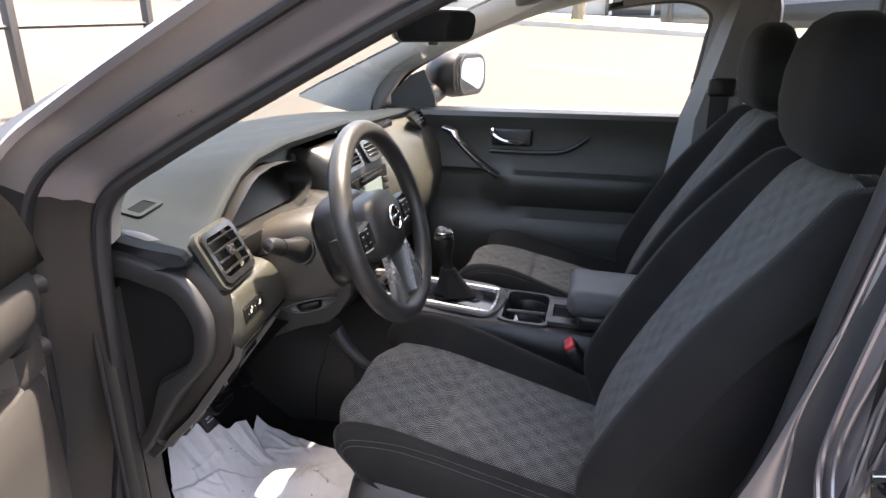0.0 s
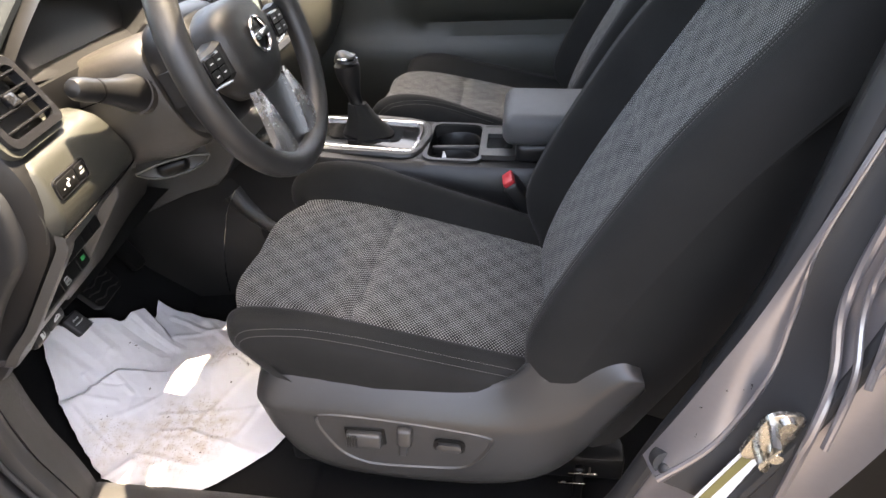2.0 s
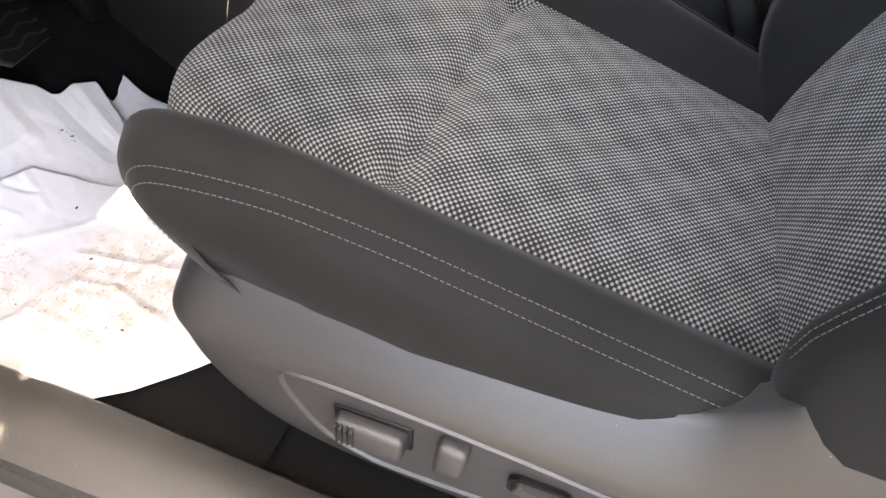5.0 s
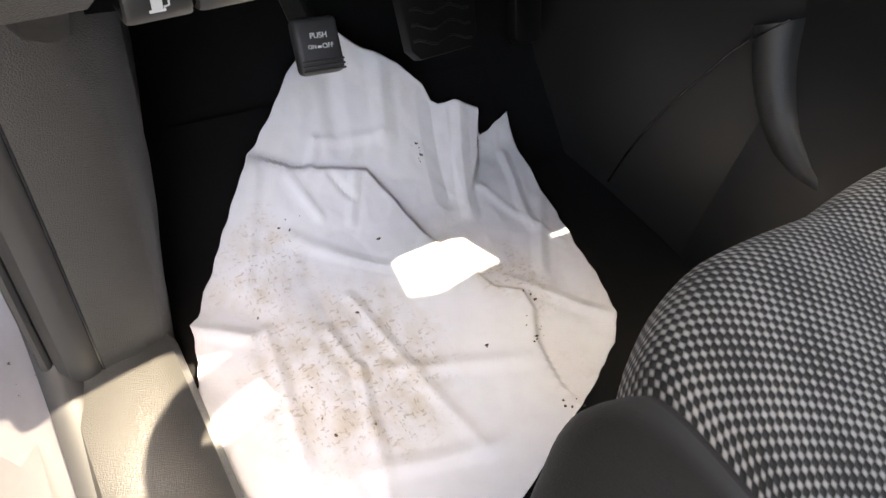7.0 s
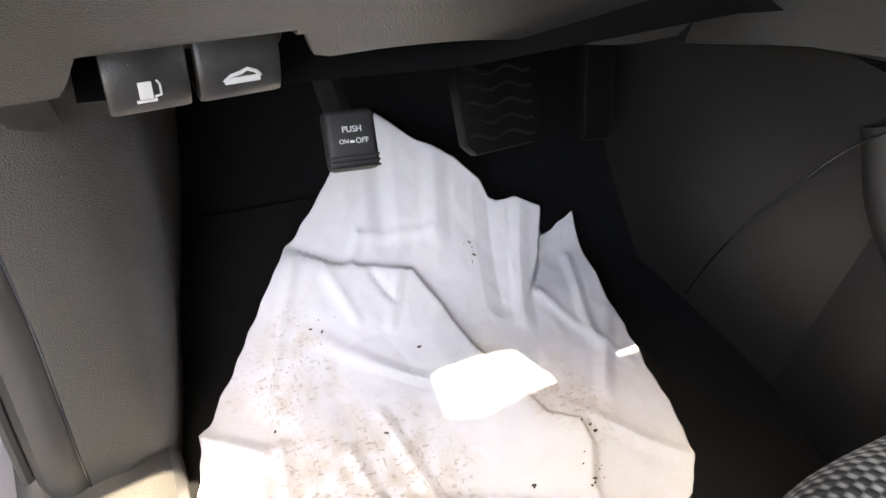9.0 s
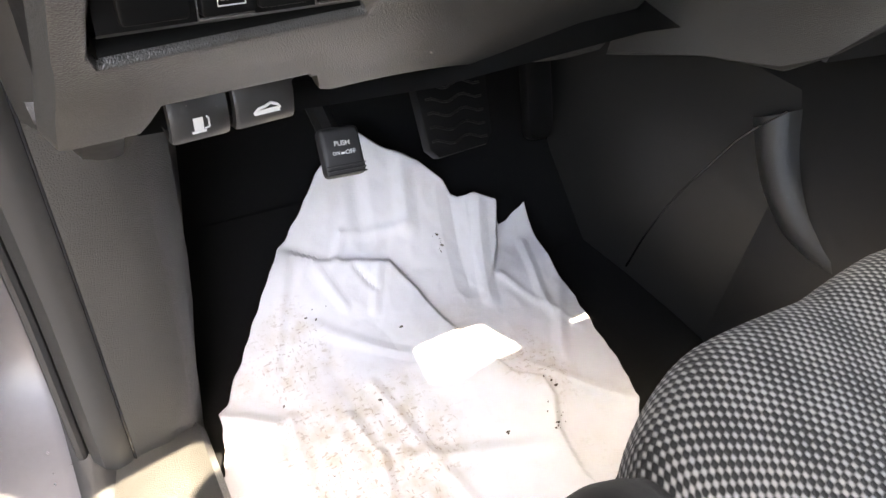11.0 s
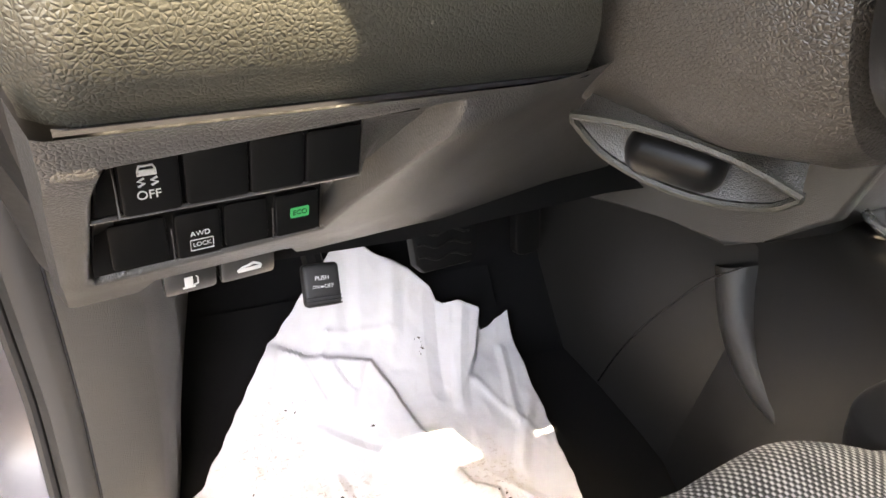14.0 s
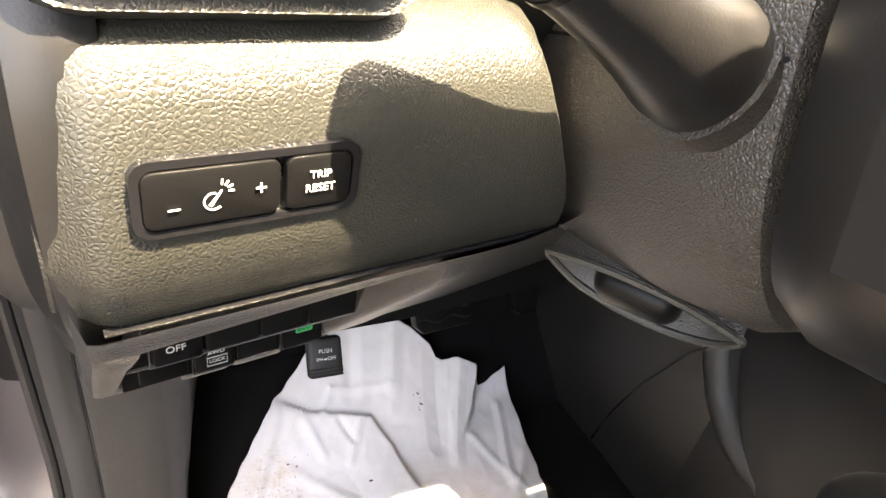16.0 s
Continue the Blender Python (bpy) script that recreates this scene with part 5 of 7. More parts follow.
# ---- dashboard ----
LO, LU, LV, UV_ = Vector((-0.149, -0.608, 0.911)), Vector((-0.138, 0.990, 0.0)), Vector((-0.607, 0.0, -0.795)), Vector((-0.08, 0.0, 0.997))
LN = LV.cross(LU).normalized()
if LN.x < 0:
    LN = -LN
UN = LU.cross(UV_).normalized()
if UN.x < 0:
    UN = -UN
dash = thing("dashboard", (-0.4, 0.0, 0.65), "black moulded dashboard with a grey soft top", "dashboard")
EDGE = [(-0.64, -0.208, 1.062), (-0.58, -0.218, 1.068), (-0.52, -0.234, 1.082), (-0.47, -0.243, 1.108), (-0.42, -0.248, 1.134), (-0.36, -0.250, 1.152), (-0.25, -0.250, 1.162), (-0.12, -0.248, 1.162), (0.06, -0.250, 1.162), (0.11, -0.255, 1.152), (0.17, -0.272, 1.138), (0.30, -0.280, 1.135), (0.60, -0.265, 1.132), (0.72, -0.270, 1.120)]


def edge_at(y):
    return lerp_table(EDGE, y)


rows = []
for k in range(69):
    y = -0.64 + 1.36 * k / 68
    xe, ze = edge_at(y)
    drop = 0.02 * smoothstep(0.5, 0.72, abs(y))
    xf = -0.86 + 0.14 * (y / 0.7) ** 2 + 0.01
    hood = smoothstep(-0.52, -0.38, y) * (1 - smoothstep(0.06, 0.20, y))
    row = [(xf, y, 1.055), (xf + 0.03, y, 1.072)]
    for f in (0.2, 0.4, 0.6, 0.75, 0.86, 0.94):
        x = xf + (xe - xf) * f
        base = 1.092 + 0.030 * math.sin(f * math.pi * 0.9) - drop
        z = base * (1 - smoothstep(0.45, 1.0, f)) + (ze + 0.004) * smoothstep(0.45, 1.0, f)
        row.append((x, y, z))
    row += [(xe - 0.006, y, ze + 0.003), (xe, y, ze), (xe + 0.005, y, ze - 0.006), (xe + 0.003, y, ze - 0.016), (xe - 0.012, y, ze - 0.022), (xe - 0.05, y, ze - 0.024)]
    rows.append(row)
part("upper_pad", loft(rows), DASH_TOP, dash, "grey soft-touch dash top")
part("pad_seam", tube([(-0.70 + 0.2 * (y / 0.7) ** 2 * 0.5, y, 1.105 - 0.015 * (y / 0.6) ** 2) for y in [-0.45 + 0.1 * k for k in range(6)]], 0.0015, 5), PLASTIC, dash)

# small demister outlet on the pad
DV = Vector((-0.350, -0.537, 1.0935))
DU, DW = Vector((0.0, 0.988, 0.153)).normalized(), Vector((-0.985, 0.02, 0.17)).normalized()
dv = part("side_demister", frame_ring(rounded(0.060, 0.038, 0.007), rounded(0.040, 0.024, 0.003), DV, DU, DW, 0.006), DASH_TOP, dash, "small side demister outlet")
part("outlet_back", plate(rounded(0.042, 0.026, 0.003), DV, DU, DW, 0.0006), GLOSS, dv)
for k in range(5):
    part("slat", rbox(DV + DW * (-0.009 + 0.0045 * k) + DU.cross(DW) * 0.003, (0.038, 0.0014, 0.004), 0.0, 1, basis(DU, DW)), DASH_TOP, dv)

# end cap seen through the open door
cap_out = [(-0.46, 1.075), (-0.335, 1.084), (-0.262, 1.071), (-0.204, 1.050), (-0.165, 1.000), (-0.156, 0.955), (-0.164, 0.905), (-0.204, 0.848), (-0.262, 0.772), (-0.336, 0.685), (-0.400, 0.650), (-0.46, 0.648)]
cap = [Vector((p[0], 0, p[1])) for p in spline(cap_out, 72, True)]
cc = Vector((-0.32, 0, 0.87))


def shrink(f, y, d):
    return [Vector((p.x, y, p.z)) + ((cc - p).normalized() * d if d else Vector()) for p in cap]


bm = loft([shrink(0, -0.598, 0.003), shrink(0, -0.606, 0.0), shrink(0, -0.618, 0.003), shrink(0, -0.626, 0.018), shrink(0, -0.629, 0.028)], True, False)
part("end_cap", bm, PLASTIC, dash, "black dash end cap")
bm = loft([shrink(0, -0.628, 0.025), shrink(0, -0.636, 0.028), shrink(0, -0.640, 0.034), shrink(0, -0.641, 0.048), shrink(0, -0.638, 0.062), shrink(0, -0.630, 0.067), shrink(0, -0.620, 0.069)], True, False)
part("end_cap_band", bm, STRIP, dash, "raised charcoal band on the end cap")
bm = bmesh.new()
bm.faces.new([bm.verts.new(p) for p in shrink(0, -0.622, 0.067)])
part("end_cap_panel", bm, PLASTIC, dash, "recessed end cap panel")

# upper knee panel with the dimmer switches
rows = []
for k in range(41):
    u = -0.010 + 0.224 * k / 40
    row = []
    right = smoothstep(0.190, 0.214, u)
    left = smoothstep(0.006, -0.010, u)
    for v, d in ((-0.002, -0.014), (0.000, -0.0065), (0.006, -0.0030), (0.014, 0.0005), (0.022, 0.0030), (0.030, 0.0040), (0.055, 0.003), (0.072, 0.0), (0.082, -0.004), (0.090, -0.014), (0.094, -0.034), (0.098, -0.06)):
        uu = u - 0.49 * max(0, v) * smoothstep(0.05, 0.2, u)
        row.append(LO + LU * uu + UV_ * v + UN * (d - 0.030 * right - 0.014 * left))
    rows.append(row)
knee = part("knee_panel", loft(rows), DASH, dash, "grained black knee panel")
KZ = 0.0042
part("panel_gap", tube([LO + LU * u + UV_ * -0.0012 + UN * (-0.0060 - 0.030 * smoothstep(0.190, 0.214, u)) for u in [0.002 + 0.0106 * k for k in range(20)]], 0.0014, 6), GLOSS, dash)


def on_knee(u, v, d=0.0):
    return LO + LU * (0.0445 + 1.07 * (u - 0.0415)) + UV_ * (0.0487 + 1.07 * (v - 0.0450)) + UN * (KZ + d)


dim = part("dimmer_bezel", frame_ring(rounded(0.0655, 0.0232, 0.0055, 5), rounded(0.0605, 0.0182, 0.0038, 5), on_knee(0.0415, 0.0450, -0.0015), LU, UV_, 0.0030), GLOSS, dash, "black switch bezel")
part("switch_well", plate(rounded(0.062, 0.0192, 0.004, 4), on_knee(0.0415, 0.0450, -0.0016), LU, UV_, 0.0006), GLOSS, dim)
part("dimmer_switch", plate(rounded(0.0372, 0.0172, 0.003, 4), on_knee(0.0308, 0.0450, -0.0016), LU, UV_, 0.0040, 0.0008), BUTTON, dim, "instrument light dimmer rocker")
part("trip_switch", plate(rounded(0.0205, 0.0172, 0.003, 4), on_knee(0.0594, 0.0450, -0.0016), LU, UV_, 0.0040, 0.0008), BUTTON, dim, "trip reset button")
TL = 0.0024
lettering("minus_mark", "–", 0.0075, on_knee(0.0205, 0.0430, TL), LU, UV_, WHITE, dim, width=0.0030)
lettering("plus_mark", "+", 0.0075, on_knee(0.0425, 0.0455, TL), LU, UV_, WHITE, dim, width=0.0030)
lettering("trip_word", "TRIP", 0.0052, on_knee(0.0594, 0.0475, TL), LU, UV_, WHITE, dim, width=0.0068)
lettering("reset_word", "RESET", 0.0052, on_knee(0.0594, 0.0433, TL), LU, UV_, WHITE, dim, width=0.0094)
DC = (0.0302, 0.0435)
arc = [on_knee(DC[0] + 0.0024 * math.cos(a), DC[1] + 0.0024 * math.sin(a), TL + 0.0002) for a in [radians(d) for d in range(75, 330, 15)]]
part("dial_mark", tube(arc, 0.00030, 5, up=UN), WHITE, dim)
part("needle_mark", tube([on_knee(DC[0] - 0.0008, DC[1] - 0.0012, TL + 0.0002), on_knee(DC[0] + 0.0022, DC[1] + 0.0030, TL + 0.0002)], [0.0006, 0.0003], 5, up=UN), WHITE, dim)
for a in (-5, 25, 55, 85):
    ra = radians(a)
    part("ray_mark", tube([on_knee(DC[0] + 0.0020 + r * math.cos(ra), DC[1] + 0.0028 + r * math.sin(ra), TL + 0.0002) for r in (0.0018, 0.0033)], 0.00032, 5, up=UN), WHITE, dim)

# lower panel with its sunken switch bank
def recess_edge(f):
    """Left and right edge of the sunken bank at the fraction f of its height, then its upper and lower edge at a fraction of the width."""
    return 0.005 - 0.011 * f, 0.1290 - 0.0225 * f - 0.004 * math.sin(math.pi * f)


def low_rows():
    """Stations across (u) and down (v): outside, rim, wall, floor, wall, rim, outside."""
    cols = [("out", k / 5) for k in range(6)] + [("rim", 0.0006, 0.0004), ("rim", 0.0018, 0.0022), ("rim", 0.0030, 0.040)] + [("in", k / 24) for k in range(1, 24)] + [("mir", 0.0040, 0.040), ("mir", 0.0020, 0.0022), ("mir", 0.0006, 0.0004)] + [("far", k / 40) for k in range(41)]
    rows_ = [("out", k / 4) for k in range(5)] + [("rim", 0.0006, 0.0004), ("rim", 0.0018, 0.0022), ("rim", 0.0030, 0.040)] + [("in", k / 14) for k in range(1, 14)] + [("mir", 0.0030, 0.040), ("mir", 0.0018, 0.0022), ("mir", 0.0006, 0.0004)] + [("far", k / 16) for k in range(17)]
    return cols, rows_


cols, rws = low_rows()
rows = []
for c in cols:
    row = []
    for r in rws:
        # first the height on this column, with the bank's upper and lower lines
        uu = {"out": 0.0, "rim": 0.0, "in": c[1] if c[0] == "in" else 0.0, "mir": 1.0, "far": 1.0}[c[0]]
        vt, vb = 0.0115 - 0.0075 * uu, 0.150 - 0.009 * uu
        reach = c[1] if c[0] == "far" else 0.0
        near_u = {"out": -0.01, "rim": 0.0, "in": c[1] * 0.112, "mir": 0.112, "far": 0.112 + 0.33 * reach}[c[0]]
        vmax = 0.236 + 0.062 * smoothstep(0.10, 0.9, reach) - 0.030 * smoothstep(0.020, 0.028, near_u) * (1 - smoothstep(0.108, 0.124, near_u))
        v = {"out": vt * r[1], "rim": vt + r[1], "in": vt + (vb - vt) * r[1], "mir": vb - r[1], "far": vb + (vmax - vb) * r[1]}[r[0]]
        f = max(0.0, min(1.0, (v - 0.02) / 0.13))
        ul, ur = recess_edge(f)
        corner = 0.0035 * (smoothstep(0.026, 0.014, v) + smoothstep(0.140, 0.150, v))
        ul += corner
        ur -= 0.3 * corner
        u_edge = -0.006 - 0.018 * v / 0.236
        u = {"out": u_edge + (ul - u_edge) * c[1], "rim": ul + c[1], "in": ul + (ur - ul) * c[1], "mir": ur - c[1], "far": ur + (0.44 - ur) * reach}[c[0]]
        inner_u, inner_v = c[0] in ("rim", "in", "mir"), r[0] in ("rim", "in", "mir")
        d = 0.0
        if inner_u and inner_v:
            du = c[2] if c[0] in ("rim", "mir") else 0.040
            dv = r[2] if r[0] in ("rim", "mir") else 0.040
            d -= min(du, dv)
        d += 0.007 * smoothstep(0.0, 0.02, v) * (1 - smoothstep(0.15, 0.22, v)) * (1 - smoothstep(0.12, 0.2, u))
        d -= 0.05 * smoothstep(0.15, 0.40, u) * (1 - v / 0.3)
        if c[0] == "out" and c[1] == 0.0:
            d -= 0.012
        elif c[0] == "out" and c[1] < 0.3:
            d -= 0.001
        row.append(LO + LU * u + LV * v + LN * d)
    e = row[-1]
    for a, b in ((0.004, 0.003), (0.010, 0.004), (0.018, 0.004), (0.028, 0.003), (0.04, 0.002)):
        row.append(e - LN * a + LV * b)
    rows.append(row)
part("lower_panel", loft(rows), LOWER, dash, "grained dark lower dash panel", 50.0)


# the bank: two stepped rows of keys, each row facing the driver
FD = Vector((0.15, 0.0, -0.989))
FN = Vector((0.989, 0.0, 0.15))
ROW1, ROW2 = LO + Vector((-0.031, 0, -0.0256)), LO + Vector((-0.069, 0, -0.0840))
rows = []
for u in (0.000, 0.03, 0.06, 0.09, 0.1000):
    rows.append([LO + LU * u + Vector((x, 0, z)) for x, z in ((-0.060, -0.004), (-0.040, -0.014), (-0.0325, -0.0200), (-0.0295, -0.0470), (-0.0305, -0.0480), (-0.050, -0.0505), (-0.0695, -0.0560), (-0.0700, -0.0800), (-0.0705, -0.0830), (-0.0675, -0.1030), (-0.072, -0.106), (-0.14, -0.135))])
bank = part("switch_bank", loft(rows), BUTTON, dash, "black stepped switch bank")
rows = []
for v in [0.016 + 0.0095 * k for k in range(15)]:
    ul = recess_edge(max(0.0, min(1.0, (v - 0.02) / 0.13)))[0] + 0.0035 * (smoothstep(0.026, 0.014, v) + smoothstep(0.140, 0.150, v))
    lift_ = 0.007 * smoothstep(0.0, 0.02, v) * (1 - smoothstep(0.15, 0.22, v))
    rows.append([LO + LU * (ul + a) + LV * v + LN * (lift_ - d) for a, d in ((0.0026, 0.0028), (0.0040, 0.006), (0.0046, 0.039))])
part("bank_lining", loft(rows), BUTTON, bank)
rows = []
for k in range(11):
    u = 0.010 + 0.0098 * k
    vt = 0.0115 - 0.0075 * k / 10
    rows.append([LO + LU * u + LV * (vt + a) + LN * (0.004 - d) for a, d in ((0.0026, 0.0028), (0.0040, 0.006), (0.0046, 0.039))])
part("bank_lining", loft(rows), BUTTON, bank)
rows = []
for k in range(11):
    u = -0.004 + 0.0108 * k
    vb = 0.150 - 0.009 * k / 10
    rows.append([LO + LU * u + LV * (vb - a) + LN * (0.0065 - d) for a, d in ((0.0026, 0.0028), (0.0040, 0.006), (0.0046, 0.039))])
part("bank_lining", loft(rows), BUTTON, bank)


def swept_edge(v):
    return recess_edge(max(0.0, min(1.0, (v - 0.02) / 0.13)))[1]


rows = []
for (row, h), v in zip(((ROW1, -0.006), (ROW1, 0.004), (ROW1, 0.013), (ROW1, 0.0215), (ROW2, -0.016), (ROW2, -0.004), (ROW2, 0.006), (ROW2, 0.0178)), (0.012, 0.032, 0.050, 0.068, 0.090, 0.110, 0.128, 0.144)):
    inner = row + LU * 0.0995 + FD * h + FN * 0.0012
    outer = LO + LU * (swept_edge(v) - 0.001) + LV * v - LN * 0.006
    rows.append([inner - FN * 0.012, inner] + [inner.lerp(outer, k / 4) + LN * (-0.003 * math.sin(math.pi * k / 4)) for k in (1, 2, 3, 4)])
part("bank_ledge", loft(rows), LOWER, bank, "sloping ledge beside the keys", 60.0)
part("bank_lip", tube([LO + LU * 0.004 + Vector((-0.0295, 0, -0.0470)), LO + LU * 0.055 + Vector((-0.0292, 0, -0.0470)), LO + LU * 0.1000 + Vector((-0.0290, 0, -0.0468))], 0.0011, 6), TRIMGREY, bank, "bright edge under the upper keys")


def face(row, u, h, d=0.0):
    return row + LU * u + FD * h + FN * d


def key(row, u0, u1, h0, h1, lift, name="blank_key"):
    return part(name, plate(rounded(u1 - u0, h1 - h0, 0.0016, 3, (u0 + u1) / 2, -(h0 + h1) / 2), row + FN * -0.001, LU, -FD, 0.001 + lift, 0.0006), BUTTON, bank)


for u0, u1 in ((0.0335, 0.0548), (0.0556, 0.0758), (0.0766, 0.0990)):
    key(ROW1, u0, u1, 0.0, 0.0205, 0.0007)
key(ROW1, 0.0135, 0.0315, 0.0, 0.0198, 0.0028, "stability_switch")
for u0, u1 in ((0.007, 0.0290), (0.0530, 0.0730)):
    key(ROW2, u0, u1, -0.0035, 0.0172, 0.0006)
key(ROW2, 0.0320, 0.0510, -0.0040, 0.0172, 0.0026, "drive_lock_switch")
key(ROW2, 0.0760, 0.0970, -0.0040, 0.0172, 0.0026, "eco_switch")
for row, u0, u1, h in ((ROW1, 0.0135, 0.0315, 0.0198), (ROW2, 0.0320, 0.0510, 0.0172), (ROW2, 0.0760, 0.0970, 0.0172)):
    part("key_edge", tube([face(row, a, b, 0.0016) for a, b in ((u0 - 0.0008, 0.002), (u0 - 0.0008, h + 0.0006), (u1, h + 0.0006))], 0.0005, 5), TRIMGREY, bank)


def key_text(text, row, u, h, width, mat=WHITE, d=0.0033):
    lettering("key_lettering", text, 0.006, face(row, u, h, d), LU, -FD, mat, bank, 0.0, width)


def mark(row, points, r=0.0005, close=False, d=0.0036):
    part("key_symbol", tube([face(row, a, b, d) for a, b in points], r, 5, close, up=FN), WHITE, bank)


key_text("OFF", ROW1, 0.0222, 0.0130, 0.0072, d=0.0029)
key_text("AWD", ROW2, 0.0424, 0.0062, 0.0082, d=0.0027)
key_text("LOCK", ROW2, 0.0428, 0.0115, 0.0076, d=0.0027)
mark(ROW2, [(0.0380, 0.0090), (0.0476, 0.0090), (0.0476, 0.0140), (0.0380, 0.0140)], 0.00025, True, 0.0029)
mark(ROW1, [(0.0196, 0.0043), (0.0202, 0.0028), (0.0242, 0.0028), (0.0248, 0.0043), (0.0250, 0.0058), (0.0194, 0.0058)], 0.0004, True, 0.0031)
mark(ROW1, [(0.0199, 0.0049), (0.0245, 0.0049)], 0.0009, False, 0.0031)
for a in (0.0196, 0.0236):
    mark(ROW1, [(a + 0.0016, 0.0070), (a - 0.0003, 0.0079), (a + 0.0016, 0.0088), (a - 0.0003, 0.0097)], 0.0004, False, 0.0031)
part("eco_lamp", plate(rounded(0.0092, 0.0052, 0.0006, 2, 0.0880, -0.0060), ROW2 + FN * 0.0026, LU, -FD, 0.0004), GREEN, bank, "green eco lamp mark")
key_text("ECO", ROW2, 0.0880, 0.0060, 0.0068, BUTTON, 0.0032)

# fuel flap and bonnet latches under the panel
lat = thing("release_latches", LO + LU * 0.05 + LV * 0.26, "two black release latches under the dash", "latch")
LD = Vector((0.10, 0.0, -0.995))
LFN = Vector((0.995, 0.0, 0.10))
LF = LO + Vector((-0.157, 0.0, -0.182))


def FU(a, b, d=0.0104):
    return LF + LU * a + LD * b + LFN * d


for u0, u1 in ((0.0300, 0.0620), (0.0645, 0.1005)):
    rows = []
    for b, d in ((-0.012, 0.002), (0.0, 0.008), (0.006, 0.010), (0.016, 0.0100), (0.0205, 0.0075), (0.022, 0.002), (0.020, -0.010)):
        rows.append([FU(a, b, d + e) for a, e in ((u0, -0.006), (u0 + 0.0006, -0.001), (u0 + 0.003, 0.0), (u1 - 0.003, 0.0), (u1 - 0.0006, -0.001), (u1, -0.006))])
    part("latch", loft(rows), TRIMGREY, lat)
part("pump_mark", rbox(FU(0.0445, 0.0105), (0.0050, 0.0070, 0.0005), 0.0, 1, basis(LU, -LD)), WHITE, lat)
part("pump_mark", tube([FU(0.0475, 0.0135), FU(0.0500, 0.0130), FU(0.0500, 0.0085), FU(0.0490, 0.0070)], 0.0005, 5, up=LFN), WHITE, lat)
part("pump_mark", rbox(FU(0.0445, 0.0147), (0.0075, 0.0012, 0.0005), 0.0, 1, basis(LU, -LD)), WHITE, lat)
part("bonnet_mark", tube([FU(0.0750, 0.0125), FU(0.0780, 0.0100), FU(0.0820, 0.0092), FU(0.0850, 0.0078), FU(0.0890, 0.0095), FU(0.0905, 0.0115)], 0.0009, 5, up=LFN), WHITE, lat)
part("bonnet_mark", rbox(FU(0.0828, 0.0122), (0.0150, 0.0026, 0.0005), 0.0, 1, basis(LU, -LD)), WHITE, lat)
part("bracket", rbox(LF + LU * 0.065 + Vector((-0.02, 0, 0.004)), (0.04, 0.075, 0.012), 0.003), PLASTIC, lat)

# outer air outlet
VO = LO + LU * 0.050 + UV_ * 0.134 + UN * -0.030
VU, VW = LU, Vector((-0.50, 0.0, 0.866))
vent = part("side_outlet", frame_ring(rounded(0.098, 0.082, 0.012, 5), rounded(0.080, 0.064, 0.008, 5), VO, VU, VW, 0.012), GLOSS, dash, "gloss black outer air outlet")
part("outlet_back", plate(rounded(0.084, 0.068, 0.006, 5), VO + VU.cross(VW) * -0.010, VU, VW, 0.0006), PLASTIC, vent)
vn = VU.cross(VW).normalized()
for k in range(4):
    part("slat", rbox(VO + VW * (-0.024 + 0.016 * k) + vn * 0.003, (0.080, 0.0028, 0.018), 0.0006, 1, basis(VU, VW)), PLASTIC, vent)
    part("slat_edge", tube([VO + VW * (-0.024 + 0.016 * k) + vn * 0.012 + VU * a for a in (-0.040, 0.040)], 0.0013, 5), GLOSS, vent)
part("slider", rbox(VO + vn * 0.012, (0.016, 0.014, 0.008), 0.002, 2, basis(VU, VW)), GLOSS, vent)
part("vent_surround", frame_ring(rounded(0.110, 0.094, 0.016, 5), rounded(0.096, 0.080, 0.012, 5), VO - vn * 0.004, VU, VW, 0.010), DASH, dash)

# instrument binnacle
ins = thing("instrument_cluster", (-0.34, -0.35, 1.06), "dark instrument cluster with chrome gauge rings", "instruments")
rows = []
for x, s, dz in ((-0.222, 1.0, 0.0), (-0.26, 0.96, -0.002), (-0.34, 0.86, -0.012)):
    ring = []
    for k in range(40):
        a = 2 * math.pi * k / 40
        y = -0.355 + 0.155 * s * math.copysign(abs(math.cos(a)) ** 0.7, math.cos(a))
        lo_z, hi_z = 1.030 + dz, 0
        top = min(edge_at(y)[1] - 0.014, 1.132) + dz
        z = lo_z + (top - lo_z) * (0.5 + 0.5 * math.sin(a)) if math.sin(a) > -2 else lo_z
        ring.append((x, y, z))
    rows.append(ring)
part("shroud", loft(rows, True, False), PLASTIC, ins)
part("face", plate([(p[1], p[2]) for p in rows[-1]], (-0.341, 0, 0), (0, 1, 0), (0, 0, 1), 0.001), GLOSS, ins)
for yc in (-0.425, -0.285):
    ring = [(-0.322, yc + 0.052 * math.cos(a), 1.068 + 0.044 * math.sin(a)) for a in [2 * math.pi * k / 40 for k in range(40)]]
    gg = part("gauge", tube(ring, 0.0030, 6, True, up=(1, 0, 0)), CHROME, ins, "chrome gauge ring")
    part("needle", tube([(-0.326, yc, 1.066), (-0.326, yc - 0.03, 1.048)], [0.0016, 0.0006], 5), RED, gg)
    for k in range(11):
        a = radians(215 - 25 * k)
        part("tick", rbox((-0.334, yc + 0.044 * math.cos(a), 1.068 + 0.037 * math.sin(a)), (0.001, 0.0012, 0.006), 0.0, 1, Euler((a - math.pi / 2, 0, 0)).to_matrix()), WHITE, gg)
part("display", plate(rounded(0.05, 0.05, 0.004), (-0.333, -0.355, 1.07), (0, 1, 0), (0, 0, 1), 0.001), SCREEN, ins)

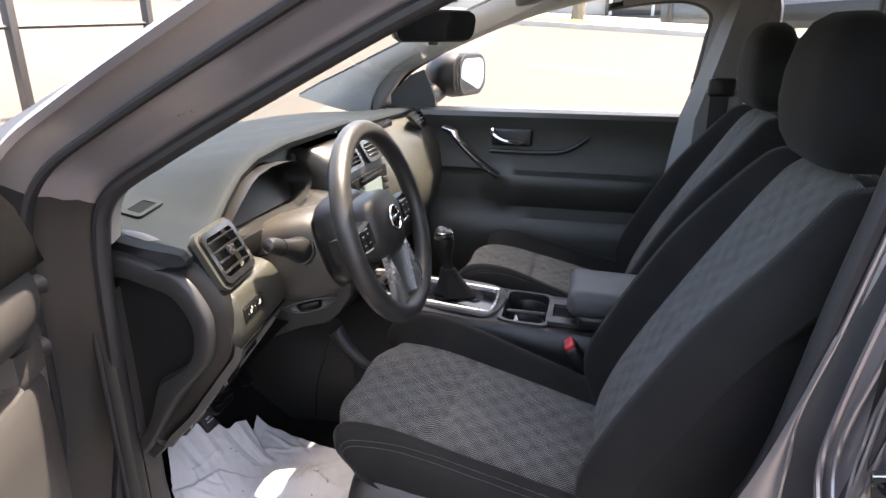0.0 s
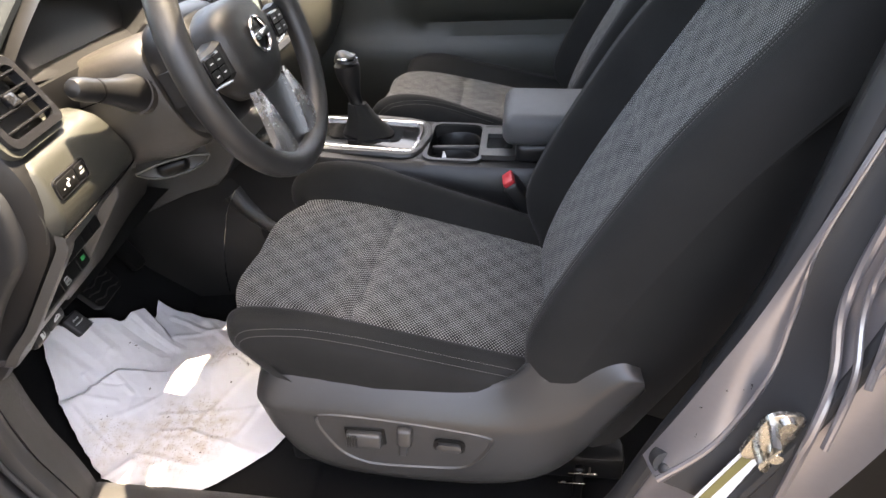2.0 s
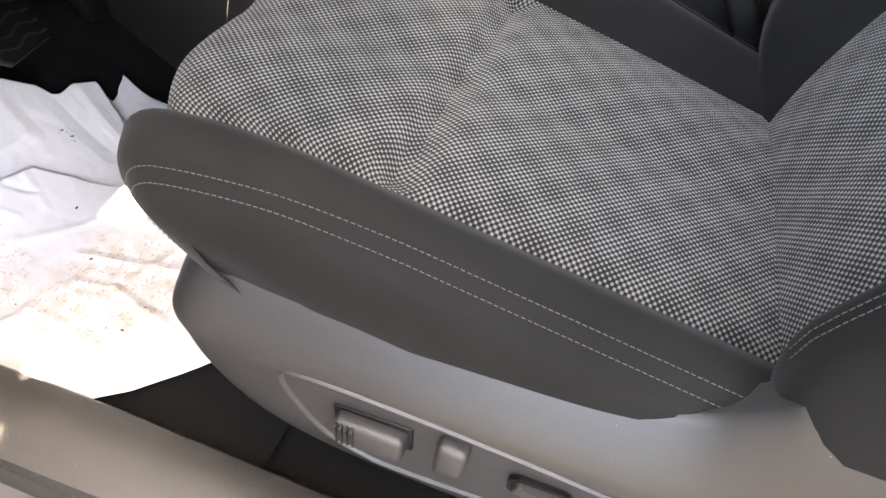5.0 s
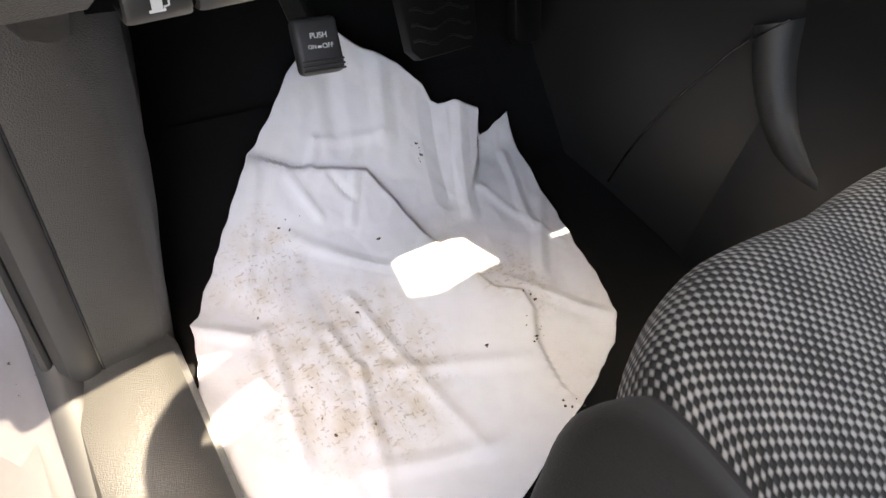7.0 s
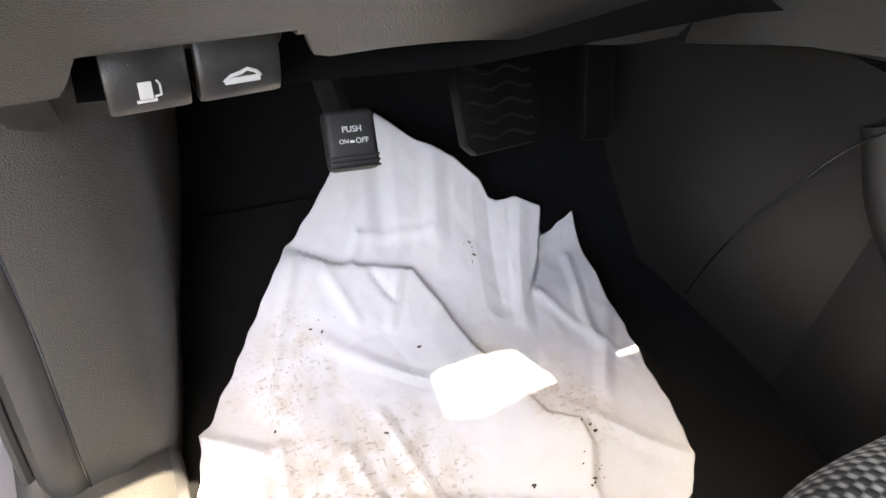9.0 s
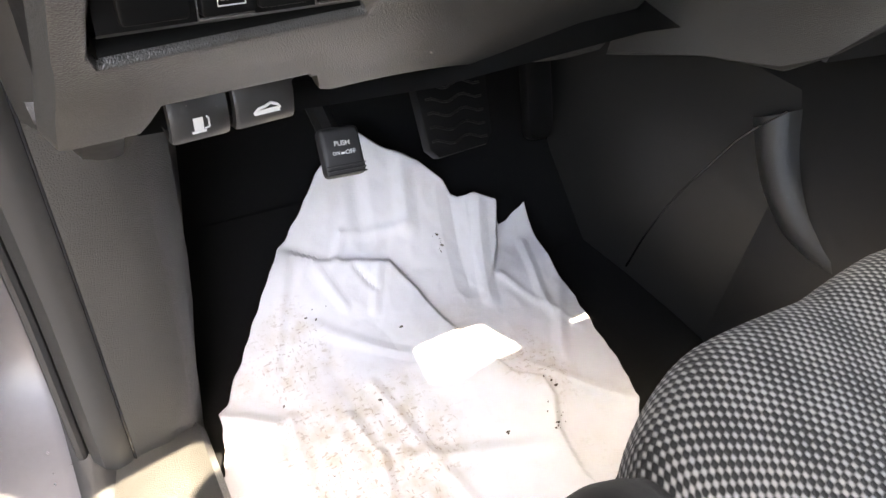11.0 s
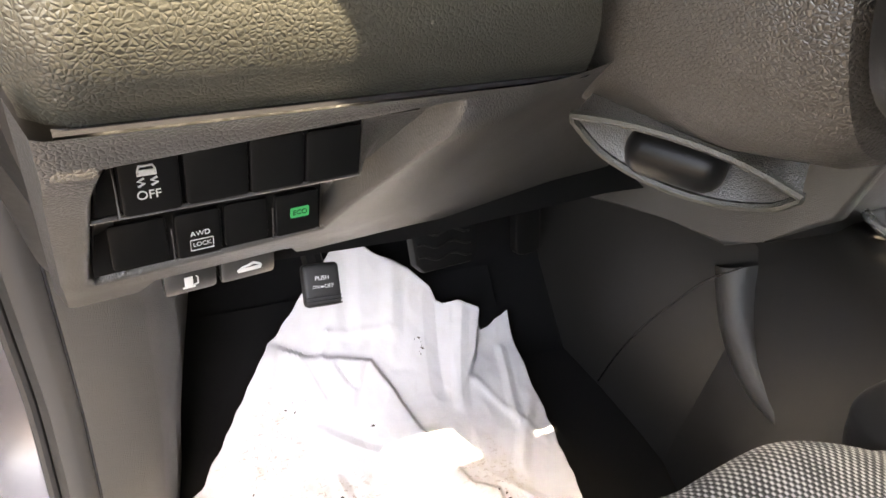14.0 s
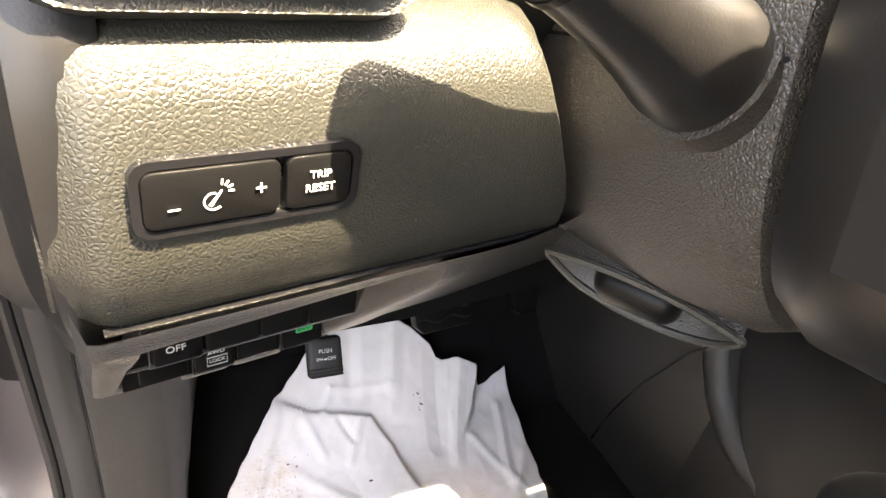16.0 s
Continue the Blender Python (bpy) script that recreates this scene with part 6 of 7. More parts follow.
# panel between the cluster and the knee panel, and the lower structure behind
rows = []
for k in range(30):
    y = -0.60 + 0.46 * k / 29
    xe, ze = edge_at(y)
    rows.append([(xe - 0.05, y, ze - 0.03), (-0.255, y, 1.042), (-0.218, y, 1.034), (-0.218, y, 1.004), (-0.24, y, 0.96), (-0.27, y, 0.90), (-0.31, y, 0.85)])
part("binnacle_base", loft(rows), PLASTIC, dash)
# unseen sun block added between the steering column and the centre stack
rows = []
for k in range(15):
    y = -0.285 + 0.182 * k / 14
    bulge = -0.160 + 0.066 * smoothstep(-0.200, -0.160, y)
    rows.append([(-0.30, y, 0.955), (bulge - 0.016, y, 0.955), (bulge - 0.004, y, 0.962), (bulge, y, 0.975), (bulge, y, 1.010), (bulge - 0.006, y, 1.022), (bulge - 0.024, y, 1.030), (-0.30, y, 1.046)])
part("sun_block", loft(rows), PLASTIC, dash, "black block added beside the column to stop the sun")
part("dash_underside", loft([[(-0.60, y, 1.0), (-0.60, y, 0.74), (-0.42, y, 0.73), (-0.33, y, 0.70 if y < -0.2 else 0.72)] for y in (-0.59, -0.4, -0.2, 0.0, 0.3, 0.70)]), PLASTIC, dash)

# centre stack
cs = thing("centre_stack", (-0.25, 0.0, 0.72), "black centre stack with radio screen and silver trim", "dashboard panel")
prof = [(-0.262, 1.128), (-0.222, 1.112), (-0.196, 1.070), (-0.184, 1.000), (-0.180, 0.940), (-0.192, 0.880), (-0.205, 0.82), (-0.215, 0.74)]
rows = []
for y, d in ((-0.145, -0.06), (-0.140, -0.02), (-0.130, 0.0), (-0.05, 0.006), (0.05, 0.006), (0.140, 0.0), (0.155, -0.02), (0.165, -0.06)):
    rows.append([(x + d, y, z) for x, z in prof])
part("panel", loft(rows), PLASTIC, cs)
part("side_panel", plate([(-0.40, 0.662), (-0.30, 0.708), (-0.232, 0.727), (-0.206, 0.752), (-0.170, 0.800), (-0.165, 0.90), (-0.20, 1.0), (-0.40, 1.0)], (0, -0.140, 0), (1, 0, 0), (0, 0, 1), 0.012, 0.004), LOWER, cs, "dark side panel of the stack")
# unseen ledge added to keep stray sun off the floor by the console
part("sun_ledge", loft([[(x, y, z) for x, z in ((-0.200, 0.932), (-0.143, 0.926), (-0.138, 0.918), (-0.143, 0.910), (-0.200, 0.903))] for y in (-0.132, -0.06, 0.02, 0.13)]), PLASTIC, cs)
RU2, RV2 = Vector((0, 1, 0)), Vector((-0.10, 0, 0.995))
RO = Vector((-0.174, 0.0, 1.000))
rad = part("radio", plate(rounded(0.225, 0.105, 0.008, 4), RO, RU2, RV2, 0.006, 0.001), GLOSS, cs, "gloss black radio face")
part("screen", plate(rounded(0.135, 0.070, 0.003, 3, 0.0, -0.005), RO + Vector((0.0064, 0, 0)), RU2, RV2, 0.0008), SCREEN, rad, "pale radio screen")
part("disc_slot", rbox(RO + Vector((0.006, 0, 0.043)), (0.002, 0.13, 0.004), 0.0005), PLASTIC, rad)
for y in (-0.093, 0.093):
    for k in range(4):
        part("radio_key", rbox(RO + Vector((0.007, y, 0.018 - 0.017 * k)), (0.003, 0.026, 0.011), 0.001), TRIMGREY, rad)
for y in (-0.100, 0.100):
    bm = bmesh.new()
    bmesh.ops.create_cone(bm, segments=24, radius1=0.013, radius2=0.012, depth=0.018, cap_ends=True, matrix=Matrix.Translation(RO + Vector((0.013, y, -0.038))) @ Matrix.Rotation(math.pi / 2, 4, "Y"))
    part("knob", bm, SILVER, rad, "silver edged knob")
for y in (-0.075, 0.075):
    vo = Vector((-0.198, y, 1.090))
    cv = part("centre_outlet", frame_ring(rounded(0.120, 0.054, 0.012, 5), rounded(0.098, 0.036, 0.008, 5), vo, (0, 1, 0), Vector((-0.5, 0, 0.866)), 0.010), GLOSS, cs, "gloss black centre air outlet")
    part("outlet_back", plate(rounded(0.10, 0.038, 0.008, 5), vo + Vector((-0.006, 0, -0.004)), (0, 1, 0), Vector((-0.5, 0, 0.866)), 0.001), PLASTIC, cv)
    for k in range(3):
        part("slat", rbox(vo + Vector((-0.5, 0, 0.866)) * (-0.010 + 0.010 * k) + Vector((0.005, 0, 0.003)), (0.016, 0.098, 0.0022), 0.0006, 1, Euler((0, -0.3, 0)).to_matrix()), PLASTIC, cv)
    part("outlet_trim", tube([vo + Vector((0.008, -0.055, -0.02)), vo + Vector((0.010, 0, -0.024)), vo + Vector((0.008, 0.055, -0.02))], 0.0025, 6), SILVER, cv)
clim = part("climate_panel", plate(rounded(0.235, 0.060, 0.008, 4), (-0.180, 0.0, 0.905), RU2, Vector((0.12, 0, 0.99)), 0.006, 0.001), GLOSS, cs, "gloss black climate panel")
for y in (-0.085, 0.0, 0.085):
    bm = bmesh.new()
    bmesh.ops.create_cone(bm, segments=24, radius1=0.021, radius2=0.019, depth=0.016, cap_ends=True, matrix=Matrix.Translation((-0.168, y, 0.905)) @ Matrix.Rotation(math.pi / 2, 4, "Y"))
    part("knob", bm, PLASTIC, clim)

# passenger side of the dash
prof = [(-0.310, 1.122), (-0.275, 1.114), (-0.240, 1.090), (-0.212, 1.055), (-0.188, 1.000), (-0.178, 0.93), (-0.190, 0.85), (-0.225, 0.77), (-0.29, 0.71), (-0.40, 0.70)]
rows = []
for k in range(25):
    y = 0.150 + 0.56 * k / 24
    d = 0.02 * math.sin((y - 0.15) / 0.56 * math.pi)
    rows.append([(x + d * (1 if z < 1.0 else 0), y, z) for x, z in prof])
part("glovebox_panel", loft(rows), DASH, dash, "black passenger dash with glovebox")
part("trim_strip", loft([[(-0.268 + a, y, z + 0.040 + b) for a, b in ((0.0, 0.012), (0.010, 0.004), (0.010, -0.012), (0.0, -0.018))] for y, z in ((0.16, 1.062), (0.30, 1.070), (0.42, 1.070))]), GLOSS, dash, "gloss black trim strip")
pv = Vector((-0.228, 0.570, 1.098))
PU, PW = Vector((-0.10, 0.99, 0.0)).normalized(), Vector((-0.45, 0.0, 0.89))
po = part("side_outlet", frame_ring([(-0.105, 0.024), (-0.055, 0.032), (0.07, 0.030), (0.082, 0.0), (0.07, -0.030), (-0.03, -0.030), (-0.065, -0.004)], [(-0.075, 0.016), (-0.05, 0.021), (0.058, 0.020), (0.066, 0.0), (0.058, -0.020), (-0.02, -0.020), (-0.045, -0.002)], pv, PU, PW, 0.012), GLOSS, dash, "gloss black outer air outlet")
part("outlet_back", plate([(-0.075, 0.016), (-0.05, 0.021), (0.058, 0.020), (0.066, 0.0), (0.058, -0.020), (-0.02, -0.020), (-0.045, -0.002)], pv, PU, PW, 0.001), PLASTIC, po)
for k in range(3):
    part("slat", rbox(pv + PW * (-0.011 + 0.011 * k) + PU.cross(PW) * 0.005 + PU * 0.01, (0.095, 0.0022, 0.012), 0.0005, 1, basis(PU, PW)), PLASTIC, po)
part("slider", rbox(pv + PU * 0.01 + PU.cross(PW) * 0.012, (0.026, 0.006, 0.006), 0.002, 2, basis(PU, PW)), SILVER, po)

# ---- steering column and wheel ----
WC = Vector((-0.030, -0.352, 1.040))
WU, WN = Vector((-0.29, 0, 0.957)).normalized(), Vector((0.957, 0, 0.29)).normalized()
WY = Vector((0, 1, 0))
col = thing("steering_column", WC - WN * 0.2, "grained black steering column shroud with stalks", "steering column")
rows = []
for s, w, hb, ht in ((-0.086, 0.058, 0.088, 0.044), (-0.089, 0.064, 0.097, 0.050), (-0.10, 0.067, 0.103, 0.054), (-0.14, 0.068, 0.107, 0.056), (-0.19, 0.069, 0.106, 0.056), (-0.27, 0.068, 0.100, 0.055)):
    c = WC + WN * s
    ring = []
    for k in range(56):
        a = 2 * math.pi * k / 56
        ca, sa = math.cos(a), math.sin(a)
        ring.append(c + WY * (w * (1 - 0.30 * max(0.0, -sa) ** 1.6) * math.copysign(abs(ca) ** 0.5, ca)) + WU * ((ht if sa > 0 else hb) * math.copysign(abs(sa) ** 0.62, sa)))
    rows.append(ring)
part("shroud", loft(rows, True), SHROUD, col)
seam = [p + (p - (WC + WN * s)).normalized() * 0.0002 for s, p in ((-0.095, WC - WN * 0.091 - WY * 0.0650 + WU * 0.004), (-0.13, WC - WN * 0.13 - WY * 0.0680 + WU * 0.004), (-0.22, WC - WN * 0.22 - WY * 0.0690 + WU * 0.004))]
part("shroud_seam", tube(seam, 0.0010, 5), GLOSS, col)
sb = Vector((-0.142, -0.416, 1.003))
STALK_ = ((0.0, 0.0, 0.0, 0.0235), (0.0, -0.018, 0.007, 0.0225), (0.0, -0.032, 0.0125, 0.0185), (0.0, -0.05, 0.02, 0.0155), (0.0, -0.072, 0.029, 0.0138), (0.0, -0.09, 0.0365, 0.0138), (0.0, -0.103, 0.042, 0.013), (0.0, -0.109, 0.0445, 0.0095), (0.0, -0.111, 0.0452, 0.004))
st = part("stalk", tube([sb + Vector(p[:3]) for p in STALK_], [p[3] for p in STALK_], 24), PLASTIC, col, "black turn signal stalk")
part("stalk_ring", tube([sb + Vector((0.0, -0.074, 0.0298)), sb + Vector((0.0, -0.0768, 0.0310))], 0.0145, 20), BUTTON, st)
part("stalk_collar", tube([sb + Vector((0.0, 0.006, -0.002)), sb + Vector((-0.001, -0.006, 0.0025))], 0.0265, 24), SHROUD, st, "raised grained collar")
sr = WC - WN * 0.135 + WY * 0.060 + WU * 0.010
part("stalk", tube([sr, sr + Vector((-0.006, 0.04, 0.0)), sr + Vector((-0.006, 0.10, 0.0))], [0.019, 0.013, 0.011], 14), PLASTIC, col, "black wiper stalk")
# adjuster pocket under the shroud
pl, pr = Vector((-0.195, -0.405, 0.883)), Vector((-0.108, -0.360, 0.899))
pu = (pr - pl).normalized()
pw = Vector((-0.022, 0.015, -0.042))
pw = (pw - pu * pw.dot(pu)).normalized()
pn = pu.cross(pw)
if pn.y > 0:
    pn = -pn
L_ = (pr - pl).length
top_l = [(0.0, 0.0), (0.25, -0.004), (0.5, -0.004), (0.75, 0.000), (1.0, 0.010)]
bot_l = [(1.0, 0.012), (0.90, 0.024), (0.66, 0.033), (0.38, 0.032), (0.14, 0.022), (0.0, 0.004)]
lens = [pl + pu * (a * L_) + pw * b for a, b in spline(top_l, 14) + spline(bot_l, 18)]
cen = sum(lens, Vector()) / len(lens)
bm = loft([lens, [p.lerp(cen, 0.10) - pn * 0.003 for p in lens], [p.lerp(cen, 0.3) - pn * 0.018 for p in lens], [p.lerp(cen, 0.7) - pn * 0.026 for p in lens]], True, False)
bm.faces.new([bm.verts.new(p.lerp(cen, 0.7) - pn * 0.026) for p in lens])
pk = part("adjuster_pocket", bm, LOWER, col, "almond-shaped adjuster pocket")
part("pocket_lip", tube(lens, 0.0022, 7, True, up=pn), DASH, pk)
part("adjuster_lever", rbox(pl + pu * (0.46 * L_) + pw * 0.020 - pn * 0.008, (0.046, 0.024, 0.022), 0.010, 5, basis(pu, pw)), BUTTON, pk, "gloss black adjuster lever")
bm = loft([[p - pn * 0.0005 for p in lens], [p.lerp(cen, 0.04) + pw * 0.001 - pn * 0.018 for p in lens], [p.lerp(cen, 0.25) - pn * 0.040 - pw * 0.006 for p in lens]], True, False)
part("pocket_body", bm, SHROUD, pk)

wheel = thing("steering_wheel", WC, "black leather-rimmed steering wheel with silver lower spoke", "steering wheel")


def wp(a, b, d=0.0):
    return WC + WY * a + WU * b + WN * d


rim = []
for k in range(72):
    a = 2 * math.pi * k / 72
    y, z = 0.1600 * math.cos(a), 0.162 * math.sin(a)
    z = max(z, -0.150 - 0.012 * math.cos(y / 0.168 * 1.4))
    rim.append(wp(y, z, 0.022))
part("rim", tube(rim, 0.0172, 14, True, up=WN), leather("wheel_leather", (0.020, 0.0195, 0.019), 0.40, 1100.0, 0.15), wheel, "black leather rim")
hub = []
for d, s in ((-0.030, 0.80), (-0.012, 1.0), (0.012, 1.0), (0.024, 0.93), (0.032, 0.75), (0.036, 0.45), (0.037, 0.1)):
    ring = []
    for k in range(40):
        a = 2 * math.pi * k / 40
        ca, sa = math.cos(a), math.sin(a)
        ring.append(wp(0.070 * s * math.copysign(abs(ca) ** 0.75, ca) * (1 + 0.10 * sa), -0.004 + 0.060 * s * math.copysign(abs(sa) ** 0.75, sa), d))
    hub.append(ring)
part("airbag_cover", loft(hub, True), leather("airbag_skin", (0.014, 0.0138, 0.0132), 0.42, 1300.0, 0.12), wheel, "black airbag cover")
ringp = [wp(0.021 * math.cos(a), 0.004 + 0.021 * math.sin(a), 0.040) for a in [2 * math.pi * k / 32 for k in range(32)]]
emb = part("emblem", tube(ringp, 0.0024, 8, True, up=WN), CHROME, wheel, "round chrome emblem")
part("emblem_bar", rbox(wp(0, 0.004, 0.041), (0.046, 0.009, 0.003), 0.001, 2, basis(WY, WU)), CHROME, emb)
part("emblem_back", plate([(0.020 * math.cos(a), 0.004 + 0.020 * math.sin(a)) for a in [2 * math.pi * k / 24 for k in range(24)]], WC + WN * 0.0372, WY, WU, 0.001), GLOSS, emb)
for s in (-1, 1):
    rows = []
    for y, h0, h1, d in ((0.055, -0.026, 0.026, 0.010), (0.09, -0.020, 0.020, 0.010), (0.13, -0.016, 0.018, 0.006), (0.160, -0.018, 0.020, 0.0)):
        rows.append([wp(s * y, b, c + d) for b, c in ((h0, -0.012), (h0, 0.004), (h0 + 0.005, 0.010), (h1 - 0.005, 0.010), (h1, 0.004), (h1, -0.012))])
    sp = part("spoke", loft(rows, True), PLASTIC, wheel)
    pod = part("switch_pod", plate(rounded(0.044, 0.034, 0.006, 3), wp(s * 0.103, -0.002, 0.0195), WY, WU, 0.003, 0.001), GLOSS, sp, "gloss black switch pod")
    for i in range(2):
        for j in range(2):
            part("pod_key", plate(rounded(0.018, 0.013, 0.002, 2), wp(s * 0.103 + (i - 0.5) * 0.020, -0.002 + (j - 0.5) * 0.015, 0.0227), WY, WU, 0.0012), BUTTON, pod)
            part("key_mark", plate(rounded(0.007, 0.0016, 0.0003, 1), wp(s * 0.103 + (i - 0.5) * 0.020, -0.002 + (j - 0.5) * 0.015, 0.0240), WY, WU, 0.0003), WHITE, pod)
    part("pod_trim", tube([wp(s * 0.080, -0.024, 0.018), wp(s * 0.126, -0.020, 0.016)], 0.0022, 6), SILVER, sp)
    rows = []
    for y, z, w, d in ((0.046, -0.050, 0.006, 0.022), (0.049, -0.080, 0.013, 0.026), (0.050, -0.112, 0.020, 0.027), (0.050, -0.142, 0.026, 0.026)):
        rows.append([wp(s * (y + a * w), z, d + b) for a, b in ((-1, -0.008), (-1, 0.002), (0, 0.006), (1, 0.002), (1, -0.008))])
    part("lower_spoke_trim", loft(rows, True), SILVER, wheel, "satin silver lower spoke")
part("lower_spoke", plate([(-0.058, -0.148), (0.058, -0.148), (0.042, -0.055), (-0.042, -0.055)], wp(0, 0, 0.012), WY, WU, 0.008), PLASTIC, wheel)
part("hub_back", loft([[wp(0.058 * math.cos(a), 0.054 * math.sin(a), d) for a in [2 * math.pi * k / 30 for k in range(30)]] for d in (-0.040, -0.028)], True), PLASTIC, wheel)
part("hub_shell", loft([[wp(a * 0.074 * math.copysign(abs(math.cos(q)) ** 0.6, math.cos(q)), -0.01 + a * 0.080 * math.copysign(abs(math.sin(q)) ** 0.6, math.sin(q)), d) for q in [2 * math.pi * k / 40 for k in range(40)]] for a, d in ((0.80, -0.084), (0.92, -0.080), (1.0, -0.066), (1.0, -0.045), (0.92, -0.03), (0.75, -0.022))], True), PLASTIC, wheel, "smooth black hub shell")

# ---- centre console ----
con = thing("centre_console", (0.1, 0.0, 0.4), "dark grey centre console with gear lever, cup holders and armrest", "console")
rows = []
for x, hw, z, b in ((-0.42, 0.06, 0.69, 0.40), (-0.32, 0.062, 0.70, 0.40), (-0.24, 0.072, 0.73, 0.40), (-0.16, 0.095, 0.745, 0.40), (-0.06, 0.115, 0.735, 0.40), (0.06, 0.115, 0.724, 0.40), (0.138, 0.114, 0.719, 0.40), (0.142, 0.114, 0.718, 0.41), (0.150, 0.114, 0.717, 0.48), (0.246, 0.113, 0.712, 0.48), (0.252, 0.113, 0.711, 0.41), (0.256, 0.112, 0.711, 0.40), (0.30, 0.112, 0.710, 0.40), (0.45, 0.11, 0.705, 0.40), (0.60, 0.105, 0.70, 0.40)):
    dip = 0.085 * smoothstep(0.40, 0.48, b)
    ring = [(x, -hw - 0.02, 0.36), (x, -hw - 0.012, z - 0.16), (x, -hw - 0.004, z - 0.05), (x, -hw, z - 0.016), (x, -hw + 0.010, z - 0.003), (x, -hw + 0.022, z), (x, -hw + 0.026, z - dip), (x, 0, z + 0.002 - dip), (x, hw - 0.026, z - dip), (x, hw - 0.022, z), (x, hw - 0.010, z - 0.003), (x, hw, z - 0.016), (x, hw + 0.004, z - 0.05), (x, hw + 0.012, z - 0.16), (x, hw + 0.02, 0.36)]
    rows.append(ring)
part("body", loft(rows), CONSOLE, con)
sp = part("shifter_plate", plate([(-0.215, -0.060), (-0.085, -0.066), (0.098, -0.070), (0.118, -0.055), (0.122, 0.0), (0.118, 0.055), (0.098, 0.070), (-0.085, 0.066), (-0.215, 0.060)], (0, 0, 0.7285), Vector((1, 0, -0.075)), (0, 1, 0), 0.006, 0.002), GLOSS, con, "gloss black gear lever surround")
PLATE_ = [(-0.215, -0.060), (-0.085, -0.066), (0.098, -0.070), (0.118, -0.055), (0.122, 0.0), (0.118, 0.055), (0.098, 0.070), (-0.085, 0.066), (-0.215, 0.060)]
part("plate_rim", tube([(x, y, 0.7345 - 0.075 * x) for x, y in spline(PLATE_, 60, True)], 0.0042, 8, True), SILVER, sp, "bright silver edge trim")
part("shifter_gate", plate(rounded(0.150, 0.072, 0.018, 4, 0.012, 0.004), (0, 0, 0.7350), Vector((1, 0, -0.075)), (0, 1, 0), 0.002), GLOSS, sp)
rows = []
for x, z, w, h in ((0.015, 0.734, 0.034, 0.055), (0.012, 0.752, 0.028, 0.042), (0.006, 0.775, 0.020, 0.028), (0.000, 0.800, 0.015, 0.018)):
    rows.append([(x + h * math.cos(a), w * math.sin(a) + 0.003 * math.sin(5 * a), z) for a in [2 * math.pi * k / 24 for k in range(24)]])
part("gaiter", loft(rows, True), BOLSTER, con, "black gaiter")
kn = part("gear_knob", tube(spline([(0.000, 0.0, 0.795), (-0.006, 0.0, 0.83), (-0.010, 0.0, 0.865), (-0.010, 0.0, 0.890), (-0.006, 0.0, 0.900)], 14), [0.013] * 3 + [0.016, 0.019, 0.022, 0.024, 0.025, 0.025, 0.024, 0.022, 0.020, 0.016, 0.008], 14), PLASTIC, con, "black gear knob")
part("knob_cap", tube([(-0.008 + 0.019 * math.cos(a), 0.019 * math.sin(a), 0.893) for a in [2 * math.pi * k / 24 for k in range(24)]], 0.004, 6, True), CHROME, kn, "chrome ring")
part("shifter_lip", tube(spline([(-0.085, -0.078, 0.735), (0.05, -0.086, 0.730), (0.115, -0.078, 0.722), (0.135, -0.02, 0.722), (0.135, 0.03, 0.722), (0.11, 0.080, 0.722), (0.0, 0.086, 0.732)], 40), 0.009, 8), LOWER, con)
cup = part("cup_holder", frame_ring(rounded(0.118, 0.185, 0.022, 5), rounded(0.102, 0.168, 0.020, 5), (0.197, 0.0, 0.7135), (1, 0, -0.05), (0, 1, 0), 0.005), TRIMGREY, con, "dark cup holder with two deep wells")
part("cup_divider", rbox((0.197, 0.0, 0.672), (0.10, 0.012, 0.07), 0.005, 3), PLASTIC, cup)
for y in (-0.044, 0.044):
    bm = loft([[(0.197 + 0.046 * s * math.cos(a), y + 0.038 * s * math.sin(a), z) for a in [2 * math.pi * k / 28 for k in range(28)]] for s, z in ((1.04, 0.700), (1.0, 0.698), (0.96, 0.66), (0.90, 0.636), (0.4, 0.634))], True, False)
    part("cup_well", bm, PLASTIC, cup)
part("cup_tab", rbox((0.176, -0.070, 0.698), (0.003, 0.018, 0.052), 0.001, 2, Euler((0.25, 0.2, 0.4)).to_matrix()), LABEL, cup, "small white tag")
tray = part("coin_tray", frame_ring(rounded(0.070, 0.135, 0.008, 3), rounded(0.052, 0.070, 0.004, 3), (0.288, -0.012, 0.712), (1, 0, -0.02), (0, 1, 0), 0.010), TRIMGREY, con, "grey square tray surround")
part("tray_floor", plate(rounded(0.054, 0.072, 0.004, 3), (0.288, -0.012, 0.7125), (1, 0, -0.02), (0, 1, 0), 0.001), GLOSS, tray)
arm = part("armrest", rbox((0.43, 0.0, 0.768), (0.27, 0.175, 0.062), 0.022, 4, Euler((0, 0.03, 0)).to_matrix()), leather("armrest_skin", (0.07, 0.07, 0.07), 0.45, 600.0, 0.3), con, "grey padded armrest lid")
part("armrest_base", rbox((0.44, 0.0, 0.725), (0.24, 0.165, 0.04), 0.012, 3), PLASTIC, con)
part("tunnel_side", loft([[(x, y - 0.03 * (1 - k / 4), z) for k, z in enumerate((0.36, 0.46, 0.56, 0.63, 0.665))] for x, y in ((-0.62, -0.11), (-0.45, -0.09), (-0.33, -0.076), (-0.25, -0.072), (-0.19, -0.072))]), CONSOLE, con, "dark tunnel side panel")
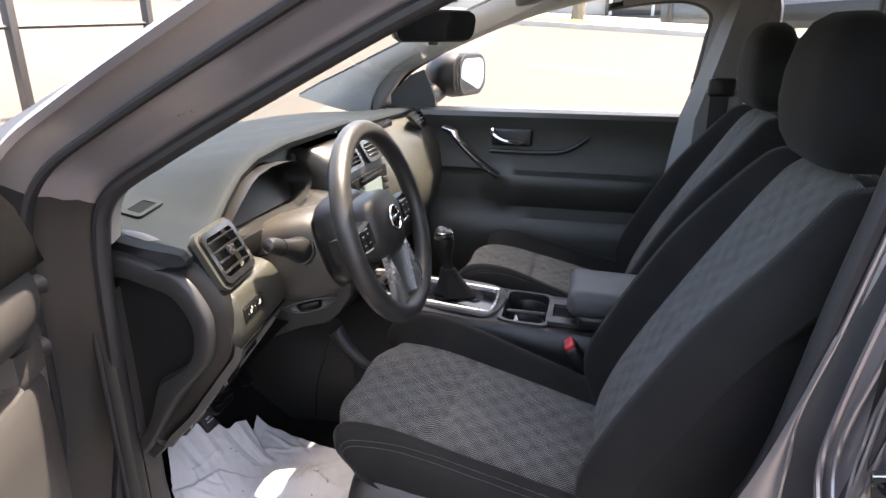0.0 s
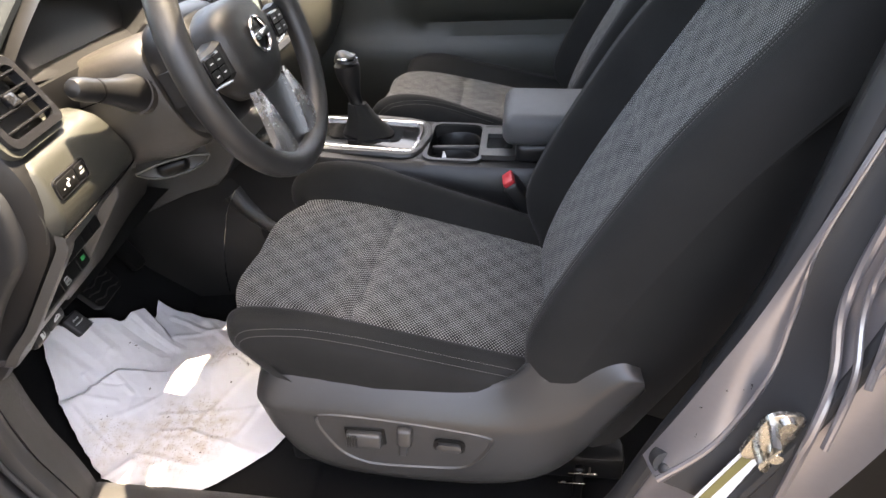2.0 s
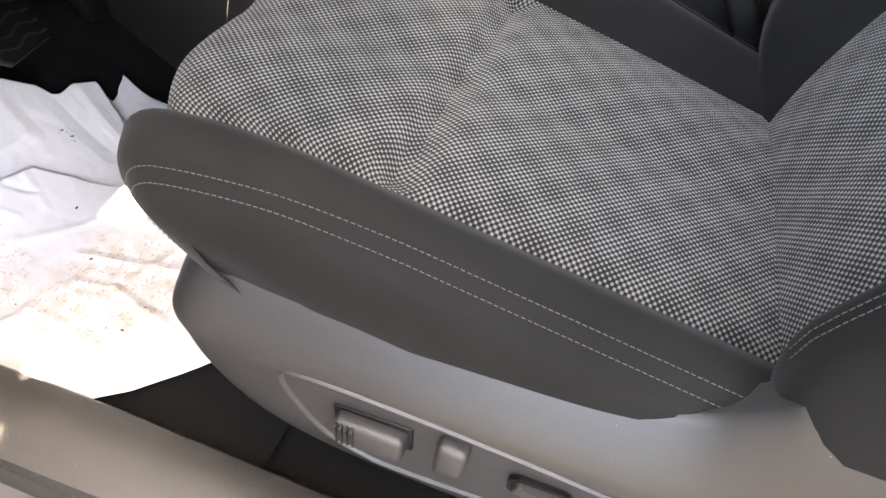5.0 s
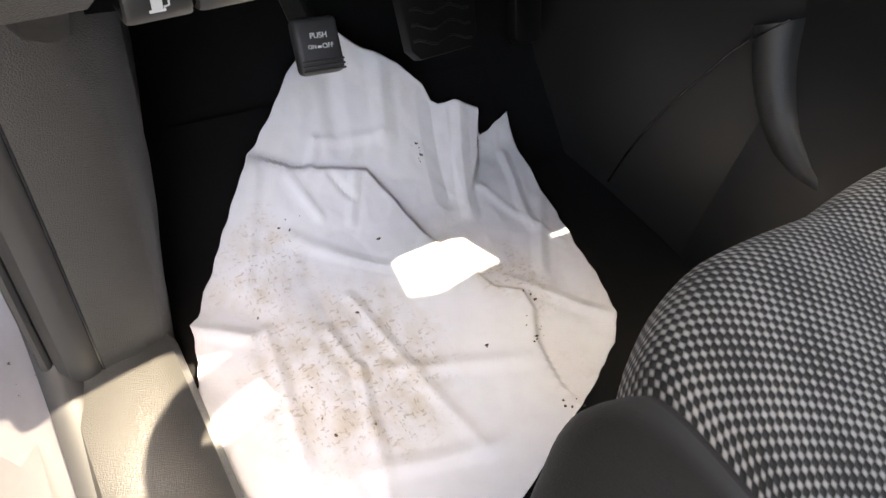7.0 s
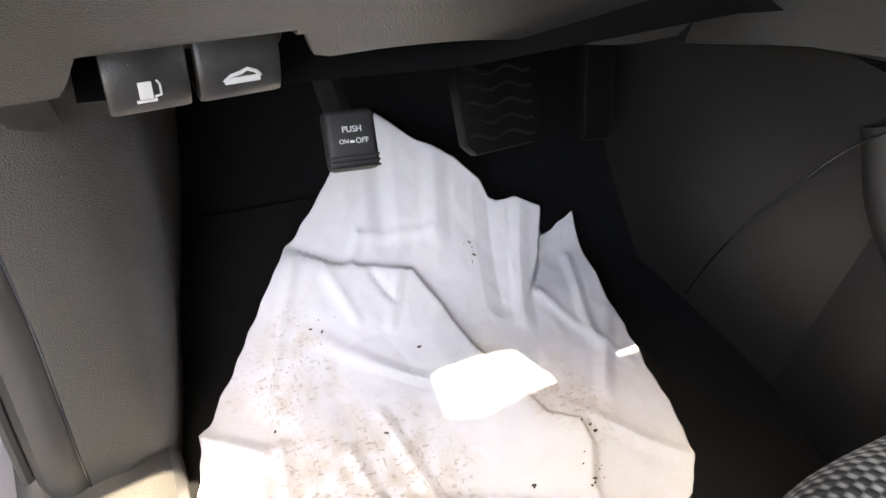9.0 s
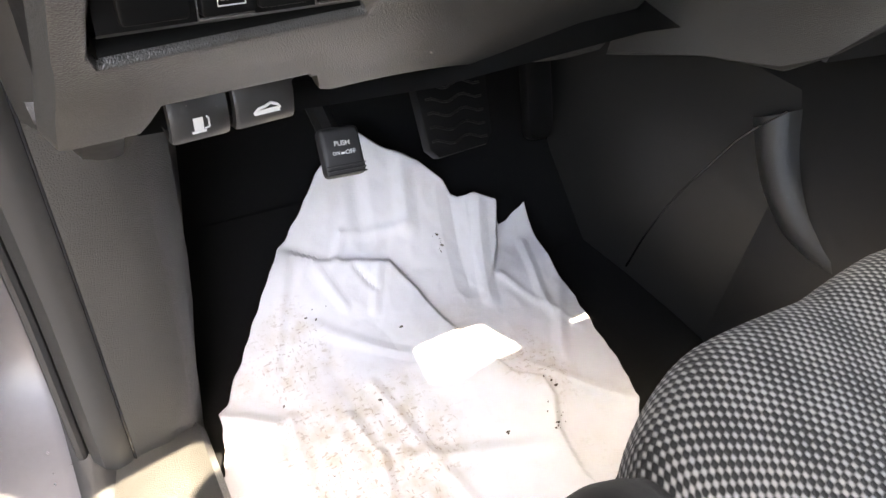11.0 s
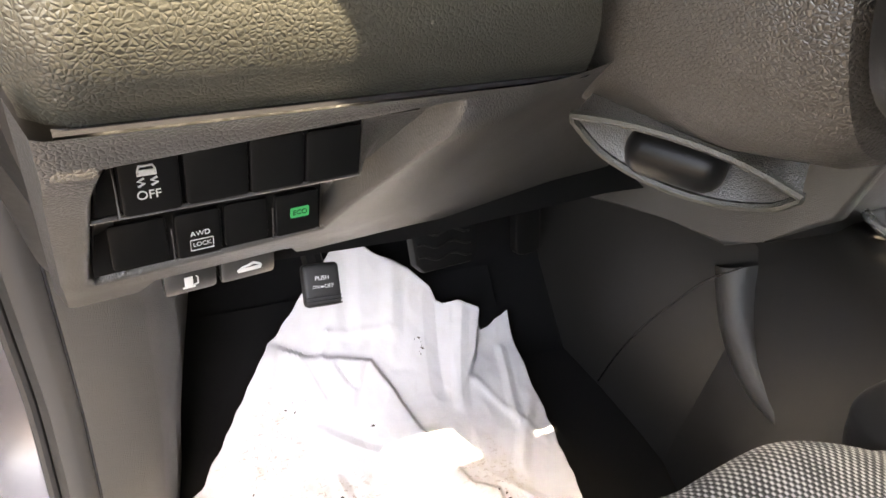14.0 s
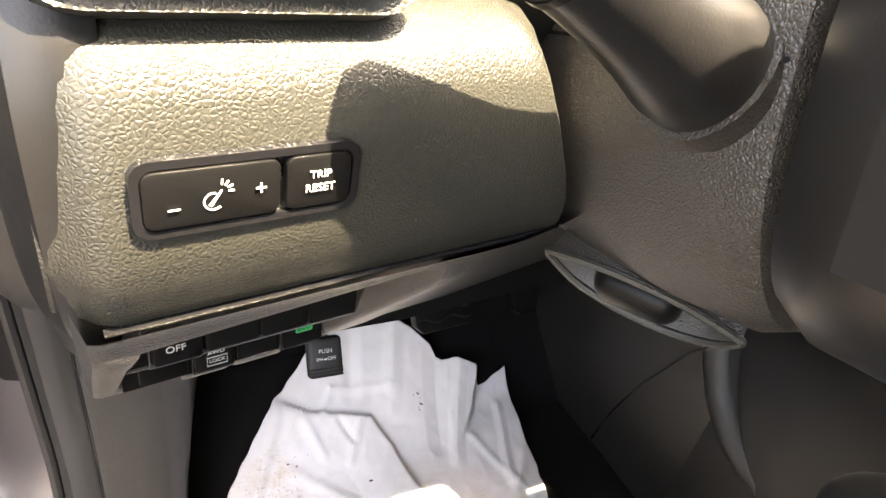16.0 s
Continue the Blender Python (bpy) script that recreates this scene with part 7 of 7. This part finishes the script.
part("panel_joint", tube(spline([(-0.259, -0.0960, 0.651), (-0.283, -0.1030, 0.610), (-0.297, -0.1080, 0.567), (-0.312, -0.1130, 0.517), (-0.322, -0.118, 0.455), (-0.325, -0.122, 0.40)], 24), 0.0013, 5), GLOSS, con)
OUTER_ = spline([(-0.258, 0.650), (-0.233, 0.613), (-0.191, 0.580), (-0.146, 0.569), (-0.100, 0.566)], 30)
INNER_ = spline([(-0.290, 0.625), (-0.250, 0.578), (-0.208, 0.550), (-0.165, 0.536), (-0.110, 0.528)], 30)
rows = []
for k, (p, q) in enumerate(zip(OUTER_, INNER_)):
    y = -0.089 - 0.016 * k / 29
    rows.append([(p[0] + (q[0] - p[0]) * g, y - d, p[1] + (q[1] - p[1]) * g) for g, d in ((-0.06, -0.016), (0.0, -0.001), (0.10, 0.005), (0.25, 0.009), (0.45, 0.010), (0.7, 0.007), (1.0, -0.001), (1.15, -0.014))])
part("side_rib", loft(rows), LOWER, con, "broad rounded rib on the console side", 70.0)
con.location += Vector((0.005, 0.045, 0.012))

# ---- footwell ----
fb = thing("foot_brake", (-0.36, -0.459, 0.60), "black parking brake pedal with white lettering", "pedal")
FO = Vector((-0.350, -0.459, 0.647))
FUx, FVx = Vector((0.06, 0.998, 0.0)).normalized(), Vector((-0.66, 0.04, 0.75)).normalized()
fn = FUx.cross(FVx).normalized()
if fn.x < 0:
    fn = -fn
part("pad", rbox(FO + FVx * 0.0005, (0.0305, 0.0355, 0.013), 0.004, 3, basis(FUx, FVx)), RUBBER, fb, "ribbed rubber pad")
for k in (-0.0095, -0.0125, -0.0155):
    part("pad_rib", rbox(FO + FVx * k + fn * 0.0068, (0.0295, 0.0014, 0.0016), 0.0004, 1, basis(FUx, FVx)), RUBBER, fb)
lettering("push_word", "PUSH", 0.0072, FO + FVx * 0.0060 + fn * 0.0066, FUx, FVx, WHITE, fb, width=0.0112)
lettering("on_word", "ON", 0.0072, FO + FUx * -0.0056 + FVx * -0.0008 + fn * 0.0066, FUx, FVx, WHITE, fb, width=0.0054)
lettering("off_word", "OFF", 0.0072, FO + FUx * 0.0052 + FVx * -0.0008 + fn * 0.0066, FUx, FVx, WHITE, fb, width=0.0076)
part("arrow_mark", rbox(FO + FVx * -0.0010 + FUx * -0.0006 + fn * 0.0070, (0.0026, 0.0014, 0.0004), 0.0, 1, basis(FUx, FVx)), WHITE, fb)
part("arm", tube([FO - fn * 0.004, FO + Vector((-0.06, 0, 0.02)), FO + Vector((-0.16, -0.01, 0.16)), FO + Vector((-0.17, -0.01, 0.28))], 0.009, 8), PLASTIC, fb)
bpd = thing("brake_pedal", (-0.48, -0.27, 0.50), "black rubber brake pedal with wavy grooves", "pedal")
BO, BU_, BV_ = Vector((-0.475, -0.276, 0.584)), Vector((0.0, 1.0, 0.0)), Vector((-0.55, 0.0, 0.83)).normalized()
bn = BU_.cross(BV_).normalized()
part("pad", plate([(-0.045, 0.045), (-0.038, -0.040), (-0.028, -0.050), (0.034, -0.046), (0.043, -0.034), (0.046, 0.045)], BO, BU_, BV_, 0.014, 0.004), BUTTON, bpd)
for k in range(6):
    part("groove", tube([BO + BU_ * a + BV_ * (0.036 - 0.014 * k + 0.003 * math.sin(a * 160)) + bn * 0.0142 for a in [-0.034 + 0.0068 * i for i in range(11)]], 0.0014, 5), PLASTIC, bpd)
part("arm", tube([BO, BO + Vector((-0.06, 0, 0.05)), BO + Vector((-0.10, 0, 0.25))], 0.011, 8), PLASTIC, bpd)
apd = thing("accelerator_pedal", (-0.49, -0.20, 0.46), "slim black plastic accelerator pedal", "pedal")
part("pad", plate(rounded(0.040, 0.125, 0.012, 4), (-0.505, -0.132, 0.570), (0, 1, 0), Vector((-0.45, 0, 0.89)), 0.014, 0.004), BUTTON, apd)
part("arm", tube([(-0.515, -0.132, 0.57), (-0.56, -0.132, 0.68), (-0.60, -0.132, 0.85)], 0.010, 8), PLASTIC, apd)
solo("floor_mat", loft([[(x, y, z + 0.006) for y in (-0.59, -0.45, -0.3, -0.165)] for x, z in ((0.02, 0.399), (-0.2, 0.397), (-0.39, 0.390), (-0.44, 0.424), (-0.50, 0.474))]), CARPET, "black carpet floor mat under the paper", "floor mat")

# paper sheet over the mat
OUT = [(-0.526, -0.368), (-0.506, -0.338), (-0.487, -0.296), (-0.468, -0.271), (-0.457, -0.266), (-0.451, -0.257), (-0.450, -0.236), (-0.440, -0.208), (-0.428, -0.204), (-0.441, -0.157), (-0.400, -0.162), (-0.310, -0.173), (-0.253, -0.185), (-0.196, -0.198), (-0.172, -0.209), (-0.146, -0.234), (-0.112, -0.310), (-0.075, -0.409), (-0.054, -0.463), (-0.067, -0.496), (-0.098, -0.529), (-0.135, -0.566), (-0.167, -0.587), (-0.204, -0.600), (-0.249, -0.598), (-0.295, -0.579), (-0.329, -0.573), (-0.395, -0.522), (-0.447, -0.473), (-0.487, -0.422)]
# the near sheet's edge over the far one, and the far one's edge over the loose flap
FOLD = [(-0.470, -0.520), (-0.439, -0.459), (-0.429, -0.439), (-0.424, -0.417), (-0.413, -0.365), (-0.379, -0.346), (-0.331, -0.333), (-0.294, -0.321), (-0.249, -0.309), (-0.234, -0.285), (-0.210, -0.287), (-0.183, -0.306), (-0.157, -0.311), (-0.138, -0.314), (-0.100, -0.312)]
FLAP = [(-0.470, -0.196), (-0.439, -0.206), (-0.402, -0.224), (-0.370, -0.252), (-0.340, -0.278), (-0.309, -0.306), (-0.280, -0.330)]
CORNER = [(-0.310, -0.585), (-0.226, -0.557), (-0.190, -0.615)]


CRUMBS = [(-0.419, -0.300, 9, 0.004), (-0.324, -0.335, 3, 0.003), (-0.197, -0.298, 6, 0.005), (-0.180, -0.309, 5, 0.003), (-0.228, -0.282, 4, 0.006), (-0.200, -0.358, 2, 0.003), (-0.383, -0.465, 5, 0.010), (-0.30, -0.43, 4, 0.05), (-0.112, -0.325, 7, 0.006), (-0.203, -0.503, 5, 0.03)]


def side_of(p, line):
    """Signed distance to a broken line (positive to its left)."""
    best = None
    for (x0, y0), (x1, y1) in zip(line, line[1:]):
        dx, dy = x1 - x0, y1 - y0
        t = max(0, min(1, ((p[0] - x0) * dx + (p[1] - y0) * dy) / (dx * dx + dy * dy)))
        d = math.hypot(p[0] - x0 - t * dx, p[1] - y0 - t * dy)
        if best is None or d < best[0]:
            best = (d, dx * (p[1] - y0) - dy * (p[0] - x0))
    return math.copysign(best[0], best[1])


def ridge(p, a, b, width, h):
    d = side_of(p, [a, b])
    return h * max(0.0, 1 - abs(d) / (1.5 * width))


CREASES = [
    ((-0.429, -0.474), (-0.345, -0.520), 0.005, 0.0030), ((-0.328, -0.574), (-0.300, -0.535), 0.007, 0.0040), ((-0.278, -0.473), (-0.233, -0.466), 0.006, 0.0030),
    ((-0.233, -0.466), (-0.180, -0.481), 0.006, 0.0040), ((-0.180, -0.481), (-0.090, -0.508), 0.007, 0.0035), ((-0.453, -0.268), (-0.370, -0.283), 0.012, -0.0040),
    ((-0.446, -0.232), (-0.345, -0.270), 0.008, 0.0030), ((-0.444, -0.409), (-0.427, -0.421), 0.005, 0.0030), ((-0.444, -0.409), (-0.438, -0.335), 0.004, 0.0025),
    ((-0.420, -0.445), (-0.385, -0.430), 0.005, 0.0030), ((-0.415, -0.405), (-0.392, -0.392), 0.004, -0.0030), ((-0.410, -0.380), (-0.372, -0.402), 0.005, 0.0025),
    ((-0.300, -0.440), (-0.120, -0.409), 0.006, 0.0030), ((-0.220, -0.440), (-0.170, -0.330), 0.007, 0.0030), ((-0.380, -0.470), (-0.290, -0.360), 0.006, 0.0020),
    ((-0.400, -0.185), (-0.300, -0.215), 0.006, 0.0030), ((-0.330, -0.180), (-0.250, -0.245), 0.007, 0.0040), ((-0.370, -0.240), (-0.270, -0.195), 0.005, 0.0025),
    ((-0.250, -0.285), (-0.170, -0.215), 0.007, 0.0040), ((-0.150, -0.500), (-0.120, -0.400), 0.007, 0.0030), ((-0.300, -0.520), (-0.180, -0.540), 0.006, 0.0025),
    ((-0.505, -0.372), (-0.440, -0.385), 0.010, -0.0040), ((-0.490, -0.318), (-0.440, -0.330), 0.010, 0.0040),
]


def paper_z(x, y):
    t = -0.385 - x
    z = 0.412 + 0.98 * (0.0 if t < -0.06 else t if t > 0.06 else (t + 0.06) ** 2 / 0.24)
    p = (x, y)
    s = side_of(p, FOLD)
    z += 0.009 * smoothstep(-0.005, 0.005, -s) * smoothstep(0.13, 0.0, abs(s)) * smoothstep(-0.46, -0.43, x)
    e = side_of(p, FLAP)
    z -= 0.020 * smoothstep(-0.002, 0.004, e) * (1 - smoothstep(-0.42, -0.36, x)) if x > -0.47 else 0.0
    c = side_of(p, CORNER)
    z += 0.010 * smoothstep(0.0, 0.030, -c) * smoothstep(-0.15, -0.20, x) * smoothstep(-0.53, -0.56, y)
    for a, b, w, h in CREASES:
        z += ridge(p, a, b, w, h)
    v = Vector((x, y, 0))
    n1 = noise.noise(v * 8) * 0.0035 + abs(noise.noise(v * 15 + Vector((5, 2, 1)))) * 0.0040 + noise.noise(v * 70) * 0.0003 - abs(noise.noise(v * 33 + Vector((1, 7, 3)))) * 0.0016
    return z + n1


rimp = []
for i in range(len(OUT)):
    a, b = OUT[i], OUT[(i + 1) % len(OUT)]
    for k in range(14):
        f = k / 14
        w = 0.0022 * noise.noise(Vector((a[0] + (b[0] - a[0]) * f, a[1] + (b[1] - a[1]) * f, 3)) * 60)
        rimp.append((a[0] + (b[0] - a[0]) * f + w, a[1] + (b[1] - a[1]) * f + w))
pc = (-0.29, -0.39)
rows = []
for r in range(130):
    f = 1 - r / 130
    rows.append([(pc[0] + (x - pc[0]) * f, pc[1] + (y - pc[1]) * f) for x, y in rimp])
bm = loft([[(x, y, paper_z(x, y)) for x, y in row] for row in rows], True, False)
bm.faces.new([v for v in list(bm.verts)[-len(rimp):]])
paper = solo("paper_mat", bm, PAPER, "creased white paper floor mat, soiled with brown footprints", "paper mat", sharp=30)
sol = paper.modifiers.new("thickness", "SOLIDIFY")
sol.thickness = 0.0006

# dry dirt dropped on the paper
rnd = random.Random(11)
bm = bmesh.new()
for cx, cy, n, spread in CRUMBS:
    for k in range(n):
        x, y = cx + rnd.gauss(0, spread), cy + rnd.gauss(0, spread)
        r = rnd.uniform(0.0005, 0.0015)
        m = Matrix.Translation((x, y, paper_z(x, y) + r * 0.5)) @ Euler((rnd.random() * 3, rnd.random() * 3, rnd.random() * 3)).to_matrix().to_4x4() @ Matrix.Diagonal((rnd.uniform(0.8, 2.4), 1.0, rnd.uniform(0.4, 0.8), 1.0))
        bmesh.ops.create_icosphere(bm, subdivisions=1, radius=r, matrix=m)
solo("dirt_crumbs", bm, simple("dry_dark_dirt", (0.06, 0.046, 0.032), 0.9), "dry dark dirt crumbs on the paper mat", "dirt", kind="stuff")

# ---- the open driver's door ----
HX, HY, TH = -0.375, -0.835, radians(62)
DD = Vector((math.cos(TH), -math.sin(TH), 0))
DN = Vector((math.sin(TH), math.cos(TH), 0))


def dp(a, d, z):
    """A place on the open door: a metres from the hinge, d towards the cabin side, at height z."""
    return Vector((HX, HY, 0)) + DD * a + DN * d + Vector((0, 0, z))


odoor = thing("driver_door", (HX, HY, 0.3), "open grey driver's door with its dark inner trim", "door")
part("outer_skin", loft([[dp(a, d, z) for d, z in ((-0.03, 1.08), (-0.075, 0.98), (-0.085, 0.8), (-0.08, 0.6), (-0.05, 0.30))] for a in (0.0, 0.3, 0.7, 1.0)]), PAINT, odoor)
part("door_edge", loft([[dp(a, d, z) for z in (0.32, 0.6, 0.8, 1.0, 1.07)] for a, d in ((0.0, -0.08), (-0.006, -0.02), (0.0, 0.035), (0.03, 0.045))]), PAINT, odoor)
rows = []
for k in range(33):
    a = -0.012 + 0.98 * k / 32
    row = []
    for z, d in ((0.34, 0.05), (0.45, 0.062), (0.60, 0.074), (0.80, 0.084), (0.90, 0.087), (0.945, 0.084), (0.957, 0.076), (0.962, 0.050), (0.966, 0.020), (1.000, 0.020), (1.006, 0.050), (1.010, 0.078), (1.022, 0.092), (1.050, 0.103), (1.080, 0.100), (1.098, 0.085), (1.105, 0.050), (1.108, 0.0)):
        front = smoothstep(-0.03, 0.07, a)
        row.append(dp(a, d * (0.85 + 0.15 * front) if z > 1.003 or z < 0.958 else max(d, 0.078 * (1 - smoothstep(0.04, 0.09, a))), z + 0.09 * max(0, a) * smoothstep(0.8, 0.95, z)))
    rows.append(row)
part("inner_panel", loft(rows), DOORTRIM, odoor, "grey moulded inner panel with a deep pull pocket")
part("pocket_lining", loft([[dp(a, 0.024, 0.955 + 0.09 * a), dp(a, 0.024, 1.012 + 0.09 * a)] for a in (0.05, 0.2, 0.4)]), PLASTIC, odoor, "black pull pocket lining")
part("front_flange", plate([(-0.075, 0.985), (-0.060, 0.90), (-0.035, 0.83), (0.0, 0.72), (0.03, 0.50), (0.06, 0.50), (0.06, 1.0), (-0.05, 1.03)], dp(0, 0.045, 0), DD, (0, 0, 1), -0.01, 0.0), PAINT, odoor, "painted front flange of the door")
part("mirror_sail", plate([(-0.01, 1.10), (0.30, 1.125), (0.30, 1.305), (0.17, 1.272), (0.10, 1.232), (0.037, 1.179), (0.010, 1.130)], dp(0, 0.075, 0), DD, (0, 0, 1), -0.03, 0.004), BUTTON, odoor, "black mirror sail panel")
part("sail_rim", tube(spline([dp(0.155, 0.080, 1.228), dp(0.135, 0.080, 1.222), dp(0.128, 0.080, 1.18), dp(0.130, 0.080, 1.12)], 16), 0.003, 6), GLOSS, odoor)
bm = bmesh.new()
bmesh.ops.create_uvsphere(bm, u_segments=16, v_segments=8, radius=0.009, matrix=Matrix.Translation(dp(0.115, 0.083, 1.171)))
part("sail_knob", bm, TRIMGREY, odoor, "small grey round stud")
SU2 = (DD * 0.82 + Vector((0, 0, 0.57))).normalized()
SV2 = (Vector((0, 0, 0.82)) - DD * 0.57).normalized()
sw = part("switch_plate", rbox(dp(0.310, 0.092, 0.962), (0.120, 0.030, 0.012), 0.004, 3, basis(SU2, SV2)), TRIMGREY, odoor, "window switch plate")
for k in (-0.036, -0.012, 0.012):
    part("window_switch", rbox(dp(0.310, 0.099, 0.962) + SU2 * k, (0.016, 0.018, 0.008), 0.002, 2, basis(SU2, SV2)), GLOSS, sw)
bm = bmesh.new()
bmesh.ops.create_cone(bm, segments=24, radius1=0.021, radius2=0.018, depth=0.016, cap_ends=True, matrix=Matrix.Translation(dp(0.345, 0.095, 0.930)) @ DN.to_track_quat("Z", "Y").to_matrix().to_4x4())
part("mirror_knob", bm, GLOSS, sw, "round mirror adjusting knob")
part("window_frame", tube([dp(-0.01, 0.03, 1.10), dp(0.037, 0.045, 1.185), dp(0.17, 0.055, 1.280), dp(0.5, 0.06, 1.40), dp(0.72, 0.07, 1.45), dp(0.95, 0.07, 1.43), dp(0.98, 0.02, 1.12)], 0.014, 8, flat=1.4), GLOSS, odoor)
g = part("pane", loft([[dp(0.28, 0.0, 1.10), dp(0.28, 0.03, 1.30)], [dp(0.5, 0.0, 1.10), dp(0.52, 0.05, 1.39)], [dp(0.96, 0.0, 1.10), dp(0.94, 0.055, 1.43)]]), GLASS, odoor)
g.visible_shadow = False
om = thing("door_mirror", dp(0.08, -0.2, 1.0), "grey driver's door mirror folded out on the open door", "mirror")
rows = []
for dx, s in ((0.03, 0.95), (0.0, 1.04), (-0.05, 0.95), (-0.09, 0.5)):
    rows.append([dp(0.10 + dx, -0.17 + a * s, 1.16 + b * s) for a, b in rounded(0.21, 0.15, 0.05, 5)])
part("housing", loft(rows, True), PAINT, om)
part("mirror_glass", plate(rounded(0.18, 0.11, 0.04, 5), dp(0.133, -0.17, 1.16), -DN, (0, 0, 1), 0.002), MIRROR, om)
part("arm", tube([dp(0.08, -0.04, 1.08), dp(0.09, -0.10, 1.11)], 0.03, 8), PLASTIC, om)
